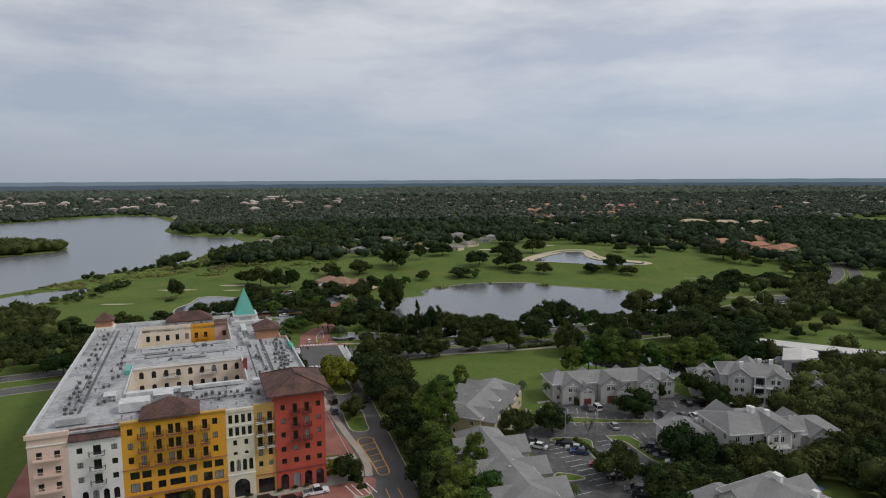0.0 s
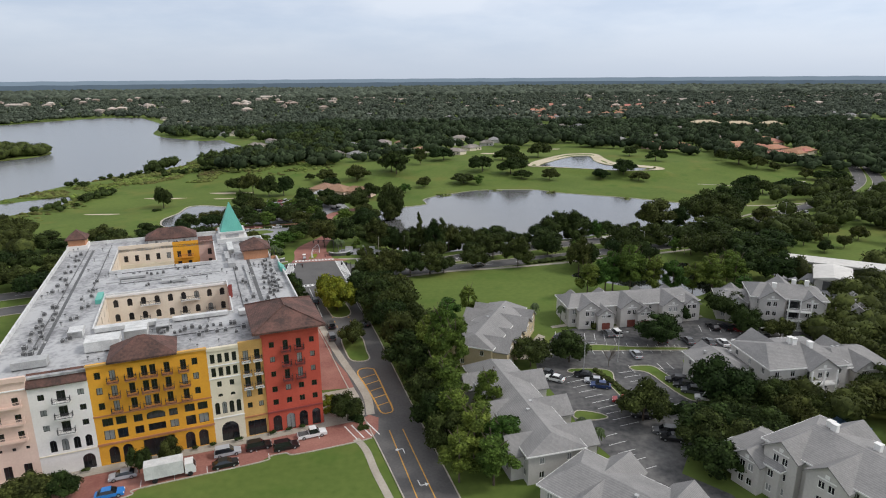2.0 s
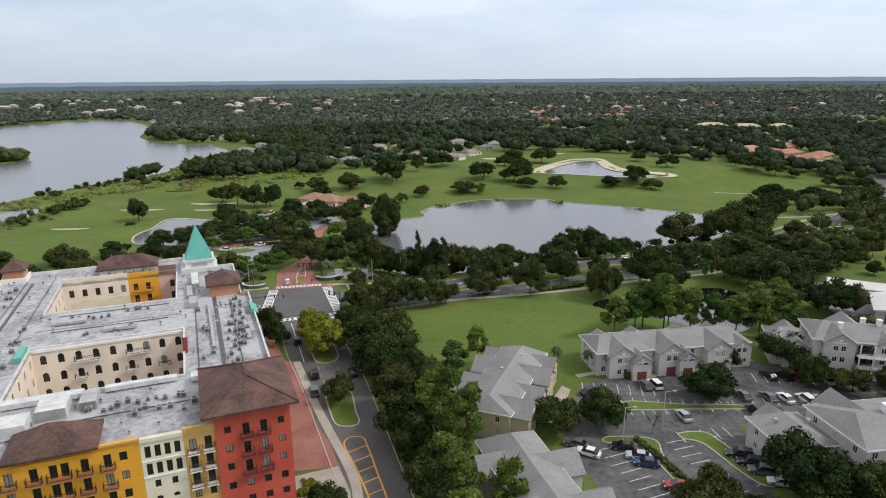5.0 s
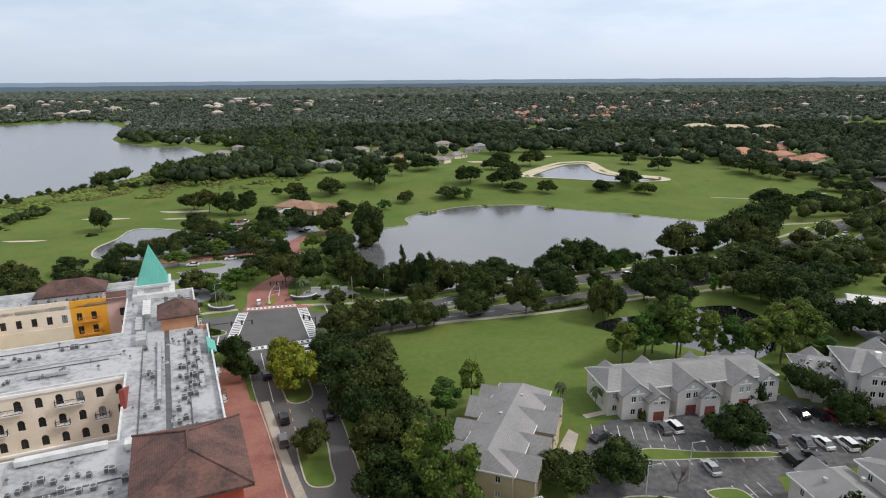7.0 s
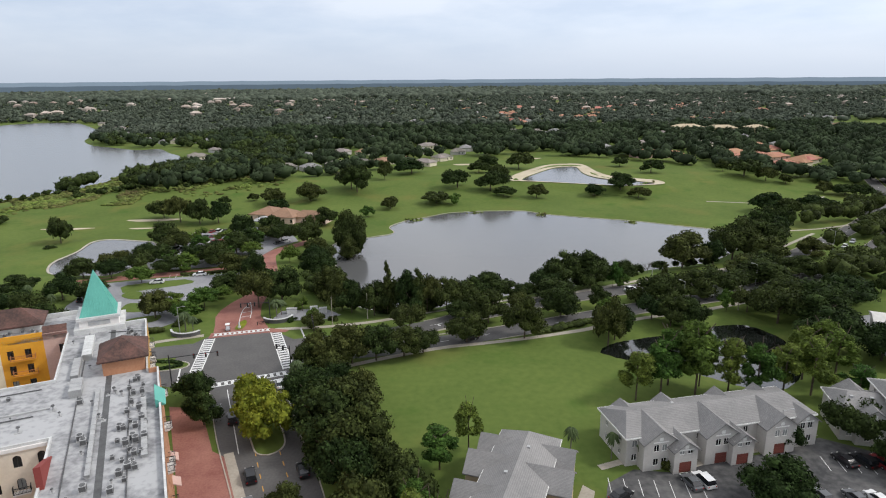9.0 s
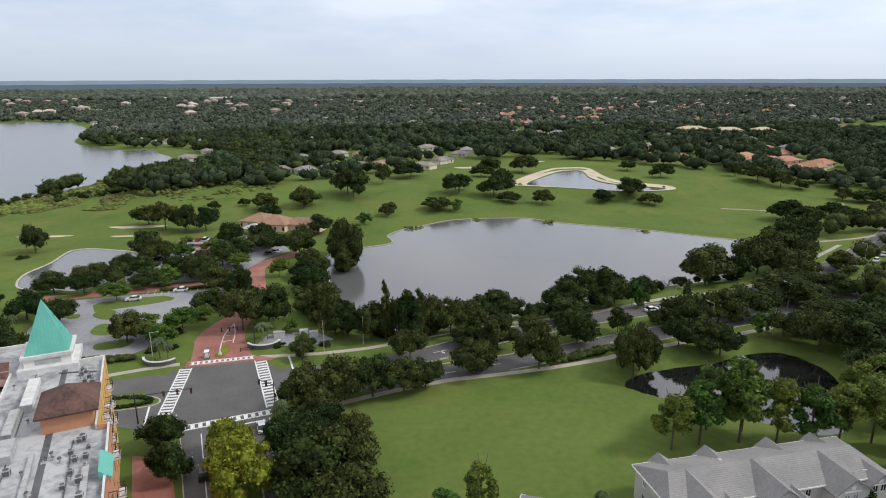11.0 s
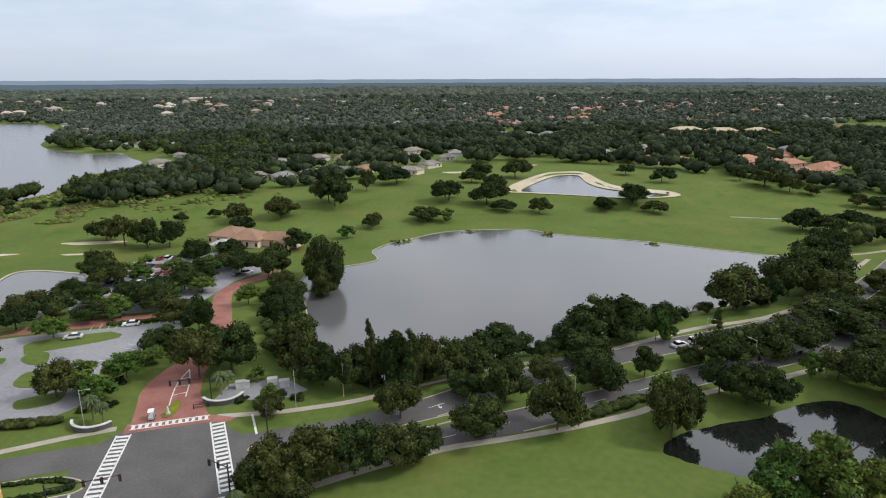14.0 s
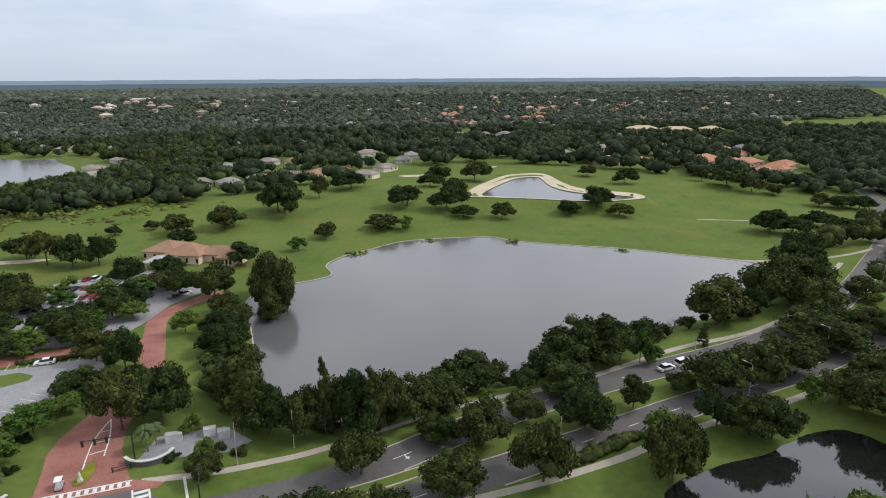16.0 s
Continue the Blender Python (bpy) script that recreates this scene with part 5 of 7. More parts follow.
def rows(cols, zc, w, h, kind="rect"):
    return [(x - w / 2, x + w / 2, z - h / 2, z + h / 2, kind) for z in zc for x in cols]


def facade(name, x0, x1, top, mat, ops, blind=0.2, y=0.0, depth=0.3, frame_mat="iron", label=""):
    s = Shape()
    m = pose(x0, y, 0)
    wall_panel(s, x1 - x0, top, ops, depth, m)
    # back and ends give the wall its thickness
    w = x1 - x0
    s.add([(0, 0, 0), (0, 0.5, 0), (0, 0.5, top), (0, 0, top)], [(3, 2, 1, 0)], m)
    s.add([(w, 0, 0), (w, 0.5, 0), (w, 0.5, top), (w, 0, top)], [(0, 1, 2, 3)], m)
    s.add([(0, 0, top), (w, 0, top), (w, 0.5, top), (0, 0.5, top)], [(0, 1, 2, 3)], m)
    ob = part(name, s, M[mat], hotel, label)
    windows(hotel, ops, m, frame_mat, 0.24, "glass", int(abs(x0) * 7), blind)
    return m


def band(x0, x1, z0, z1, mat, out=0.12, y=0.0, name="cornice"):
    part(name, Shape().box(x0, x1, y - out, y + 0.05, z0, z1), M[mat], hotel)


TOP = 20.2
# yellow
yw = 20.0
f = [v * yw for v in (0.08, 0.89)]
doors = [v * yw for v in (0.2, 0.345, 0.46, 0.53, 0.65, 0.79)]
zr = (17.6, 14.6, 11.6)
ops = rows(f, [z + 0.3 for z in zr], 1.0, 1.4) + rows(doors, zr, 1.0, 2.1)
ops += rows([0.105 * yw, 0.215 * yw], [8.6], 1.75, 1.6) + rows([0.105 * yw, 0.215 * yw], [6.0], 1.75, 2.0) + rows([0.8 * yw, 0.915 * yw], [8.6], 1.75, 1.6) + rows([0.8 * yw, 0.915 * yw], [6.0], 1.75, 2.0)
ops += rows([0.355 * yw, 0.655 * yw], [8.4], 1.5, 1.5) + rows([0.355 * yw, 0.655 * yw], [6.0], 1.5, 1.6)
ops += [(0.425 * yw, 0.585 * yw, 7.7, 9.3, "arch"), (0.43 * yw, 0.58 * yw, 5.3, 6.8, "rect")]
ops += [(v * yw - 0.85, v * yw + 0.85, 0.1, 3.6, "arch") for v in (0.12, 0.235, 0.775, 0.895)] + [(0.37 * yw, 0.64 * yw, 0.1, 3.7, "rect")]
m = facade("yellow_front", -41, -21, TOP, "yellow", ops, 0.25, label="deep yellow stucco wall")
for z in zr:
    for d in (0.2, 0.345, 0.65, 0.79):
        balcony(hotel, m, d * yw, z - 1.05, 1.9, "brown")
    balcony(hotel, m, 0.495 * yw, z - 1.05, 3.0, "brown")
band(-41.1, -20.9, 4.1, 4.5, "brown", 0.2)
band(-41.1, -20.9, 9.9, 10.15, "brown", 0.14)
band(-41.1, -20.9, TOP - 0.3, TOP + 0.05, "ochre", 0.25)
# white tower bay
ww = 5.7
ops = rows([0.16 * ww, 0.39 * ww, 0.62 * ww, 0.85 * ww], [17.7, 14.9], 0.8, 1.9) + rows([0.3 * ww, 0.7 * ww], [12.4], 0.8, 1.2)
ops += [(v * ww - 0.42, v * ww + 0.42, 9.7, 10.4, "arch") for v in (0.3, 0.7)] + [(v * ww - 0.42, v * ww + 0.42, 6.0, 8.6, "arch") for v in (0.16, 0.39, 0.62, 0.85)] + [(0.22 * ww, 0.78 * ww, 0.1, 4.2, "arch")]
facade("cream_front", -21, -15.3, TOP - 0.2, "cream", ops, 0.1, label="cream stucco bay with slim arched windows")
band(-21, -15.3, 13.6, 13.8, "trim", 0.15)
band(-21, -15.3, 16.2, 16.4, "trim", 0.12)
band(-21, -15.3, 5.2, 5.4, "trim", 0.15)
band(-21, -15.3, TOP - 0.8, TOP - 0.2, "cream", 0.25)
# ochre bay
ow = 4.4
ops = rows([0.28 * ow, 0.76 * ow], [17.4, 14.6, 11.8], 1.0, 2.1) + [(v * ow - 0.45, v * ow + 0.45, 8.6, 10.2, "arch") for v in (0.28, 0.76)] + rows([0.28 * ow, 0.76 * ow], [6.8], 0.9, 1.2) + [(0.12 * ow, 0.9 * ow, 0.1, 3.4, "rect")]
m = facade("ochre_front", -15.3, -10.9, TOP + 0.1, "ochre", ops, 0.3, label="ochre stucco bay")
for z in (17.4, 14.6, 11.8):
    for d in (0.28, 0.76):
        balcony(hotel, m, d * ow, z - 1.05, 1.7, "trim")
band(-15.3, -10.9, 4.2, 4.5, "brown", 0.15)
# red block, front and street side
rw = 10.9
cols = [v * rw for v in (0.16, 0.4, 0.635, 0.87)]
ops = rows([cols[0], cols[3]], [18.9, 15.8, 12.7], 0.95, 1.2) + rows(cols[1:3], [18.5, 15.4, 12.3], 1.0, 2.1) + rows(cols, [9.4, 6.6], 1.05, 1.25) + [(c - 0.85, c + 0.85, 0.1, 3.7, "arch") for c in cols]
m = facade("red_front", -rw, 0, 22.0, "red", ops, 0.3, y=-0.35, label="brick-red stucco wall")
for z in (18.5, 15.4, 12.3):
    for d in cols[1:3]:
        balcony(hotel, m, d, z - 1.05, 1.9, "wine")
band(-rw - 0.05, 0.05, 4.4, 4.75, "wine", 0.2, -0.35)


def side_wall(name, x, y0, y1, top, mat, ops, face, base=0.0, blind=0.2, label="", frame_mat="iron"):
    """A wall along the hotel's depth, facing +x or -x."""
    w = y1 - y0
    m = (pose(x, y0, 0, 0, 0, 90) if face > 0 else pose(x, y1, 0, 0, 0, -90))
    s = Shape()
    wall_panel(s, w, top, ops, 0.3, m, base)
    part(name, s, M[mat], hotel, label)
    windows(hotel, ops, m, frame_mat, 0.24, "glass", int(abs(x) * 3 + y0), blind)
    return m


sc = [2.2, 5.4, 8.6, 11.8]
ops = rows(sc, [18.7, 15.6, 12.5, 9.4, 6.6], 1.0, 1.3) + [(c - 0.85, c + 0.85, 0.1, 3.7, "arch") for c in sc]
side_wall("red_side", 0.0, -0.35, 14.5, 22.0, "red", ops, 1, label="brick-red stucco wall")
sc = [2.5 + 4.0 * k for k in range(11)]
ops = rows(sc, [17.6, 14.4, 11.2, 8.0], 1.1, 1.6) + [(c - 1.1, c + 1.1, 0.1, 3.6, "arch") for c in sc]
m = side_wall("rose_side", -0.25, 14.5, 60, TOP, "terracotta", ops, 1, label="terracotta stucco street wall")
for k in range(1, 11, 3):
    for z in (16.5, 10.2):
        balcony(hotel, m, sc[k], z, 2.4, "trim")
for k in range(0, 11, 2):
    part("awning", Shape().add([(0, 0, 4.4), (2.6, 0, 4.4), (2.6, -1.3, 3.7), (0, -1.3, 3.7), (0, 0, 4.2), (2.6, 0, 4.2), (2.6, -1.3, 3.5), (0, -1.3, 3.5)], [(0, 3, 2, 1), (4, 5, 6, 7), (3, 7, 6, 2), (0, 4, 7, 3), (1, 2, 6, 5)], m @ pose(sc[k] - 1.3, 0, 0)), M["rose"], hotel)
# the far end of the street wing stands back a little
sc = [2.2 + 3.6 * k for k in range(7)]
ops = rows(sc, [17.6, 14.4, 11.2, 8.0], 1.1, 1.7) + [(c - 1.0, c + 1.0, 0.1, 3.6, "arch") for c in sc]
m = side_wall("ochre_side", -1.9, 60, 86, TOP, "ochre", ops, 1, label="ochre stucco street wall")
for k in (0, 2, 3, 5):
    for z in (16.5, 13.3, 10.1):
        balcony(hotel, m, sc[k], z, 2.4, "trim")
part("return_wall", Shape().box(-1.9, -0.25, 59.7, 60, 0, TOP), M["terracotta"], hotel)
# white and pink fronts
vw = 9.3
ops = rows([0.2 * vw, 0.86 * vw], [15.5, 12.5, 9.5], 1.05, 1.2) + rows([0.53 * vw], [15.3, 12.3, 9.3], 1.4, 2.1)
ops += [(v * vw - 0.55, v * vw + 0.55, 4.6, 7.0, "arch") for v in (0.26, 0.46, 0.66, 0.86)] + [(0.7 * vw, 0.92 * vw, 0.1, 3.2, "arch")]
m = facade("white_front", -50.3, -41, 17.9, "white", ops, 0.15, label="white stucco wall")
for z in (15.3, 12.3, 9.3):
    balcony(hotel, m, 0.53 * vw, z - 1.05, 2.8, "trim")
band(-50.3, -41, 4.0, 4.2, "cream", 0.12)
part("tile_skirt", Shape().add([(-50.3, -0.5, 17.8), (-41, -0.5, 17.8), (-41, 1.6, 19.7), (-50.3, 1.6, 19.7), (-50.3, -0.5, 17.6), (-41, -0.5, 17.6), (-41, 1.6, 17.6), (-50.3, 1.6, 17.6)], [(0, 1, 2, 3), (4, 5, 1, 0), (5, 6, 2, 1), (7, 4, 0, 3), (6, 7, 3, 2)]), M["tile"], hotel, "clay tile skirt roof")
pw = 6.9
ops = rows([0.28 * pw, 0.72 * pw], [15.6, 12.4, 9.2], 1.0, 1.5) + rows([0.2 * pw, 0.5 * pw, 0.8 * pw], [6.6], 0.6, 0.6) + rows([0.28 * pw, 0.72 * pw], [2.2], 1.3, 2.6)
m = facade("pink_front", -57.2, -50.3, 20.0, "pink", ops, 0.2, label="pale pink stucco wall")
for z in (15.6, 12.4, 9.2):
    balcony(hotel, m, 0.5 * pw, z - 0.75, 5.0, "pink", "pink")
band(-57.5, -50.0, 19.2, 20.1, "pink", 0.35)
band(-57.3, -50.2, 17.6, 17.8, "trim", 0.15)
sc = [3 + 4.6 * k for k in range(20)]
side_wall("pink_side", -57.2, 0, 98, TOP, "pink", rows(sc, [16.6, 13.4, 10.2, 7.0], 1.1, 1.5), -1, label="pale pink stucco wall")
s = Shape()
wall_panel(s, 42.2, TOP, rows([3 + 4.4 * k for k in range(9)], [16.6, 13.4, 10.2, 7.0], 1.1, 1.5), 0.3, pose(-15, 98, 0, 0, 0, 180))
wall_panel(s, 13.1, TOP, rows([2.4, 6.6, 10.8], [16.6, 13.4, 10.2, 7.0], 1.1, 1.5), 0.3, pose(-1.9, 86, 0, 0, 0, 180))
wall_panel(s, 12.0, TOP, [], 0.3, pose(-15, 86, 0, 0, 0, 90))
part("back_wall", s, M["rose"], hotel)
windows(hotel, rows([3 + 4.4 * k for k in range(9)], [16.6, 13.4, 10.2, 7.0], 1.1, 1.5), pose(-15, 98, 0, 0, 0, 180))
windows(hotel, rows([2.4, 6.6, 10.8], [16.6, 13.4, 10.2, 7.0], 1.1, 1.5), pose(-1.9, 86, 0, 0, 0, 180))
# main roof slabs round the two courts
RZ = 19.4
COURTS = [(-42.0, -15.0, 20.0, 42.5), (-43.0, -16.5, 63.0, 85.5)]
for x0, x1, y0, y1 in ((-57, -43, 0.4, 97.8), (-15, -0.4, 0.4, 60), (-15, -2.1, 60, 85.8), (-43, -15, 0.4, 20), (-43, -15, 42.5, 63), (-43, -15, 85.5, 97.8), (-43, -42, 20, 42.5), (-16.5, -15, 63, 85.5)):
    part("flat_roof", Shape().box(x0, x1, y0, y1, RZ - 0.4, RZ), M["membrane"], hotel, "patched grey roof membrane with stains")
s = Shape()
s.box(-57.2, -56.8, 0.5, 98, RZ, TOP + 0.2).box(-0.6, -0.3, 14.6, 60, RZ, TOP + 0.05).box(-2.25, -1.95, 60, 85.6, RZ, TOP + 0.05).box(-56.8, -15.1, 97.6, 98, RZ, TOP + 0.1).box(-7.0, -1.95, 85.6, 86, RZ, TOP + 0.1)
for (x0, x1, y0, y1) in COURTS:
    s.box(x0 - 0.3, x0, y0 - 0.3, y1 + 0.3, RZ, RZ + 0.45).box(x1, x1 + 0.3, y0 - 0.3, y1 + 0.3, RZ, RZ + 0.45).box(x0, x1, y0 - 0.3, y0, RZ, RZ + 0.45).box(x0, x1, y1, y1 + 0.3, RZ, RZ + 0.45)
part("coping", s, M["white_cap"], hotel, "white parapet coping")
part("roof_seam", Shape().box(-8.6, -7.7, 16, 88, RZ, RZ + 0.02), M["unit_dark"], hotel)
part("roof_seam", Shape().box(-50.4, -49.7, 8, 90, RZ, RZ + 0.02), M["unit_dark"], hotel)
part("roof_joint", Shape().box(-43, -16, 52.6, 53.0, RZ, RZ + 0.25), M["unit"], hotel)
# court walls
for k, (x0, x1, y0, y1) in enumerate(COURTS):
    w = x1 - x0
    mats = ("court", "court", "rose")
    n = 9
    cs = [w * (j + 0.6) / n for j in range(n)]
    kind = "arch" if k == 0 else "rect"
    zr = [17.2, 13.6, 10.2] if k == 0 else [16.8, 13.6, 10.4]
    s = Shape()
    ops = [(c - 0.55, c + 0.55, z - 0.95, z + 0.95, kind) for z in zr for c in cs]
    if k == 0:
        ops += [(c - 0.9, c + 0.9, 3.2, 7.2, "arch") for c in cs]
        m = pose(x0, y1, 0)
        wall_panel(s, w, RZ, ops, 0.3, m)
        part("court_wall", s, M["court"], hotel, "pale court wall with arched windows")
        windows(hotel, ops, m, "iron", 0.24, "glass", 5, 0.1)
        for j in (2, 5, 7):
            balcony(hotel, m, cs[j], 12.6, 2.2, "trim")
        balcony(hotel, m, (cs[2] + cs[3]) / 2, 16.2, 4.4, "trim")
        balcony(hotel, m, (cs[5] + cs[6]) / 2, 16.2, 4.4, "trim")
        part("cornice", Shape().box(x0, x1, y1 - 0.25, y1, RZ - 0.5, RZ), M["white"], hotel)
        part("cornice", Shape().box(x0, x1, y1 - 0.5, y1, 8.4, 8.8), M["trim"], hotel)
    else:
        for a, b, mt, top in ((0.0, 0.56, "court", RZ + 1.4), (0.56, 0.84, "yellow", RZ + 1.2), (0.84, 1.0, "rose", RZ + 1.0)):
            s = Shape()
            sub = [(o[0] - a * w, o[1] - a * w, o[2], o[3], o[4]) for o in ops if a * w < o[0] - 0.1 and o[1] + 0.1 < b * w]
            m = pose(x0 + a * w, y1, 0)
            wall_panel(s, (b - a) * w, top, sub, 0.3, m)
            s.box(0, (b - a) * w, 0.3, 0.6, RZ, top, m)
            part("court_wall", s, M[mt], hotel)
            windows(hotel, sub, m, "iron", 0.24, "glass", 9, 0.1)
            if mt == "yellow":
                for z in zr[:2]:
                    balcony(hotel, m, (b - a) * w * 0.5, z - 0.95, 4.2, "yellow", "brown")
            if mt == "court":
                part("court_band", Shape().box(x0, x0 + b * w, y1 - 0.12, y1, 0, 15.0), M["cream"], hotel)
        part("tile_skirt", Shape().add([(x0 + 0.84 * w, y1 - 0.4, RZ + 0.6), (x1, y1 - 0.4, RZ + 0.6), (x1, y1 + 1.6, RZ + 2.0), (x0 + 0.84 * w, y1 + 1.6, RZ + 2.0)], [(0, 1, 2, 3)]), M["tile"], hotel)
    for x, face in ((x0, 1), (x1, -1)):
        n = 5
        cc = [(y1 - y0) * (j + 0.6) / n for j in range(n)]
        side_wall("court_side", x, y0, y1, RZ, mats[1] if face > 0 else mats[2], [(c - 0.5, c + 0.5, z - 0.9, z + 0.9, kind) for z in zr for c in cc], face)
    s = Shape()
    wall_panel(s, w, RZ, [], 0.3, pose(x1, y0, 0, 0, 0, 180))
    part("court_wall", s, M[mats[0]], hotel)
    part("court_floor", Shape().box(x0, x1, y0, y1, 3.0, 3.2), M["concrete"], hotel)
part("gable_skirt", Shape().add([(-15.0, 38, RZ), (-15.0, 30, RZ), (-15.0, 30, RZ + 3.2), (-14.2, 38, RZ), (-14.2, 30, RZ), (-14.2, 30, RZ + 3.2)], [(0, 2, 1), (3, 4, 5), (0, 3, 5, 2), (1, 2, 5, 4), (0, 1, 4, 3)]), M["wine"], hotel)
part("teal_parapet", Shape().box(-43.6, -42.35, 37, 42.8, RZ, RZ + 1.1), M["copper"], hotel, "teal metal clad parapet")
part("teal_canopy", Shape().add([(-1.1, 46, RZ + 1.5), (0.4, 46, RZ + 0.3), (0.4, 51.5, RZ + 0.3), (-1.1, 51.5, RZ + 1.5), (-1.1, 46, RZ), (-1.1, 51.5, RZ)], [(0, 1, 2, 3), (0, 4, 1), (3, 2, 5), (0, 3, 5, 4)]), M["copper"], hotel, "teal metal canopy")
# hipped clay roofs
part("red_roof", Shape().hip(-12.6, 1.3, -1.7, 15.6, 22.2, 24.9, 6.5, 0.4), M["tile"], hotel, "weathered clay tile hip roof")
ridge = Shape()
for a, b in (((-12.6, -1.7, 22.25), (-5.65, 4.8, 24.95)), ((1.3, -1.7, 22.25), (-5.65, 4.8, 24.95)), ((1.3, 15.6, 22.25), (-5.65, 9.1, 24.95)), ((-12.6, 15.6, 22.25), (-5.65, 9.1, 24.95)), ((-5.65, 4.8, 24.95), (-5.65, 9.1, 24.95))):
    ridge.limb(a, b, 0.16, 0.16, 6)
part("ridge_cap", ridge, M["tile"], hotel)
part("red_back_wall", Shape().box(-10.9, -0.05, 14.2, 14.5, RZ, 22.2).box(-10.9, -10.6, 0, 14.2, RZ, 22.2), M["red"], hotel)
part("yellow_roof", Shape().hip(-37.6, -26.0, -0.8, 7.4, TOP + 0.3, TOP + 3.2, 5.2, 0.35), M["tile"], hotel, "weathered clay tile hip roof")
part("yellow_attic", Shape().box(-36.6, -27, 0, 6.2, RZ, TOP + 0.1), M["yellow"], hotel)
part("back_roof", Shape().hip(-36, -21, 90.5, 98.6, RZ + 1.5, RZ + 4.2, None, 0.35), M["tile"], hotel, "weathered clay tile hip roof")
part("back_attic", Shape().box(-35.2, -21.8, 91.2, 98, RZ, RZ + 1.3), M["white"], hotel)
part("turret_wall", Shape().box(-9.0, -2.4, 61.6, 69.2, RZ, RZ + 2.8), M["terracotta"], hotel, "terracotta stair turret")
part("turret_roof", Shape().hip(-9.7, -1.6, 60.9, 70, RZ + 2.9, RZ + 5.4, None, 0.3), M["tile"], hotel, "weathered clay tile hip roof")
s = Shape().box(-56.9, -52.3, 92.6, 97.6, RZ, RZ + 3.2)
part("corner_turret", s, M["terracotta"], hotel, "terracotta corner turret")
part("corner_parapet", Shape().box(-57.4, -51.8, 92.0, 98.1, RZ, RZ + 1.2), M["white"], hotel)
part("corner_roof", Shape().hip(-57.5, -51.7, 92.0, 98.2, RZ + 3.3, RZ + 5.8, None, 0.3), M["tile"], hotel, "clay tile pyramid roof")
# clock tower with a teal spire
part("tower_wall", Shape().box(-14.2, -7.0, 85.2, 92.4, 0, 22.4), M["white"], hotel, "white tower base")
part("tower_cornice", Shape().box(-14.6, -6.6, 84.8, 92.8, 22.0, 22.5).box(-15.2, -6.0, 84.2, 93.4, RZ, RZ + 1.0), M["white_cap"], hotel)
s = Shape()
s.add([(-14.0, 85.4, 22.5), (-7.2, 85.4, 22.5), (-7.2, 92.2, 22.5), (-14.0, 92.2, 22.5), (-10.6, 88.8, 31.4)], [(0, 1, 4), (1, 2, 4), (2, 3, 4), (3, 0, 4), (3, 2, 1, 0)])
spire = part("spire", s, M["copper"], hotel, "teal standing seam metal spire")
s = Shape()
for k in range(1, 12):
    t = k / 12
    for a, b in (((-14.0, 85.4), (-7.2, 85.4)), ((-7.2, 85.4), (-7.2, 92.2))):
        p0 = Vector((a[0] + (b[0] - a[0]) * t, a[1] + (b[1] - a[1]) * t, 22.52))
        frac = min(t, 1 - t) * 2
        cen = Vector((-10.6, 88.8, 31.4))
        mid = Vector(((a[0] + b[0]) / 2, (a[1] + b[1]) / 2, 22.5))
        p1 = p0 + (cen - mid) * frac * 0.98
        s.limb(p0, p1, 0.035, 0.035, 4)
part("seams", s, M["copper"], spire)
part("tower_bell_windows", Shape().box(-12.6, -8.6, 85.12, 85.2, RZ + 1.3, 21.6), M["unit"], hotel)


# rooftop plant: condensers, ducts, curbs
def condenser():
    holder = thing("roof_condenser", pose(0, 0, -300), "grey air conditioning condenser on the flat roof", "air conditioner")
    part("casing", Shape().box(-0.45, 0.45, -0.45, 0.45, 0.12, 1.0).box(-0.55, 0.55, -0.5, -0.35, 0, 0.12).box(-0.55, 0.55, 0.35, 0.5, 0, 0.12), M["unit"], holder)
    part("fan_grille", Shape().tube(0, 0, 1.0, 1.05, 0.38, 0.36, 12), M["unit_dark"], holder)
    part("coil", Shape().box(-0.46, -0.452, -0.38, 0.38, 0.22, 0.92).box(0.452, 0.46, -0.38, 0.38, 0.22, 0.92).box(-0.38, 0.38, -0.46, -0.452, 0.22, 0.92), M["unit_dark"], holder)
    return holder


cond = condenser()
rr = random.Random(12)
spots = []
for line, n in (((-4.5, 30, -4.5, 60), 22), ((-6.4, 18, -6.4, 44), 14), ((-4.4, 72, -6, 83), 12), ((-11.6, 24, -11.6, 50), 5), ((-52.5, 10, -52.5, 40), 16), ((-47, 14, -46, 60), 14), ((-53.5, 48, -53.5, 88), 14), ((-38, 57, -20, 58), 10), ((-34, 47, -22, 48), 6), ((-30, 12, -14, 13), 12), ((-22, 9, -12, 8), 6), ((-40, 12, -36, 8), 5), ((-33, 90, -17, 89), 10)):
    for k in range(n):
        t = (k // 2 + 0.3 * rr.random()) / max(1, n // 2)
        spots.append((line[0] + (line[2] - line[0]) * t + (k % 2) * 1.25 + rr.uniform(-.7, .7), line[1] + (line[3] - line[1]) * t + rr.uniform(-1.1, 1.1)))
for x, y in spots:
    if any(x0 - 1 < x < x1 + 1 and y0 - 1 < y < y1 + 1 for x0, x1, y0, y1 in COURTS):
        continue
    copy_thing(cond, HM @ pose(x, y, RZ, 0, 0, rr.choice((0, 90))) @ Matrix.Scale(rr.uniform(0.6, 1.0), 4))
for o in (*cond.children_recursive, cond):
    bpy.data.objects.remove(o)


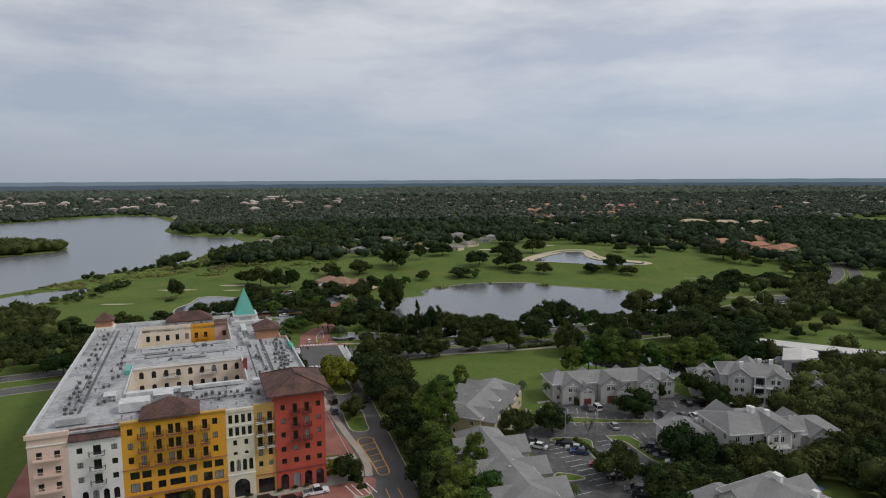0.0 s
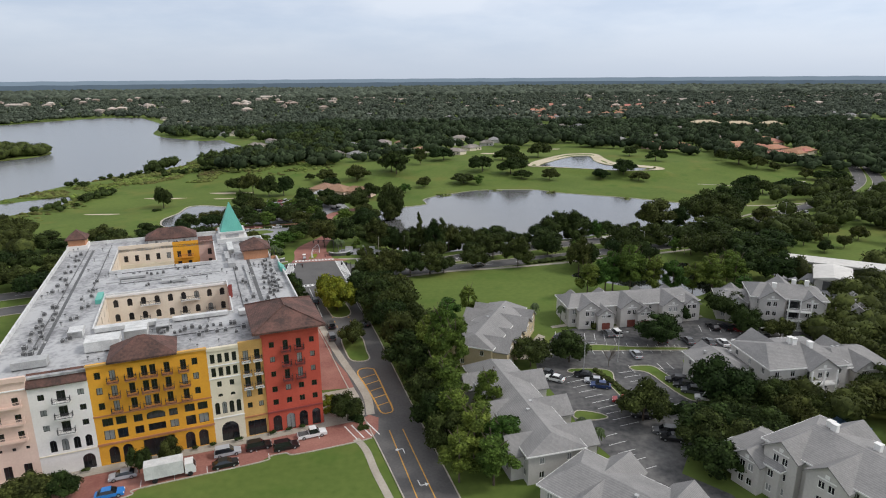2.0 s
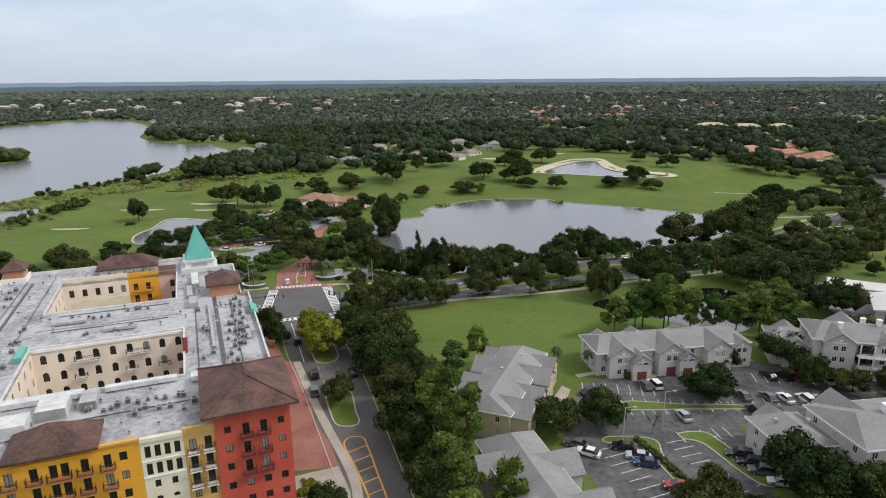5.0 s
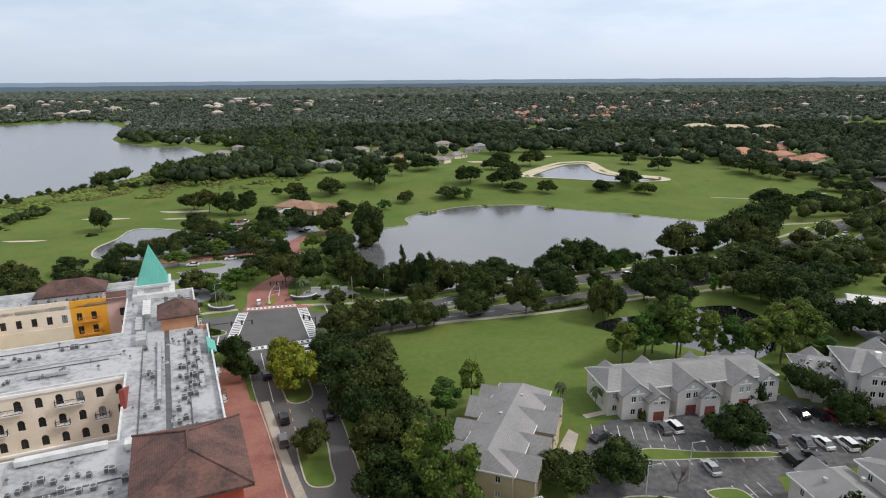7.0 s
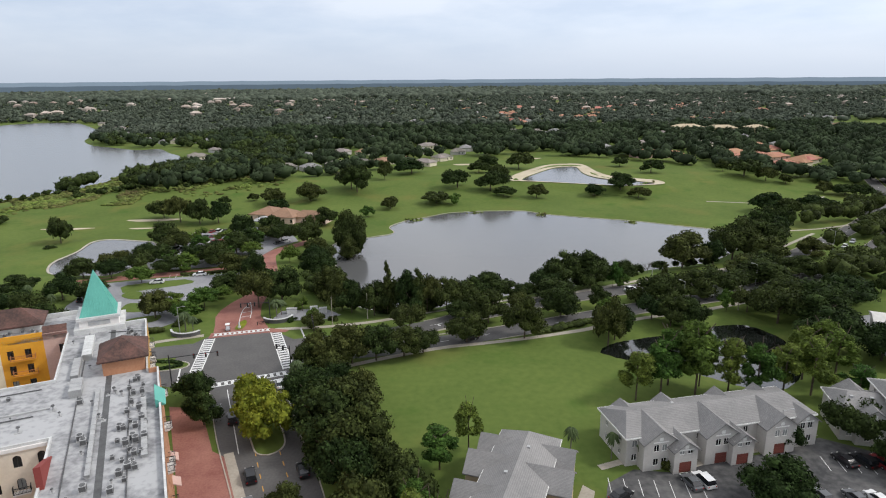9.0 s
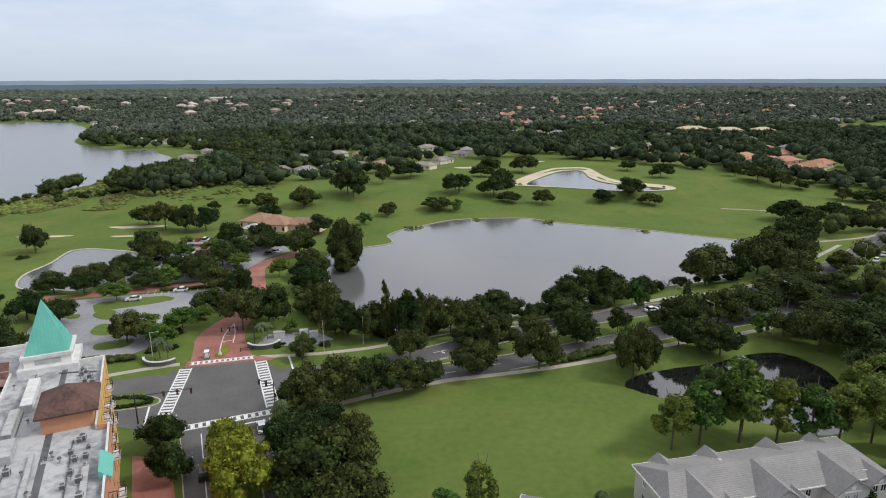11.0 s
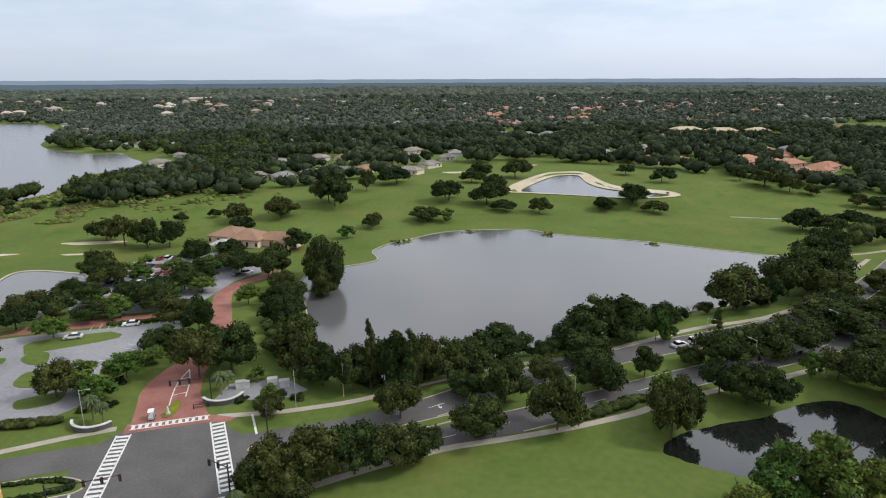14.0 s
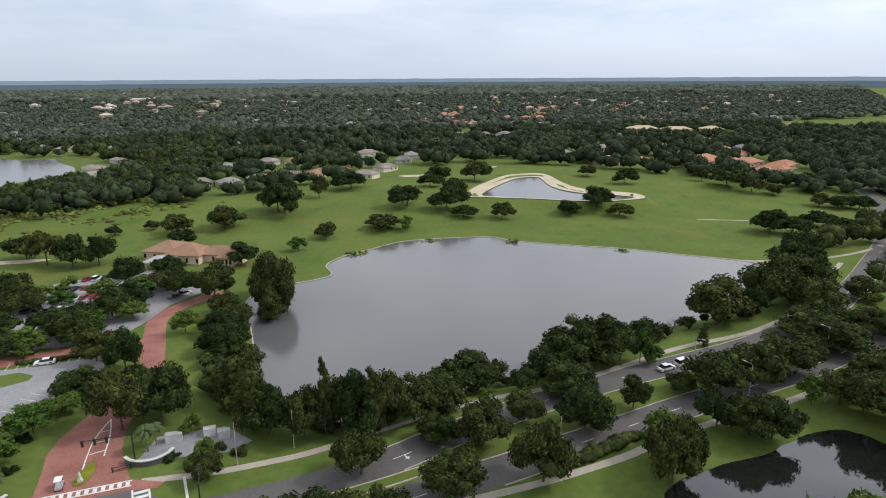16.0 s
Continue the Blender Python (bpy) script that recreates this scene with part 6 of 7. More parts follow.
def duct(x0, x1, y0, y1, z, mat="unit"):
    s = Shape().box(x0, x1, y0, y1, RZ + 0.25, RZ + z)
    for k in range(int(max(x1 - x0, y1 - y0) / 1.5)):
        if x1 - x0 > y1 - y0:
            s.box(x0 + k * 1.5, x0 + k * 1.5 + 0.12, y0 + 0.1, y1 - 0.1, RZ, RZ + 0.25).box(x0 + k * 1.5, x0 + k * 1.5 + 0.05, y0 - 0.04, y1 + 0.04, RZ + 0.2, RZ + z + 0.04)
        else:
            s.box(x0 + 0.1, x1 - 0.1, y0 + k * 1.5, y0 + k * 1.5 + 0.12, RZ, RZ + 0.25).box(x0 - 0.04, x1 + 0.04, y0 + k * 1.5, y0 + k * 1.5 + 0.05, RZ + 0.2, RZ + z + 0.04)
    ob = s.mesh("roof_duct", M[mat])
    o = new("roof_duct", ob)
    o.matrix_basis = HM
    tagged(o, "sheet metal duct on the hotel's flat roof", "duct")


duct(-42, -36, 7.5, 11.5, 2.2, "white_cap")
duct(-35.6, -31.5, 11.5, 16.5, 1.9, "white_cap")
duct(-30, -27.6, 13, 17.5, 1.5)
duct(-46, -43.4, 16, 19.5, 1.6, "white_cap")
duct(-41.5, -30, 17.6, 19.4, 1.1, "white_cap")
duct(-27, -16, 18.2, 19.4, 1.0, "white_cap")
duct(-53, -47.5, 4.0, 6.5, 1.6)
duct(-13.6, -11.8, 55, 60, 1.3)
duct(-12.8, -11.2, 70, 80, 1.2, "white_cap")
duct(-14, -12.8, 62, 70, 0.9)
duct(-9.8, -9.2, 30, 56, 0.55)
duct(-3.2, -2.4, 32, 50, 0.5)
duct(-13.8, -11.6, 16.6, 18.6, 1.2, "white_cap")
duct(-30, -24, 47, 49, 0.8)
duct(-40, -34, 54.5, 56.5, 0.8)


def roof_pipe():
    holder = thing("roof_vent", pose(0, 0, -300), "small vent pipe with a cap on the flat roof", "vent")
    part("pipe", Shape().tube(0, 0, 0, 0.5, 0.1, 0.1, 8), M["unit"], holder)
    part("cap", Shape().tube(0, 0, 0.5, 0.62, 0.2, 0.14, 8), M["unit_dark"], holder)
    part("flashing", Shape().box(-0.3, 0.3, -0.3, 0.3, 0, 0.05), M["unit"], holder)
    return holder


pipe = roof_pipe()
for k in range(110):
    x, y = rr.uniform(-56, -3), rr.uniform(2, 96)
    if (x > -16 and y > 84) or any(x0 - 1 < x < x1 + 1 and y0 - 1 < y < y1 + 1 for x0, x1, y0, y1 in COURTS) or (x > -13 and y < 16) or (-38 < x < -26 and y < 8):
        continue
    copy_thing(pipe, HM @ pose(x, y, RZ) @ Matrix.Scale(rr.uniform(0.8, 1.6), 4))
for o in (*pipe.children_recursive, pipe):
    bpy.data.objects.remove(o)
for x0, y0, x1, y1 in ((-4.9, 18, -4.9, 58), (-12.4, 20, -12.4, 84), (-51.5, 10, -51.5, 92), (-45.5, 46, -45.5, 90), (-40, 51, -18, 51), (-40, 60.5, -18, 60.5), (-38, 10, -14, 10.4), (-3, 72, -9.5, 72), (-3, 81, -9, 83)):
    o = new("roof_conduit", Shape().limb((x0, y0, RZ + 0.15), (x1, y1, RZ + 0.15), 0.09, 0.09, 6).mesh("roof_conduit", M["unit_dark"]))
    o.matrix_basis = HM
    tagged(o, "grey conduit pipe lying on the flat roof", "pipe")
# clipped planters before the shop fronts
for x, w in ((-16.9, 1.6), (-21.6, 1.4), (-10.4, 1.6), (-7.2, 1.2), (-4.4, 1.2), (-25, 1.2), (-43.5, 1.6), (-48, 1.8)):
    t = thing("planter_hedge", HM @ pose(x, -0.95, 0.08), "low clipped box hedge in a planter", "hedge")
    part("planter", Shape().box(-w / 2, w / 2, -0.4, 0.4, 0, 0.25), M["concrete"], t)
    cc = np.stack([rng.uniform(-w / 2 + 0.2, w / 2 - 0.2, 10), rng.uniform(-0.2, 0.2, 10), np.full(10, 0.5)], 1)
    part("foliage", crown_mesh("foliage", cc, np.full(10, 0.36), 260, 0.09, M["leaf"], 0.8), None, t)


# ---- apartment estate: car parks ----
lot = Shape()
patch(lot, [(27, 140.5), (28.5, 151), (33, 157), (36, 164), (42, 167.5), (50, 165.5), (56.5, 168.5), (70, 170), (82, 174), (92, 166), (112, 162.5), (130, 156), (128, 148), (112, 152), (96, 150.5), (82, 148), (70, 146), (64.5, 146), (60.5, 127),
            (56, 118), (51, 108), (46, 100), (37, 100), (33, 110), (30.6, 121), (28.6, 132)], 0.05)
patch(lot, [(46, 100), (37, 100), (40, 90), (47, 80), (56, 84), (52, 94)], 0.052)
setting("car_park", lot, M["lot"], "asphalt car park of the apartment estate", "car park")
bay = Shape()


def bays(a, b, n, depth):
    a, b = Vector(a), Vector(b)
    t = (b - a).normalized()
    nrm = Vector((t.y, -t.x)) * depth
    for k in range(n + 1):
        p = a + (b - a) * k / n
        bay.add([(*(p - t * 0.06), 0.078), (*(p + t * 0.06), 0.078), (*(p + t * 0.06 + nrm), 0.078), (*(p - t * 0.06 + nrm), 0.078)], [(0, 1, 2, 3)])


bays((36.5, 165.5), (52, 162.5), 6, 4.6)
bays((43, 157.5), (67, 155.2), 9, 4.4)
bays((43.5, 150.2), (66, 150.8), 9, -4.4)
bays((78, 168), (98, 163.5), 8, 4.6)
bays((72, 158), (98, 153.5), 10, 4.4)
bays((36.6, 139.0), (44, 117.5), 9, 4.6)
bays((46.5, 139.5), (51.5, 121), 8, -4.4)
bays((57.6, 141.5), (61.5, 127), 6, 4.4)
bays((50, 143.4), (60, 144.6), 4, 3.8)
bays((34.5, 112), (38.5, 101), 4, -4)
bays(fp(-2, -3.9), fp(-56, -3.9), 9, -2.2)
bays(fp(-12, -9.5), fp(-34, -9.5), 4, 2.0)
for _u in (5.0, 6.6, 8.2, 3.6):
    strip(bay, np.linspace(fp(_u, -3.6), fp(_u + 1.2, -9.2), 4), -0.13, 0.13, 0.085)
setting("bay_lines", bay, M["paint_w"], "white parking bay lines", "road marking")
verge = Shape()
vk = Shape()
for loop in ([(42.5, 154.2), (45, 156), (56, 154), (67, 153.3), (68.5, 151.6), (56, 152), (44, 152.2)], [(34.5, 140.5), (36, 142.2), (43, 141.6), (45, 139.6), (44.4, 135), (46, 127), (47.5, 120), (46.2, 119.6), (44, 126), (42.4, 134), (41, 139), (37, 139.8)],
             [(50.4, 142.8), (55.5, 142.9), (57.4, 139), (60.6, 128.5), (60.5, 125.6), (58.2, 126), (56, 131), (53.6, 139), (50.6, 140.8)], [(26, 151), (30, 153), (32.5, 151), (30, 148.4), (27, 148)], [(38, 119.2), (37, 121), (32.6, 122.4), (31.2, 119.8), (33.8, 118.4)]):
    c = smooth_loop(loop, 4)
    patch(verge, [tuple(p) for p in c], 0.14)
    kerb_line(vk, c, 0, 0.25, 0.2, True)
setting("verge", verge, M["grass"], "green grass strips between the parking rows", "grass")
setting("verge_kerb", vk, M["kerb"], "concrete kerbs round the grass strips", "kerb")
club = Shape()
patch(club, [(-99, 250), (-103, 268), (-102, 290), (-90, 293), (-70, 296), (-56, 299), (-54.5, 288), (-60, 278), (-67, 268), (-64, 250), (-70, 243), (-84, 243)], 0.05)
patch(club, [(-98, 322), (-97, 345), (-96, 372), (-84, 378), (-70, 384), (-60, 382), (-47, 366), (-42, 352), (-50, 340), (-54, 322), (-58, 310), (-80, 306), (-92, 308)], 0.1)
patch(club, [(-36.5, 247.5), (-34.5, 256), (-22, 257.5), (-16, 251), (-20, 248)], 0.05)
setting("club_car_park", club, M["oldlot"], "worn pale car parks by the club", "car park")
cg = Shape()
for loop in ([(-89.4, 275.9), (-88.8, 279.4), (-84.3, 279.3), (-81.9, 272.2), (-86, 272.6)], [(-84.4, 262.7), (-84.2, 267.8), (-80.5, 267.4), (-76.8, 260.4), (-81.9, 260)], [(-79.3, 253), (-76.4, 255.1), (-70.4, 256.3), (-70.3, 251.5), (-76.9, 249.4)], [(-97.3, 276.4), (-93.6, 277.1), (-92.8, 274), (-95.4, 273.6)]):
    patch(cg, [tuple(p) for p in smooth_loop(loop, 4)], 0.12)
setting("car_park_grass", cg, M["grass"], "small grass islands in the pale car park", "grass")
bay2 = Shape()
bay = bay2
bays((-80, 293.5), (-58, 297), 10, -4.6)
bays((-99, 262), (-101, 281), 8, 4.4)
bays((-70, 262), (-62, 281), 8, -4.2)
setting("club_bay_lines", bay2, M["paint_w"], "white parking bay lines", "road marking")
walk_s = Shape()
strip(walk_s, smooth_line([(36, 168.6), (44, 170.4), (52, 167.6), (60, 170.4), (70, 171.6), (82, 175.4)]), -0.8, 0.8, 0.08)
patch(walk_s, [(55, 169), (54, 171.5), (60, 173.5), (72, 175.6), (74, 172.6), (64, 170.2)], 0.07)
patch(walk_s, [(24, 148), (27.5, 157), (31.5, 164), (33, 162), (30, 155), (27.6, 148)], 0.07)
setting("estate_path", walk_s, M["concrete"], "pale concrete aprons before the apartments", "pavement")


# ---- apartment buildings ----
def apartment(x, y, deg, length, width, storeys, bays_front, bays_back, wall="apt", garages=(), pitch=3.0, label=""):
    """A block with a ridged shingle roof and gabled bays along both sides."""
    hold = thing("apartment_building", pose(x, y, 0, 0, 0, deg), label, "building", "apartment buildings")
    pitch *= 0.78
    H = storeys * 2.75 + 0.3
    hl, hw = length / 2, width / 2
    for side in (-1, 1):
        m = pose(-hl, -hw, 0) if side < 0 else pose(hl, hw, 0, 0, 0, 180)
        n = int(length / 3.2)
        ops = [((k + 0.5) * length / n - 0.55, (k + 0.5) * length / n + 0.55, 0.95 + 2.75 * st, 2.35 + 2.75 * st, "rect") for k in range(n) for st in range(storeys)]
        s = Shape()
        wall_panel(s, length, H, ops, 0.18, m)
        part("long_wall", s, M[wall], hold)
        windows(hold, ops, m, "trim", 0.14, "glass", int(x + side), 0.35)
        m2 = pose(-hl, hw, 0, 0, 0, -90) if side < 0 else pose(hl, -hw, 0, 0, 0, 90)
        n = max(2, int(width / 4))
        ops = [((k + 0.5) * width / n - 0.5, (k + 0.5) * width / n + 0.5, 0.95 + 2.75 * st, 2.3 + 2.75 * st, "rect") for k in range(n) for st in range(storeys)]
        s = Shape()
        wall_panel(s, width, H, ops, 0.18, m2)
        part("end_wall", s, M[wall], hold)
        windows(hold, ops, m2, "trim", 0.14, "glass", int(y + side), 0.35)
    part("roof", Shape().hip(-hl - 0.5, hl + 0.5, -hw - 0.5, hw + 0.5, H + 0.15, H + pitch, hw * 0.55, 0.25), M["shingle"], hold, "grey shingle roof")
    part("fascia", Shape().box(-hl - 0.54, hl + 0.54, -hw - 0.56, -hw - 0.5, H - 0.12, H + 0.16).box(-hl - 0.54, hl + 0.54, hw + 0.5, hw + 0.56, H - 0.12, H + 0.16).box(-hl - 0.56, -hl - 0.5, -hw - 0.5, hw + 0.5, H - 0.12, H + 0.16).box(hl + 0.5, hl + 0.56, -hw - 0.5, hw + 0.5, H - 0.12, H + 0.16), M["trim"], hold)
    for side, row in ((-1, bays_front), (1, bays_back)):
        for j, (bx, bw, out, gz) in enumerate(row):
            m = pose(bx, side * hw, 0) if side < 0 else pose(bx, hw, 0, 0, 0, 180)
            bh = H - 0.2 + gz
            # bay walls
            ops = [(bw * 0.5 - 1.35, bw * 0.5 - 0.25, 0.95 + 2.75 * st, 2.35 + 2.75 * st, "rect") for st in range(storeys)] + [(bw * 0.5 + 0.25, bw * 0.5 + 1.35, 0.95 + 2.75 * st, 2.35 + 2.75 * st, "rect") for st in range(storeys)]
            if side < 0 and j in garages:
                ops = [o for o in ops if o[2] > 2] + [(bw * 0.5 - 1.2, bw * 0.5 + 1.2, 0.05, 2.2, "door")]
            mm = m @ pose(-bw / 2, -out, 0)
            s = Shape()
            wall_panel(s, bw, bh, [(*o[:4], "rect") for o in ops], 0.18, mm)
            s.add([(0, 0, 0), (0, out, 0), (0, out, bh), (0, 0, bh)], [(0, 3, 2, 1)], mm)
            s.add([(bw, 0, 0), (bw, out, 0), (bw, out, bh), (bw, 0, bh)], [(0, 1, 2, 3)], mm)
            peak = bw * 0.37
            s.add([(0, 0, bh), (bw, 0, bh), (bw / 2, 0, bh + peak)], [(0, 1, 2)], mm)
            b = part("bay", s, M["apt_tan"] if (wall == "apt_tan" and j % 2) else M[wall], hold)
            windows(b, [o for o in ops if o[4] != "door"], mm, "trim", 0.14, "glass", j, 0.3)
            for o in ops:
                if o[4] == "door":
                    g = Shape().box(o[0], o[1], 0.1, 0.16, o[2], o[3], mm)
                    for q in range(3):
                        g.box(o[0] + 0.1, o[1] - 0.1, 0.07, 0.1, o[2] + 0.1 + q * 0.7, o[2] + 0.68 + q * 0.7, mm)
                    part("garage_door", g, M["garage"], b, "dark red garage door")
            # its gable roof runs back into the main roof
            back = hw * 0.98 + out
            t = 0.22
            a = [(-0.4, -0.45, bh - 0.1), (bw / 2, -0.45, bh + peak + 0.16), (bw + 0.4, -0.45, bh - 0.1)]
            v = a + [(px, back, pz) for px, _, pz in a] + [(px, py, pz - t) for px, py, pz in a] + [(px, back, pz - t) for px, _, pz in a]
            part("gable_roof", Shape().add(v, [(0, 1, 4, 3), (1, 2, 5, 4), (0, 6, 7, 1), (1, 7, 8, 2), (6, 9, 10, 7), (7, 10, 11, 8), (0, 3, 9, 6), (2, 8, 11, 5)], mm), M["shingle"], b, "grey shingle gable roof")
            part("gable_trim", Shape().box(bw * 0.5 - 1.5, bw * 0.5 + 1.5, -0.06, 0, bh - 0.1, bh + 0.12, mm).box(bw * 0.5 - 0.35, bw * 0.5 + 0.35, -0.05, 0, bh + 0.3, bh + 0.9, mm), M["trim"], b)
    rr = random.Random(int(x))
    for k in range(2 if storeys < 3 else 3):
        cx, cy = rr.uniform(-hl * 0.6, hl * 0.6), rr.uniform(-0.4, 0.4) * hw
        zt = H + pitch * (1 - abs(cy) / hw)
        if storeys > 2:
            ch = part("chimney", Shape().box(cx - 0.5, cx + 0.5, cy - 0.45, cy + 0.45, zt - 0.6, zt + 1.3).box(cx - 0.58, cx + 0.58, cy - 0.53, cy + 0.53, zt + 1.3, zt + 1.45), M["trim"], hold)
        else:
            part("roof_vent", Shape().box(cx - 0.3, cx + 0.3, cy - 0.3, cy + 0.3, zt - 0.3, zt + 0.28), M["unit"], hold)
    return hold, H


grey = "pale grey stucco apartment block with a grey shingle roof"
apartment(59.5, 176.2, 7, 39, 10.6, 2, [(-14, 6.5, 2.2, 0), (-10, 4.6, 4.0, -1.0), (-2, 6.5, 2.8, 0.2), (1.6, 4.4, 4.0, -1.0), (10.5, 6.4, 2.6, 0.1), (17, 5, 1.4, -0.4)], [(-15, 5.4, 0.7, -0.6), (-6, 5.6, 0.8, -0.5), (6, 5.6, 0.8, -0.5), (15, 5.4, 0.7, -0.6)], "apt", (1, 2, 3, 4), 3.0, "pale grey two-storey apartment block with red garage doors")
apartment(17.6, 157.2, 66, 30, 10.0, 2, [(-11, 6.2, 3.6, -0.4), (-3.5, 5.4, 3.9, -0.8), (4, 6.2, 3.8, -0.3), (11, 5.6, 3.2, -0.6)], [(-11, 6.4, 3.6, -0.4), (-3, 6, 3.4, -0.7), (5, 6.4, 3.4, -0.3), (11.5, 5.5, 3.0, -0.6)], "apt_tan", (), 3.1, "tan two-storey apartment block with grey roofs")
apartment(18.6, 116.4, 104, 36, 10.4, 2, [(-13, 7, 3.6, -0.6), (-2, 6.5, 4.2, -0.9), (9, 7, 3.8, -0.6)], [(-13, 6, 2.4, -0.6), (-1, 6.4, 2.6, -0.6), (12, 6, 2.4, -0.6)], "apt", (), 3.1, "pale two-storey apartment block seen over its grey roof")
apartment(31.5, 85.5, 133, 24, 13, 2, [(-6, 6, 2, 0), (5, 6, 2, 0)], [(-7, 6, 2, 0), (4, 6, 2, 0)], "apt", (), 3.1, grey)
apartment(103.5, 171.5, -17, 19, 12.5, 3, [(-4.5, 6.5, 1.6, 0.2), (5.6, 5.5, 1.0, -0.2)], [(0, 7, 1.5, 0)], "apt", (), 3.2, "pale grey three-storey apartment block with white windows")
apartment(91.6, 176.4, -17, 10, 10, 2, [(0, 5.4, 1.5, 0)], [(0, 5.4, 1.5, 0)], "apt", (), 3.0, grey)
apartment(120.6, 166.3, -17, 14, 11, 2, [(-1, 6.5, 1.6, 0)], [(2, 6, 1.5, 0)], "apt", (), 3.0, grey)
apartment(81.5, 131.0, 6, 18, 14.5, 3, [(2.5, 6.6, 1.4, 0.2)], [(-3, 7, 1.5, 0)], "apt", (), 3.4, "pale grey three-storey apartment block with stacked balconies")
apartment(67.0, 133.6, 6, 10, 10.5, 2, [(0, 5, 1.2, 0)], [(0, 5.5, 1.4, 0)], "apt", (), 3.0, grey)
apartment(97.5, 134.6, 6, 13, 11, 2, [(0, 6, 1.5, 0)], [(0, 6, 1.5, 0)], "apt", (), 3.0, grey)
apartment(70.5, 89.5, 115, 24, 15, 3, [(-6, 6, 1.6, 0), (6, 6, 1.6, 0)], [(0, 6.6, 1.8, 0), (8, 6, 1.5, 0)], "apt", (), 3.4, grey)
apartment(60.5, 98.3, 115, 10, 9, 2, [(0, 5, 1.2, 0)], [(0, 5, 1.6, 0)], "apt", (), 2.8, grey)
# stacked balconies on the three-storey fronts
for bx, by, deg in ((84.0, 121.9, 6), (103.5, 163.3, -17)):
    b = thing("porch_stack", pose(bx, by, 0, 0, 0, deg), "white screened porches stacked on the apartment front", "porch")
    for st in range(3):
        z = 2.75 * st
        part("porch_floor", Shape().box(-3, 3, -0.9, 0.9, z + 0.0, z + 0.2), M["trim"], b)
        r = Shape().box(-3, 3, -0.9, -0.82, z + 1.1, z + 1.18)
        for k in range(25):
            r.box(-3 + k * 0.245, -2.96 + k * 0.245, -0.88, -0.84, z + 0.2, z + 1.1)
        part("porch_rail", r, M["trim"], b)
        part("porch_opening", Shape().box(-2.8, -0.15, 0.82, 0.9, z + 0.25, z + 2.6).box(0.15, 2.8, 0.82, 0.9, z + 0.25, z + 2.6), M["glass"], b)
    for px in (-3, -0.12, 2.75):
        part("porch_post", Shape().box(px, px + 0.25, -0.9, -0.65, 0, 8.9), M["trim"], b)
pool = Shape()
patch(pool, [(74, 111), (79, 116.5), (88, 118.5), (90, 113), (82, 108)], 0.06)
setting("pool_court", pool, M["bluepool"], "blue painted pool deck", "court")

# commercial shed by the pond
shed = thing("shed_building", pose(131, 223, 0, 0, 0, -31), "long low shed with a pale weathered metal roof", "building")
for x0, x1, y0, y1, h in ((0, 62, -4, 5, 4.2), (11, 23, -23, -5, 3.8), (29, 56, -20, -8, 3.8)):
    part("shed_wall", Shape().box(x0 + 0.6, x1 - 0.6, y0 + 0.6, y1 - 0.6, -0.2, h), M["apt"], shed)
    part("shed_roof", Shape().hip(x0, x1, y0, y1, h + 0.1, h + 1.0, 0.01, 0.3), M["roof_white"], shed)
    for k in range(int((x1 - x0) / 9)):
        part("shed_door", Shape().box(x0 + 3 + 9 * k, x0 + 6.4 + 9 * k, y0 + 0.54, y0 + 0.6, 0, 3), M["unit_dark"], shed)
sl = Shape()
patch(sl, [(122, 194), (126, 232), (150, 236), (190, 214), (180, 180), (140, 180)], 0.04)
setting("shed_yard", sl, M["oldlot"], "pale concrete yard round the sheds", "yard")

# clubhouse
chz = ground_z(-52, 397)
ch = thing("clubhouse", pose(-52, 396, chz, 0, 0, -20), "low clubhouse with brown tiled hip roofs", "building")
for x0, x1, y0, y1, h, t in ((-22, -6, -4, 12, 3.4, 3.2), (-10, 6, -8, 6, 3.6, 3.6), (2, 22, -4, 6, 3.2, 2.8), (12, 20, -8, 2, 3.2, 2.2)):
    part("club_wall", Shape().box(x0 + 0.8, x1 - 0.8, y0 + 0.8, y1 - 0.8, -0.3, h), M["pink"], ch)
    part("club_roof", Shape().hip(x0, x1, y0, y1, h, h + t, None, 0.3), M["club_tile"], ch, "brown tiled hip roof")
    for k in range(4):
        wx = x0 + 1.6 + (x1 - x0 - 3.2) * k / 3
        part("club_window", Shape().box(wx - 0.5, wx + 0.5, y0 + 0.74, y0 + 0.8, 0.6, 2.4), M["glass"], ch)
part("porch_roof", Shape().hip(-12, -2, -18, -9, 3.4, 5.2, None, 0.3), M["unit"], ch, "grey metal porch roof")
for px in (-11, -3):
    for py in (-17, -10):
        part("porch_post", Shape().box(px - 0.3, px + 0.3, py - 0.3, py + 0.3, -0.3, 3.4), M["cream"], ch)


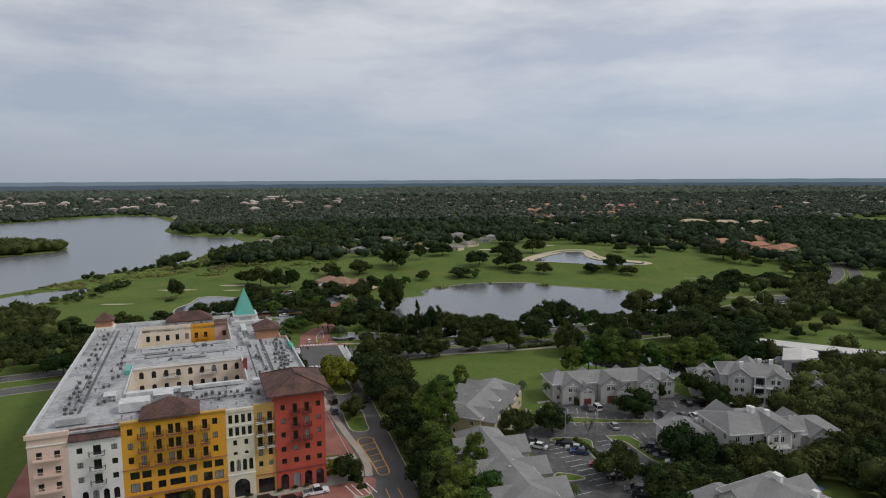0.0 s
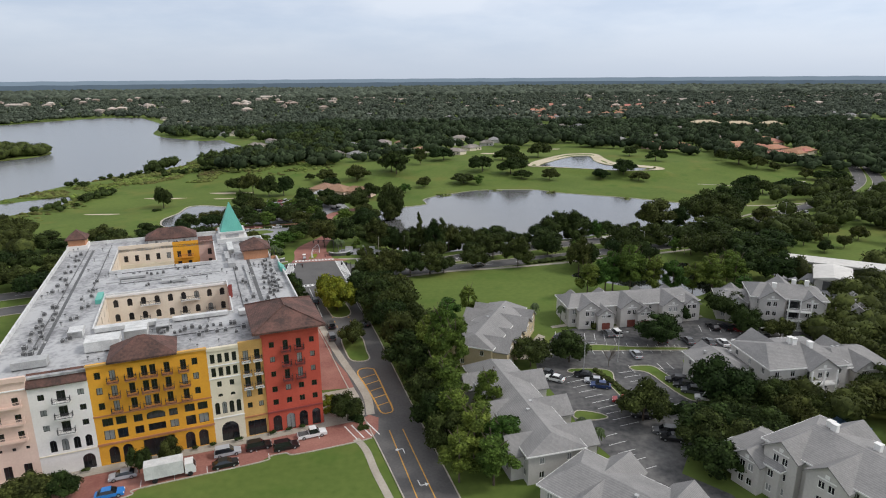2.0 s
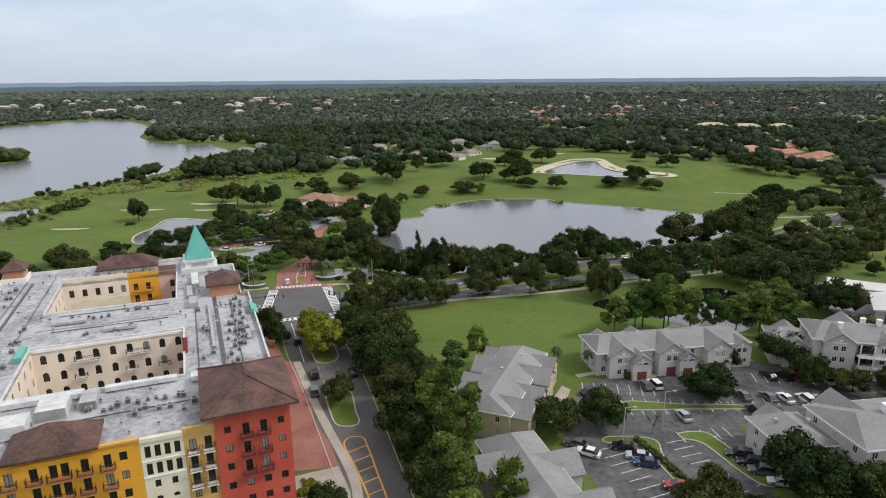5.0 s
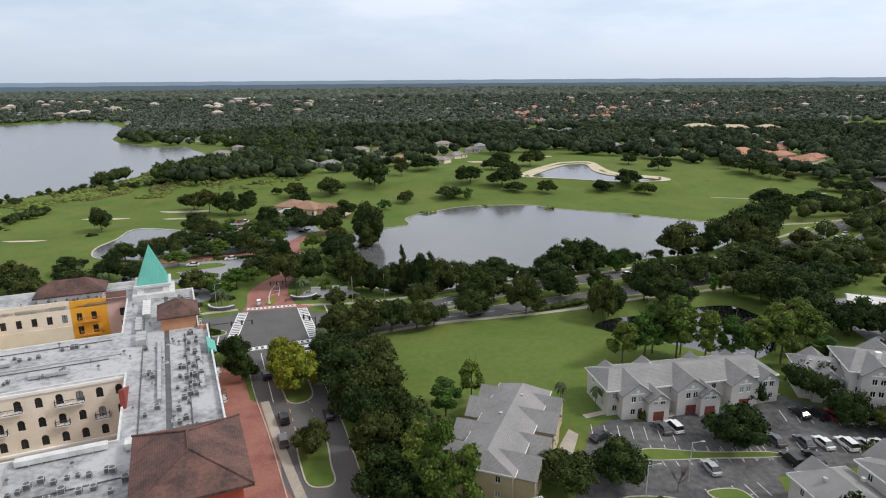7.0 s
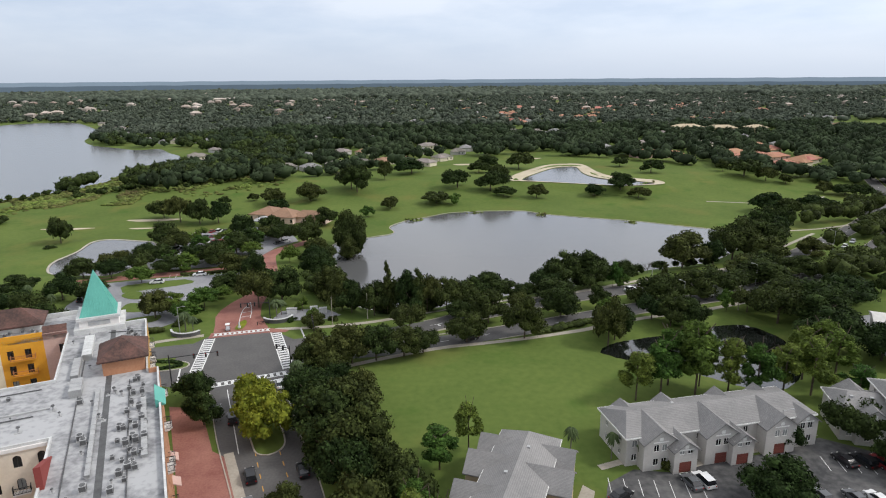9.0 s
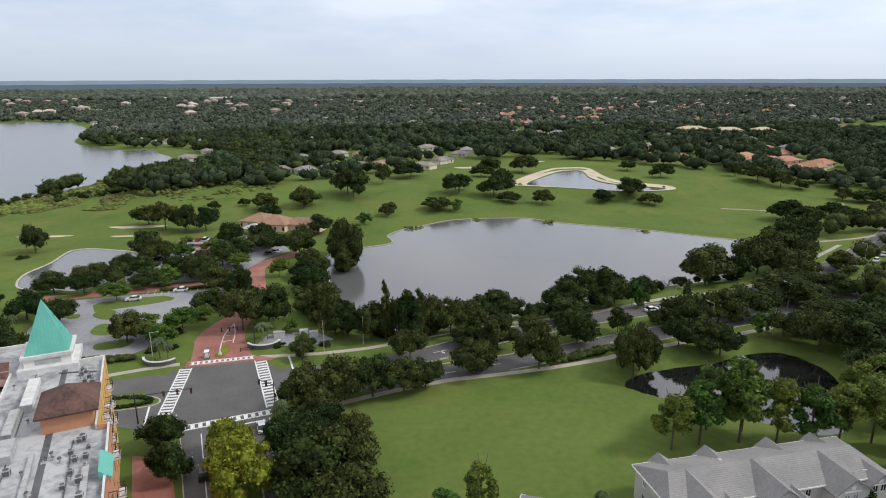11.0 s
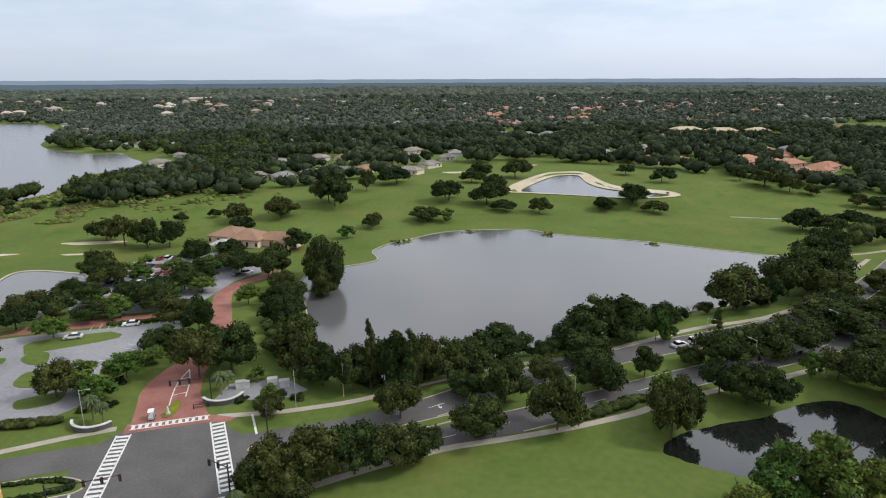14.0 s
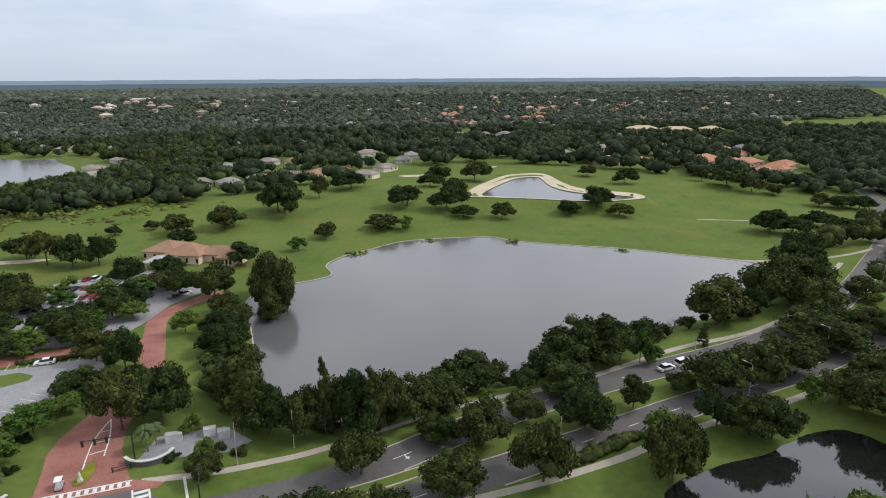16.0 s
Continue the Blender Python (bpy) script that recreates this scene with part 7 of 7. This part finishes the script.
# ---- houses in the woods ----
def house_kind(roof, wall, w, d):
    hold = thing("house", pose(0, 0, -400), "single-storey house among trees", "house")
    part("house_wall", Shape().box(-w / 2, w / 2, -d / 2, d / 2, -1, 3.6).box(-w / 2 + 1, 0, -d / 2 - 2.5, -d / 2, -1, 3.4), M[wall], hold)
    part("house_roof", Shape().hip(-w / 2 - .6, w / 2 + .6, -d / 2 - .6, d / 2 + .6, 3.6, 6.6, None, 0.3), M[roof], hold)
    part("porch_roof", Shape().hip(-w / 2 + 0.5, 0.5, -d / 2 - 3.2, d / 2 - 1, 3.4, 5.8, None, 0.3), M[roof], hold)
    for k in range(4):
        x = -w / 2 + w * (k + 0.6) / 4.2
        part("house_window", Shape().box(x - 0.7, x + 0.7, -d / 2 - 0.06, -d / 2, 0.9, 2.5), M["glass"], hold)
    return hold


HK = [house_kind("shingle", "apt", 18, 12), house_kind("roof_tan", "cream", 20, 12), house_kind("roof_tan", "apt", 16, 11), house_kind("club_tile", "cream", 19, 13)]
OK_ = [house_kind("orange_tile", "rose", 24, 14), house_kind("orange_tile", "cream", 20, 13)]
tagged(OK_[0], "pink house with an orange tiled roof")
tagged(OK_[1], "cream house with an orange tiled roof")
tagged(HK[0], "pale grey house with a grey shingle roof")
tagged(HK[1], "cream house with a tan shingle roof")
tagged(HK[2], "grey house with a tan shingle roof")
tagged(HK[3], "cream house with a brown tiled roof")
hr = random.Random(5)


def put_house(kind, x, y, a, s=1.0, group="houses beyond the golf course"):
    ob = copy_thing(kind, pose(x, y, ground_z(x, y) + 0.2, 0, 0, a) @ Matrix.Scale(s, 4))
    tagged(ob, group=group)


for x, y in HOUSES:
    put_house(hr.choice(HK), x, y, hr.uniform(-40, 40), 0.8)
for x, y, a, s in ORANGE:
    put_house(OK_[hr.randrange(2)], x, y, a, s, "orange-roofed houses")
for n, (x, y) in enumerate(FAR_HOUSES):
    if signed_distance(np.array([x]), np.array([y]), BIG_LAKE)[0] > 15 and signed_distance(np.array([x]), np.array([y]), GOLF)[0] > 20:
        if n < 190:
            put_house(hr.choice(HK), x, y, hr.uniform(0, 180), 0.85)
        else:
            put_house(OK_[hr.randrange(2)], x, y, hr.uniform(0, 180), 1.1, "orange-roofed houses")
for x, y in LAKE_HOUSES:
    put_house(hr.choice(HK), x + hr.uniform(-4, 4), y + hr.uniform(-5, 9), hr.uniform(0, 180), hr.uniform(0.65, 1.0), "lakeside houses")
for kind in HK + OK_:
    for o in (*kind.children_recursive, kind):
        bpy.data.objects.remove(o)
# far roofs, too many to count
fr = Shape()
for k in range(420):
    y = hr.uniform(1300, 3900)
    x = hr.uniform(-0.72, 0.8) * y
    w = hr.uniform(9, 20) * (1 + (hr.random() < 0.06) * 2)
    m = pose(x, y, 3, 0, 0, hr.uniform(-30, 30))
    fr.box(-w / 2, w / 2, -6, 6, 0, 6, m).hip(-w / 2 - 0.6, w / 2 + 0.6, -6.6, 6.6, 6, hr.uniform(8.5, 10), None, 0.4, m)
tagged(new("far_buildings", fr.mesh("far_buildings", M["far_roof"])), "pale and tan roofs of far buildings among the woods", "buildings", "", "stuff")
mall = thing("long_building", pose(395, 800, 3, 0, 0, -8), "long low building with a pale roof behind the trees", "building")
for x0, x1, y0, y1, h in ((-55, -22, -9, 9, 8), (-14, 18, -4, 10, 6.5), (30, 52, -9, 6, 7)):
    part("hall_wall", Shape().box(x0, x1, y0, y1, 0, h), M["apt_tan"], mall)
    part("hall_roof", Shape().hip(x0 - 1, x1 + 1, y0 - 1, y1 + 1, h, h + 3, None, 0.5), M["apt_tan"], mall)
isle = []
for k in range(110):
    a, q = hr.uniform(0, 6.28), math.sqrt(hr.random())
    isle.append((-446 + 66 * q * math.cos(a), 630 + 50 * q * math.sin(a)))
isle = np.array(isle)
s = Shape()
s.add([(-446 + 76 * math.cos(a), 628 + 62 * math.sin(a), -2.7) for a in np.linspace(0, 6.283, 28, endpoint=False)], [tuple(range(28))])
woods("island_trees", isle, 12 + 3 * rng.random(len(isle)), 8 + 4 * rng.random(len(isle)), 5, "dark green trees on the low lake island", "leaf", 20, 1.2)
setting("lake_island", s, M["reed"], "low wooded island in the big lake", "island")


# ---- vehicles ----
def vehicle(kind, paint, label, L=4.7, W=1.85, H=1.5):
    hold = thing(kind, pose(0, 0, -300), label, "car" if kind != "box_truck" else "truck")
    lower = [(-L / 2, 0.45), (-L / 2 + 0.06, 0.82), (-L * 0.3, 0.95), (L * 0.22, 0.95), (L / 2 - 0.25, 0.82), (L / 2, 0.6), (L / 2 - 0.05, 0.3), (-L / 2 + 0.05, 0.3)]
    if kind == "suv":
        cab = [(-L * 0.46, 0.95), (-L * 0.42, H), (L * 0.08, H), (L * 0.24, 0.95)]
    elif kind == "pickup_truck":
        cab = [(-L * 0.1, 0.95), (-L * 0.07, H), (L * 0.14, H), (L * 0.26, 0.95)]
    else:
        cab = [(-L * 0.4, 0.95), (-L * 0.24, H), (L * 0.06, H), (L * 0.25, 0.95)]

    def extrude(prof, w0, w1, s):
        n = len(prof)
        top = max(z for _, z in prof)
        low = min(z for _, z in prof)
        v = []
        for sg in (-1, 1):
            v += [(px, sg * (w0 + (w1 - w0) * (pz - low) / (top - low)), pz) for px, pz in prof]
        s.add(v, [tuple(range(n)), tuple(range(2 * n - 1, n - 1, -1))] + [(k, n + k, n + (k + 1) % n, (k + 1) % n) for k in range(n)])
        return s
    body = extrude(lower, W / 2 - 0.02, W / 2 - 0.04, Shape())
    # roof skin and pillars over the glass
    t = H
    rx0, rx1 = cab[1][0], cab[2][0]
    body.box(rx0 - 0.05, rx1 + 0.05, -W / 2 + 0.24, W / 2 - 0.24, t - 0.03, t + 0.03)
    part("body", body, M[paint], hold)
    if kind == "pickup_truck":
        part("bed", Shape().box(-L / 2 + 0.2, -L * 0.12, -W / 2 + 0.15, W / 2 - 0.15, 0.94, 0.965), M["unit_dark"], hold)
    part("glasshouse", extrude(cab, W / 2 - 0.06, W / 2 - 0.24, Shape()), M["glass"], hold)
    for sx in (-L * 0.3, L * 0.31):
        for sy in (-1, 1):
            w = part("wheel", Shape().tube(0, 0, -0.11, 0.11, 0.34, 0.34, 12, pose(sx, sy * (W / 2 - 0.1), 0.34, 90)), M["tyre"], hold)
            part("rim", Shape().tube(0, 0, -0.125, 0.125, 0.2, 0.2, 8, pose(sx, sy * (W / 2 - 0.1), 0.34, 90)), M["steel"], w)
    for sy in (-1, 1):
        part("headlight", Shape().box(L / 2 - 0.14, L / 2 - 0.02, sy * W * 0.36 - 0.16, sy * W * 0.36 + 0.16, 0.62, 0.74), M["trim"], hold)
        part("tail_light", Shape().box(-L / 2 - 0.01, -L / 2 + 0.1, sy * W * 0.38 - 0.13, sy * W * 0.38 + 0.13, 0.66, 0.84), M["lamp_red"], hold)
    return hold


VK = {}
for colour in ("white", "silver", "black", "grey", "red", "blue", "navy"):
    VK["car_" + colour] = vehicle("car", "car_" + colour, f"parked {colour} saloon car on asphalt")
    if colour in ("white", "black", "grey", "silver"):
        VK["suv_" + colour] = vehicle("suv", "car_" + colour, f"parked {colour} sport utility car", 4.9, 1.95, 1.78)
VK["pickup_white"] = vehicle("pickup_truck", "car_white", "white pickup truck parked on brick paving", 5.8, 2.0, 1.85)
VK["car_yellow"] = vehicle("car", "car_yellow", "parked yellow saloon car on asphalt")


def park(rows_, group):
    for key, x, y, a in rows_:
        ob = copy_thing(VK[key], pose(x, y, ground_z(x, y) + 0.07, 0, 0, a))
        tagged(ob, group=group)


park([("pickup_white", *fp(-3.2, -4.6), 20), ("suv_black", *fp(-13.5, -5.0), 20), ("suv_silver", *fp(-19.2, -4.9), 20), ("suv_black", *fp(-8.6, -7.0), 20), ("car_black", *fp(-19.8, -8.6), 20), ("car_silver", *fp(-37, -5.4), 200), ("car_blue", *fp(-38.7, -10.2), 18)], "cars before the hotel")
park([("car_white", -27.1, 206.6, 107), ("suv_black", -26.7, 171.6, 107), ("car_black", -17.6, 172.4, 107), ("suv_grey", -25.4, 163.2, 107), ("suv_black", -34.6, 192.0, 107), ("car_black", -40.2, 196.6, 20)], "cars on the street")
park([("suv_white", 52.6, 162.6, 100), ("car_grey", 50.2, 162.2, 100), ("car_black", 36.8, 160, 30), ("car_black", 37.6, 138.0, 165), ("car_silver", 39.4, 134.8, 165), ("car_navy", 40.2, 132.6, 165), ("car_red", 43.2, 125.6, 165), ("car_white", 44.2, 123.2, 165),
      ("car_black", 45.4, 119.4, 165), ("suv_grey", 47.8, 113, 165), ("car_black", 48.4, 110.6, 165), ("suv_black", 58.4, 134.4, 160), ("suv_black", 59.2, 131.8, 160), ("suv_grey", 60.0, 129.2, 160), ("car_white", 61.6, 125.8, 160), ("car_silver", 53.6, 148.6, 95)], "cars of the apartments")
park([("car_black", 81, 165.6, 100), ("suv_black", 84.4, 165.2, 100), ("car_red", 87, 164.6, 100), ("car_white", 93, 162.8, 100), ("car_grey", 75.4, 155.4, 95), ("car_white", 78.8, 154.8, 95), ("suv_white", 83, 154.2, 95), ("car_silver", 86.4, 153.6, 95), ("car_white", 89.4, 153.2, 95),
      ("suv_black", 69.6, 150.0, 95), ("car_black", 74, 150.4, 95), ("car_grey", 70.2, 156.4, 95), ("car_white", 116, 159.4, 75), ("car_black", 122, 157, 75), ("suv_grey", 63.2, 157.4, 95), ("car_white", 30.4, 136.4, 150), ("car_grey", 28.8, 139.4, 150), ("car_black", 37.6, 103, 70)], "cars of the apartments")
park([("car_white", -82.2, 288.4, 190), ("suv_black", -100, 272, 95), ("car_black", -100.6, 276, 95), ("suv_black", -101, 279, 95), ("car_white", -47.4, 350.4, 40), ("car_grey", -50, 347, 40), ("car_white", -70, 296.5, 190)], "cars of the club")
cr = random.Random(3)
park([(cr.choice(("car_white", "car_silver", "suv_white", "car_black", "suv_grey", "car_white", "car_red")), -92 + 3.1 * k, 341 + 11 * r + 0.2 * k, 80) for r in range(4) for k in range(9) if cr.random() < 0.8], "cars of the club")
park([("car_yellow", -74, 330, 80), ("car_white", 78.4, 263.2, 17), ("suv_white", 84, 265, 17), ("car_white", 187, 307.6, 222), ("car_silver", 197, 316, 222), ("car_black", 20, 228.4, 198), ("car_white", 232, 351, 222), ("car_black", 246, 363, 222)], "cars on the boulevard")
for kind in VK.values():
    for o in (*kind.children_recursive, kind):
        bpy.data.objects.remove(o)


def box_truck(x, y, a, s=1.0):
    t = thing("box_truck", pose(x, y, ground_z(x, y) + 0.07, 0, 0, a) @ Matrix.Scale(s, 4), "white box truck with a plain grey cargo box", "truck")
    part("cargo_box", Shape().box(-4.4, 2.0, -1.2, 1.2, 0.95, 3.5), M["white_cap"], t)
    part("cab", Shape().add([(2.2, -1.1, 0.6), (4.0, -1.1, 0.6), (4.0, -1.1, 1.5), (3.6, -1.1, 2.5), (2.2, -1.1, 2.5), (2.2, 1.1, 0.6), (4.0, 1.1, 0.6), (4.0, 1.1, 1.5), (3.6, 1.1, 2.5), (2.2, 1.1, 2.5)], [(0, 1, 2, 3, 4), (9, 8, 7, 6, 5), (1, 6, 7, 2), (2, 7, 8, 3), (3, 8, 9, 4), (0, 4, 9, 5), (0, 5, 6, 1)]), M["car_white"], t)
    part("windscreen", Shape().add([(4.01, -0.95, 1.55), (4.01, 0.95, 1.55), (3.64, 0.95, 2.42), (3.64, -0.95, 2.42)], [(0, 1, 2, 3)]), M["glass"], t)
    part("chassis", Shape().box(-4.3, 3.6, -0.5, 0.5, 0.55, 0.95), M["unit_dark"], t)
    for sx in (-2.8, 3.0):
        for sy in (-1, 1):
            part("wheel", Shape().tube(0, 0, -0.15, 0.15, 0.48, 0.48, 12, pose(sx, sy * 1.0, 0.48, 90)), M["tyre"], t)


box_truck(*fp(-28.8, -8.3), 20)
box_truck(104, 255.4, 197, 0.95)


# ---- posts, signals, signs ----
def pole(x, y, h, label, name="lamp_post", arm=0.0, deg=0, mat="unit"):
    p = thing(name, pose(x, y, ground_z(x, y), 0, 0, deg), label, "post")
    part("post", Shape().tube(0, 0, -0.2, h, 0.11, 0.07, 8).tube(0, 0, 0, 0.4, 0.2, 0.16, 8), M[mat], p)
    if arm:
        part("arm", Shape().limb((0, 0, h - 0.2), (arm, 0, h + 0.1), 0.06, 0.04, 6), M[mat], p)
        part("lamp_head", Shape().box(arm - 0.1, arm + 0.6, -0.14, 0.14, h, h + 0.14), M["unit"], p)
    return p


for x, y, h in ((41, 235.8, 7.5), (24, 259.5, 7.5), (104, 242.5, 8), (-18, 243.6, 8.5), (-8, 247, 8)):
    pole(x, y, h, "plain concrete utility post beside the road", "utility_post", mat="concrete")
for x, y, d in ((-13.2, 176, 200), (-15.2, 183, 200), (89, 247.5, 120), (121, 262, 120), (180, 305, 120), (48, 145.5, 0), (72, 171.6, 0), (-60, 241, 0), (85, 262.5, 300), (38, 139.6, 0)):
    pole(x, y, 8.0, "street lamp with a short arm", "street_lamp", 1.6, d)


def signal(x, y, deg, arm, heads):
    p = thing("traffic_signal", pose(x, y, 0, 0, 0, deg), "dark traffic signal mast with hanging lights", "traffic light")
    part("post", Shape().tube(0, 0, -0.2, 7.0, 0.16, 0.11, 8), M["iron"], p)
    part("mast_arm", Shape().limb((0, 0, 6.2), (arm, 0, 6.6), 0.1, 0.06, 6), M["iron"], p)
    for k in range(heads):
        hx = arm * (0.5 + 0.48 * k / max(1, heads - 1))
        hd = part("signal_head", Shape().box(hx - 0.2, hx + 0.2, -0.15, 0.15, 5.5, 6.7), M["iron"], p)
        for j, mt in enumerate(("lamp_red", "unit_dark", "unit_dark")):
            part("lens", Shape().tube(0, 0, 0, 0.05, 0.12, 0.12, 8, pose(hx, -0.15, 6.5 - j * 0.38, 90)), M[mt], hd)


signal(-21.5, 228.6, 100, 6, 3)
signal(-52.8, 211, 10, 11, 3)
signal(-36.2, 247.0, 190, 8, 3)
signal(-25.5, 213.5, 150, 4, 2)


def gate_wall(x, y, deg):
    """A curved dark planter wall with palms, at the mouth of the drive."""
    g = thing("gate_wall", pose(x, y, 0, 0, 0, deg), "low curved wall with a pale coping at the gate", "wall")
    a = np.linspace(-1.2, 1.2, 14)
    for r0, r1, z0, z1, mt, nm in ((4.2, 4.6, -0.1, 1.1, "unit_dark", "wall_body"), (4.1, 4.7, 1.1, 1.28, "white_cap", "coping")):
        v = [(r * math.sin(t), -r * math.cos(t), z) for z in (z0, z1) for r in (r0, r1) for t in a]
        n = len(a)
        f = []
        for i in range(n - 1):
            f += [(i, i + 1, n + i + 1, n + i), (2 * n + i, 3 * n + i, 3 * n + i + 1, 2 * n + i + 1), (n + i, n + i + 1, 3 * n + i + 1, 3 * n + i), (i + 1, i, 2 * n + i, 2 * n + i + 1)]
        part(nm, Shape().add(v, f), M[mt], g)


gate_wall(-34.5, 250.5, 10)
gate_wall(-58.2, 242.6, -10)
arm = thing("barrier_gate", pose(-39.6, 245.2, 0, 0, 0, 12), "black iron barrier gate across the brick drive", "gate")
for px in (0, 3.0):
    part("post", Shape().box(px - 0.1, px + 0.1, -0.1, 0.1, 0, 1.1), M["iron"], arm)
part("rail", Shape().box(0, 3, -0.04, 0.04, 0.9, 1.0).box(0, 3, -0.04, 0.04, 0.4, 0.48), M["iron"], arm)
for k in range(12):
    part("bar", Shape().box(0.2 + 0.23 * k, 0.23 + 0.23 * k, -0.02, 0.02, 0.1, 0.95), M["iron"], arm)
gm = Shape()
strip(gm, smooth_line([(-44.5, 243), (-45.8, 251), (-46.4, 258), (-45.6, 265)]), -0.12, 0.12, 0.09)
strip(gm, smooth_line([(-42.8, 251), (-43.8, 258), (-45.6, 265)]), -0.12, 0.12, 0.09)
for a, b in (((-45.7, 252), (-43.2, 253)), ((-46.2, 256), (-43.7, 256.6)), ((-46, 260), (-44.6, 260.4))):
    strip(gm, np.linspace(a, b, 3), -0.12, 0.12, 0.092)
setting("drive_markings", gm, M["paint_w"], "white lines on the brick drive", "road marking")
med = Shape()
patch(med, [tuple(p) for p in smooth_loop([(-45.4, 242.6), (-43.4, 242.8), (-43.0, 247), (-44, 249.6), (-45.2, 247)], 4)], 0.16)
setting("drive_island", med, M["leaf_yellow"], "planted kerbed island on the drive", "planting")
st = tagged(new("small_statue", Shape().box(-0.35, 0.35, -0.35, 0.35, 0, 0.5).tube(0, 0, 0.5, 1.5, 0.3, 0.2, 10).tube(0, 0, 1.5, 1.9, 0.2, 0.08, 10).mesh("small_statue", M["white_cap"])), "small white stone ornament on the drive's island", "statue")
st.matrix_basis = pose(-44.3, 243.4, 0.16)
cart = thing("golf_cart", pose(-47.2, 242.2, 0.07, 0, 0, 100), "small pale golf cart with a roof", "golf cart")
part("cart_body", Shape().box(-1.1, 1.1, -0.55, 0.55, 0.3, 0.75), M["car_silver"], cart)
part("cart_roof", Shape().box(-0.9, 0.8, -0.6, 0.6, 1.8, 1.88), M["trim"], cart)
for px in (-0.8, 0.7):
    for py in (-0.5, 0.5):
        part("roof_post", Shape().box(px - 0.03, px + 0.03, py - 0.03, py + 0.03, 0.75, 1.8), M["iron"], cart)
        part("wheel", Shape().tube(0, 0, -0.1, 0.1, 0.26, 0.26, 10, pose(px, py, 0.26, 90)), M["tyre"], cart)
for x, y, w in ((-31.0, 254, 3), (-24.5, 254.8, 2.2), (-21.6, 253.4, 2.2)):
    k = thing("equipment_cabinet", pose(x, y, 0.05, 0, 0, 8), "pale metal equipment cabinet on concrete", "cabinet")
    part("cabinet_body", Shape().box(-w / 2, w / 2, -0.7, 0.7, 0, 1.5), M["white_cap"], k)
    part("cabinet_lid", Shape().box(-w / 2 - 0.08, w / 2 + 0.08, -0.78, 0.78, 1.5, 1.6), M["unit"], k)
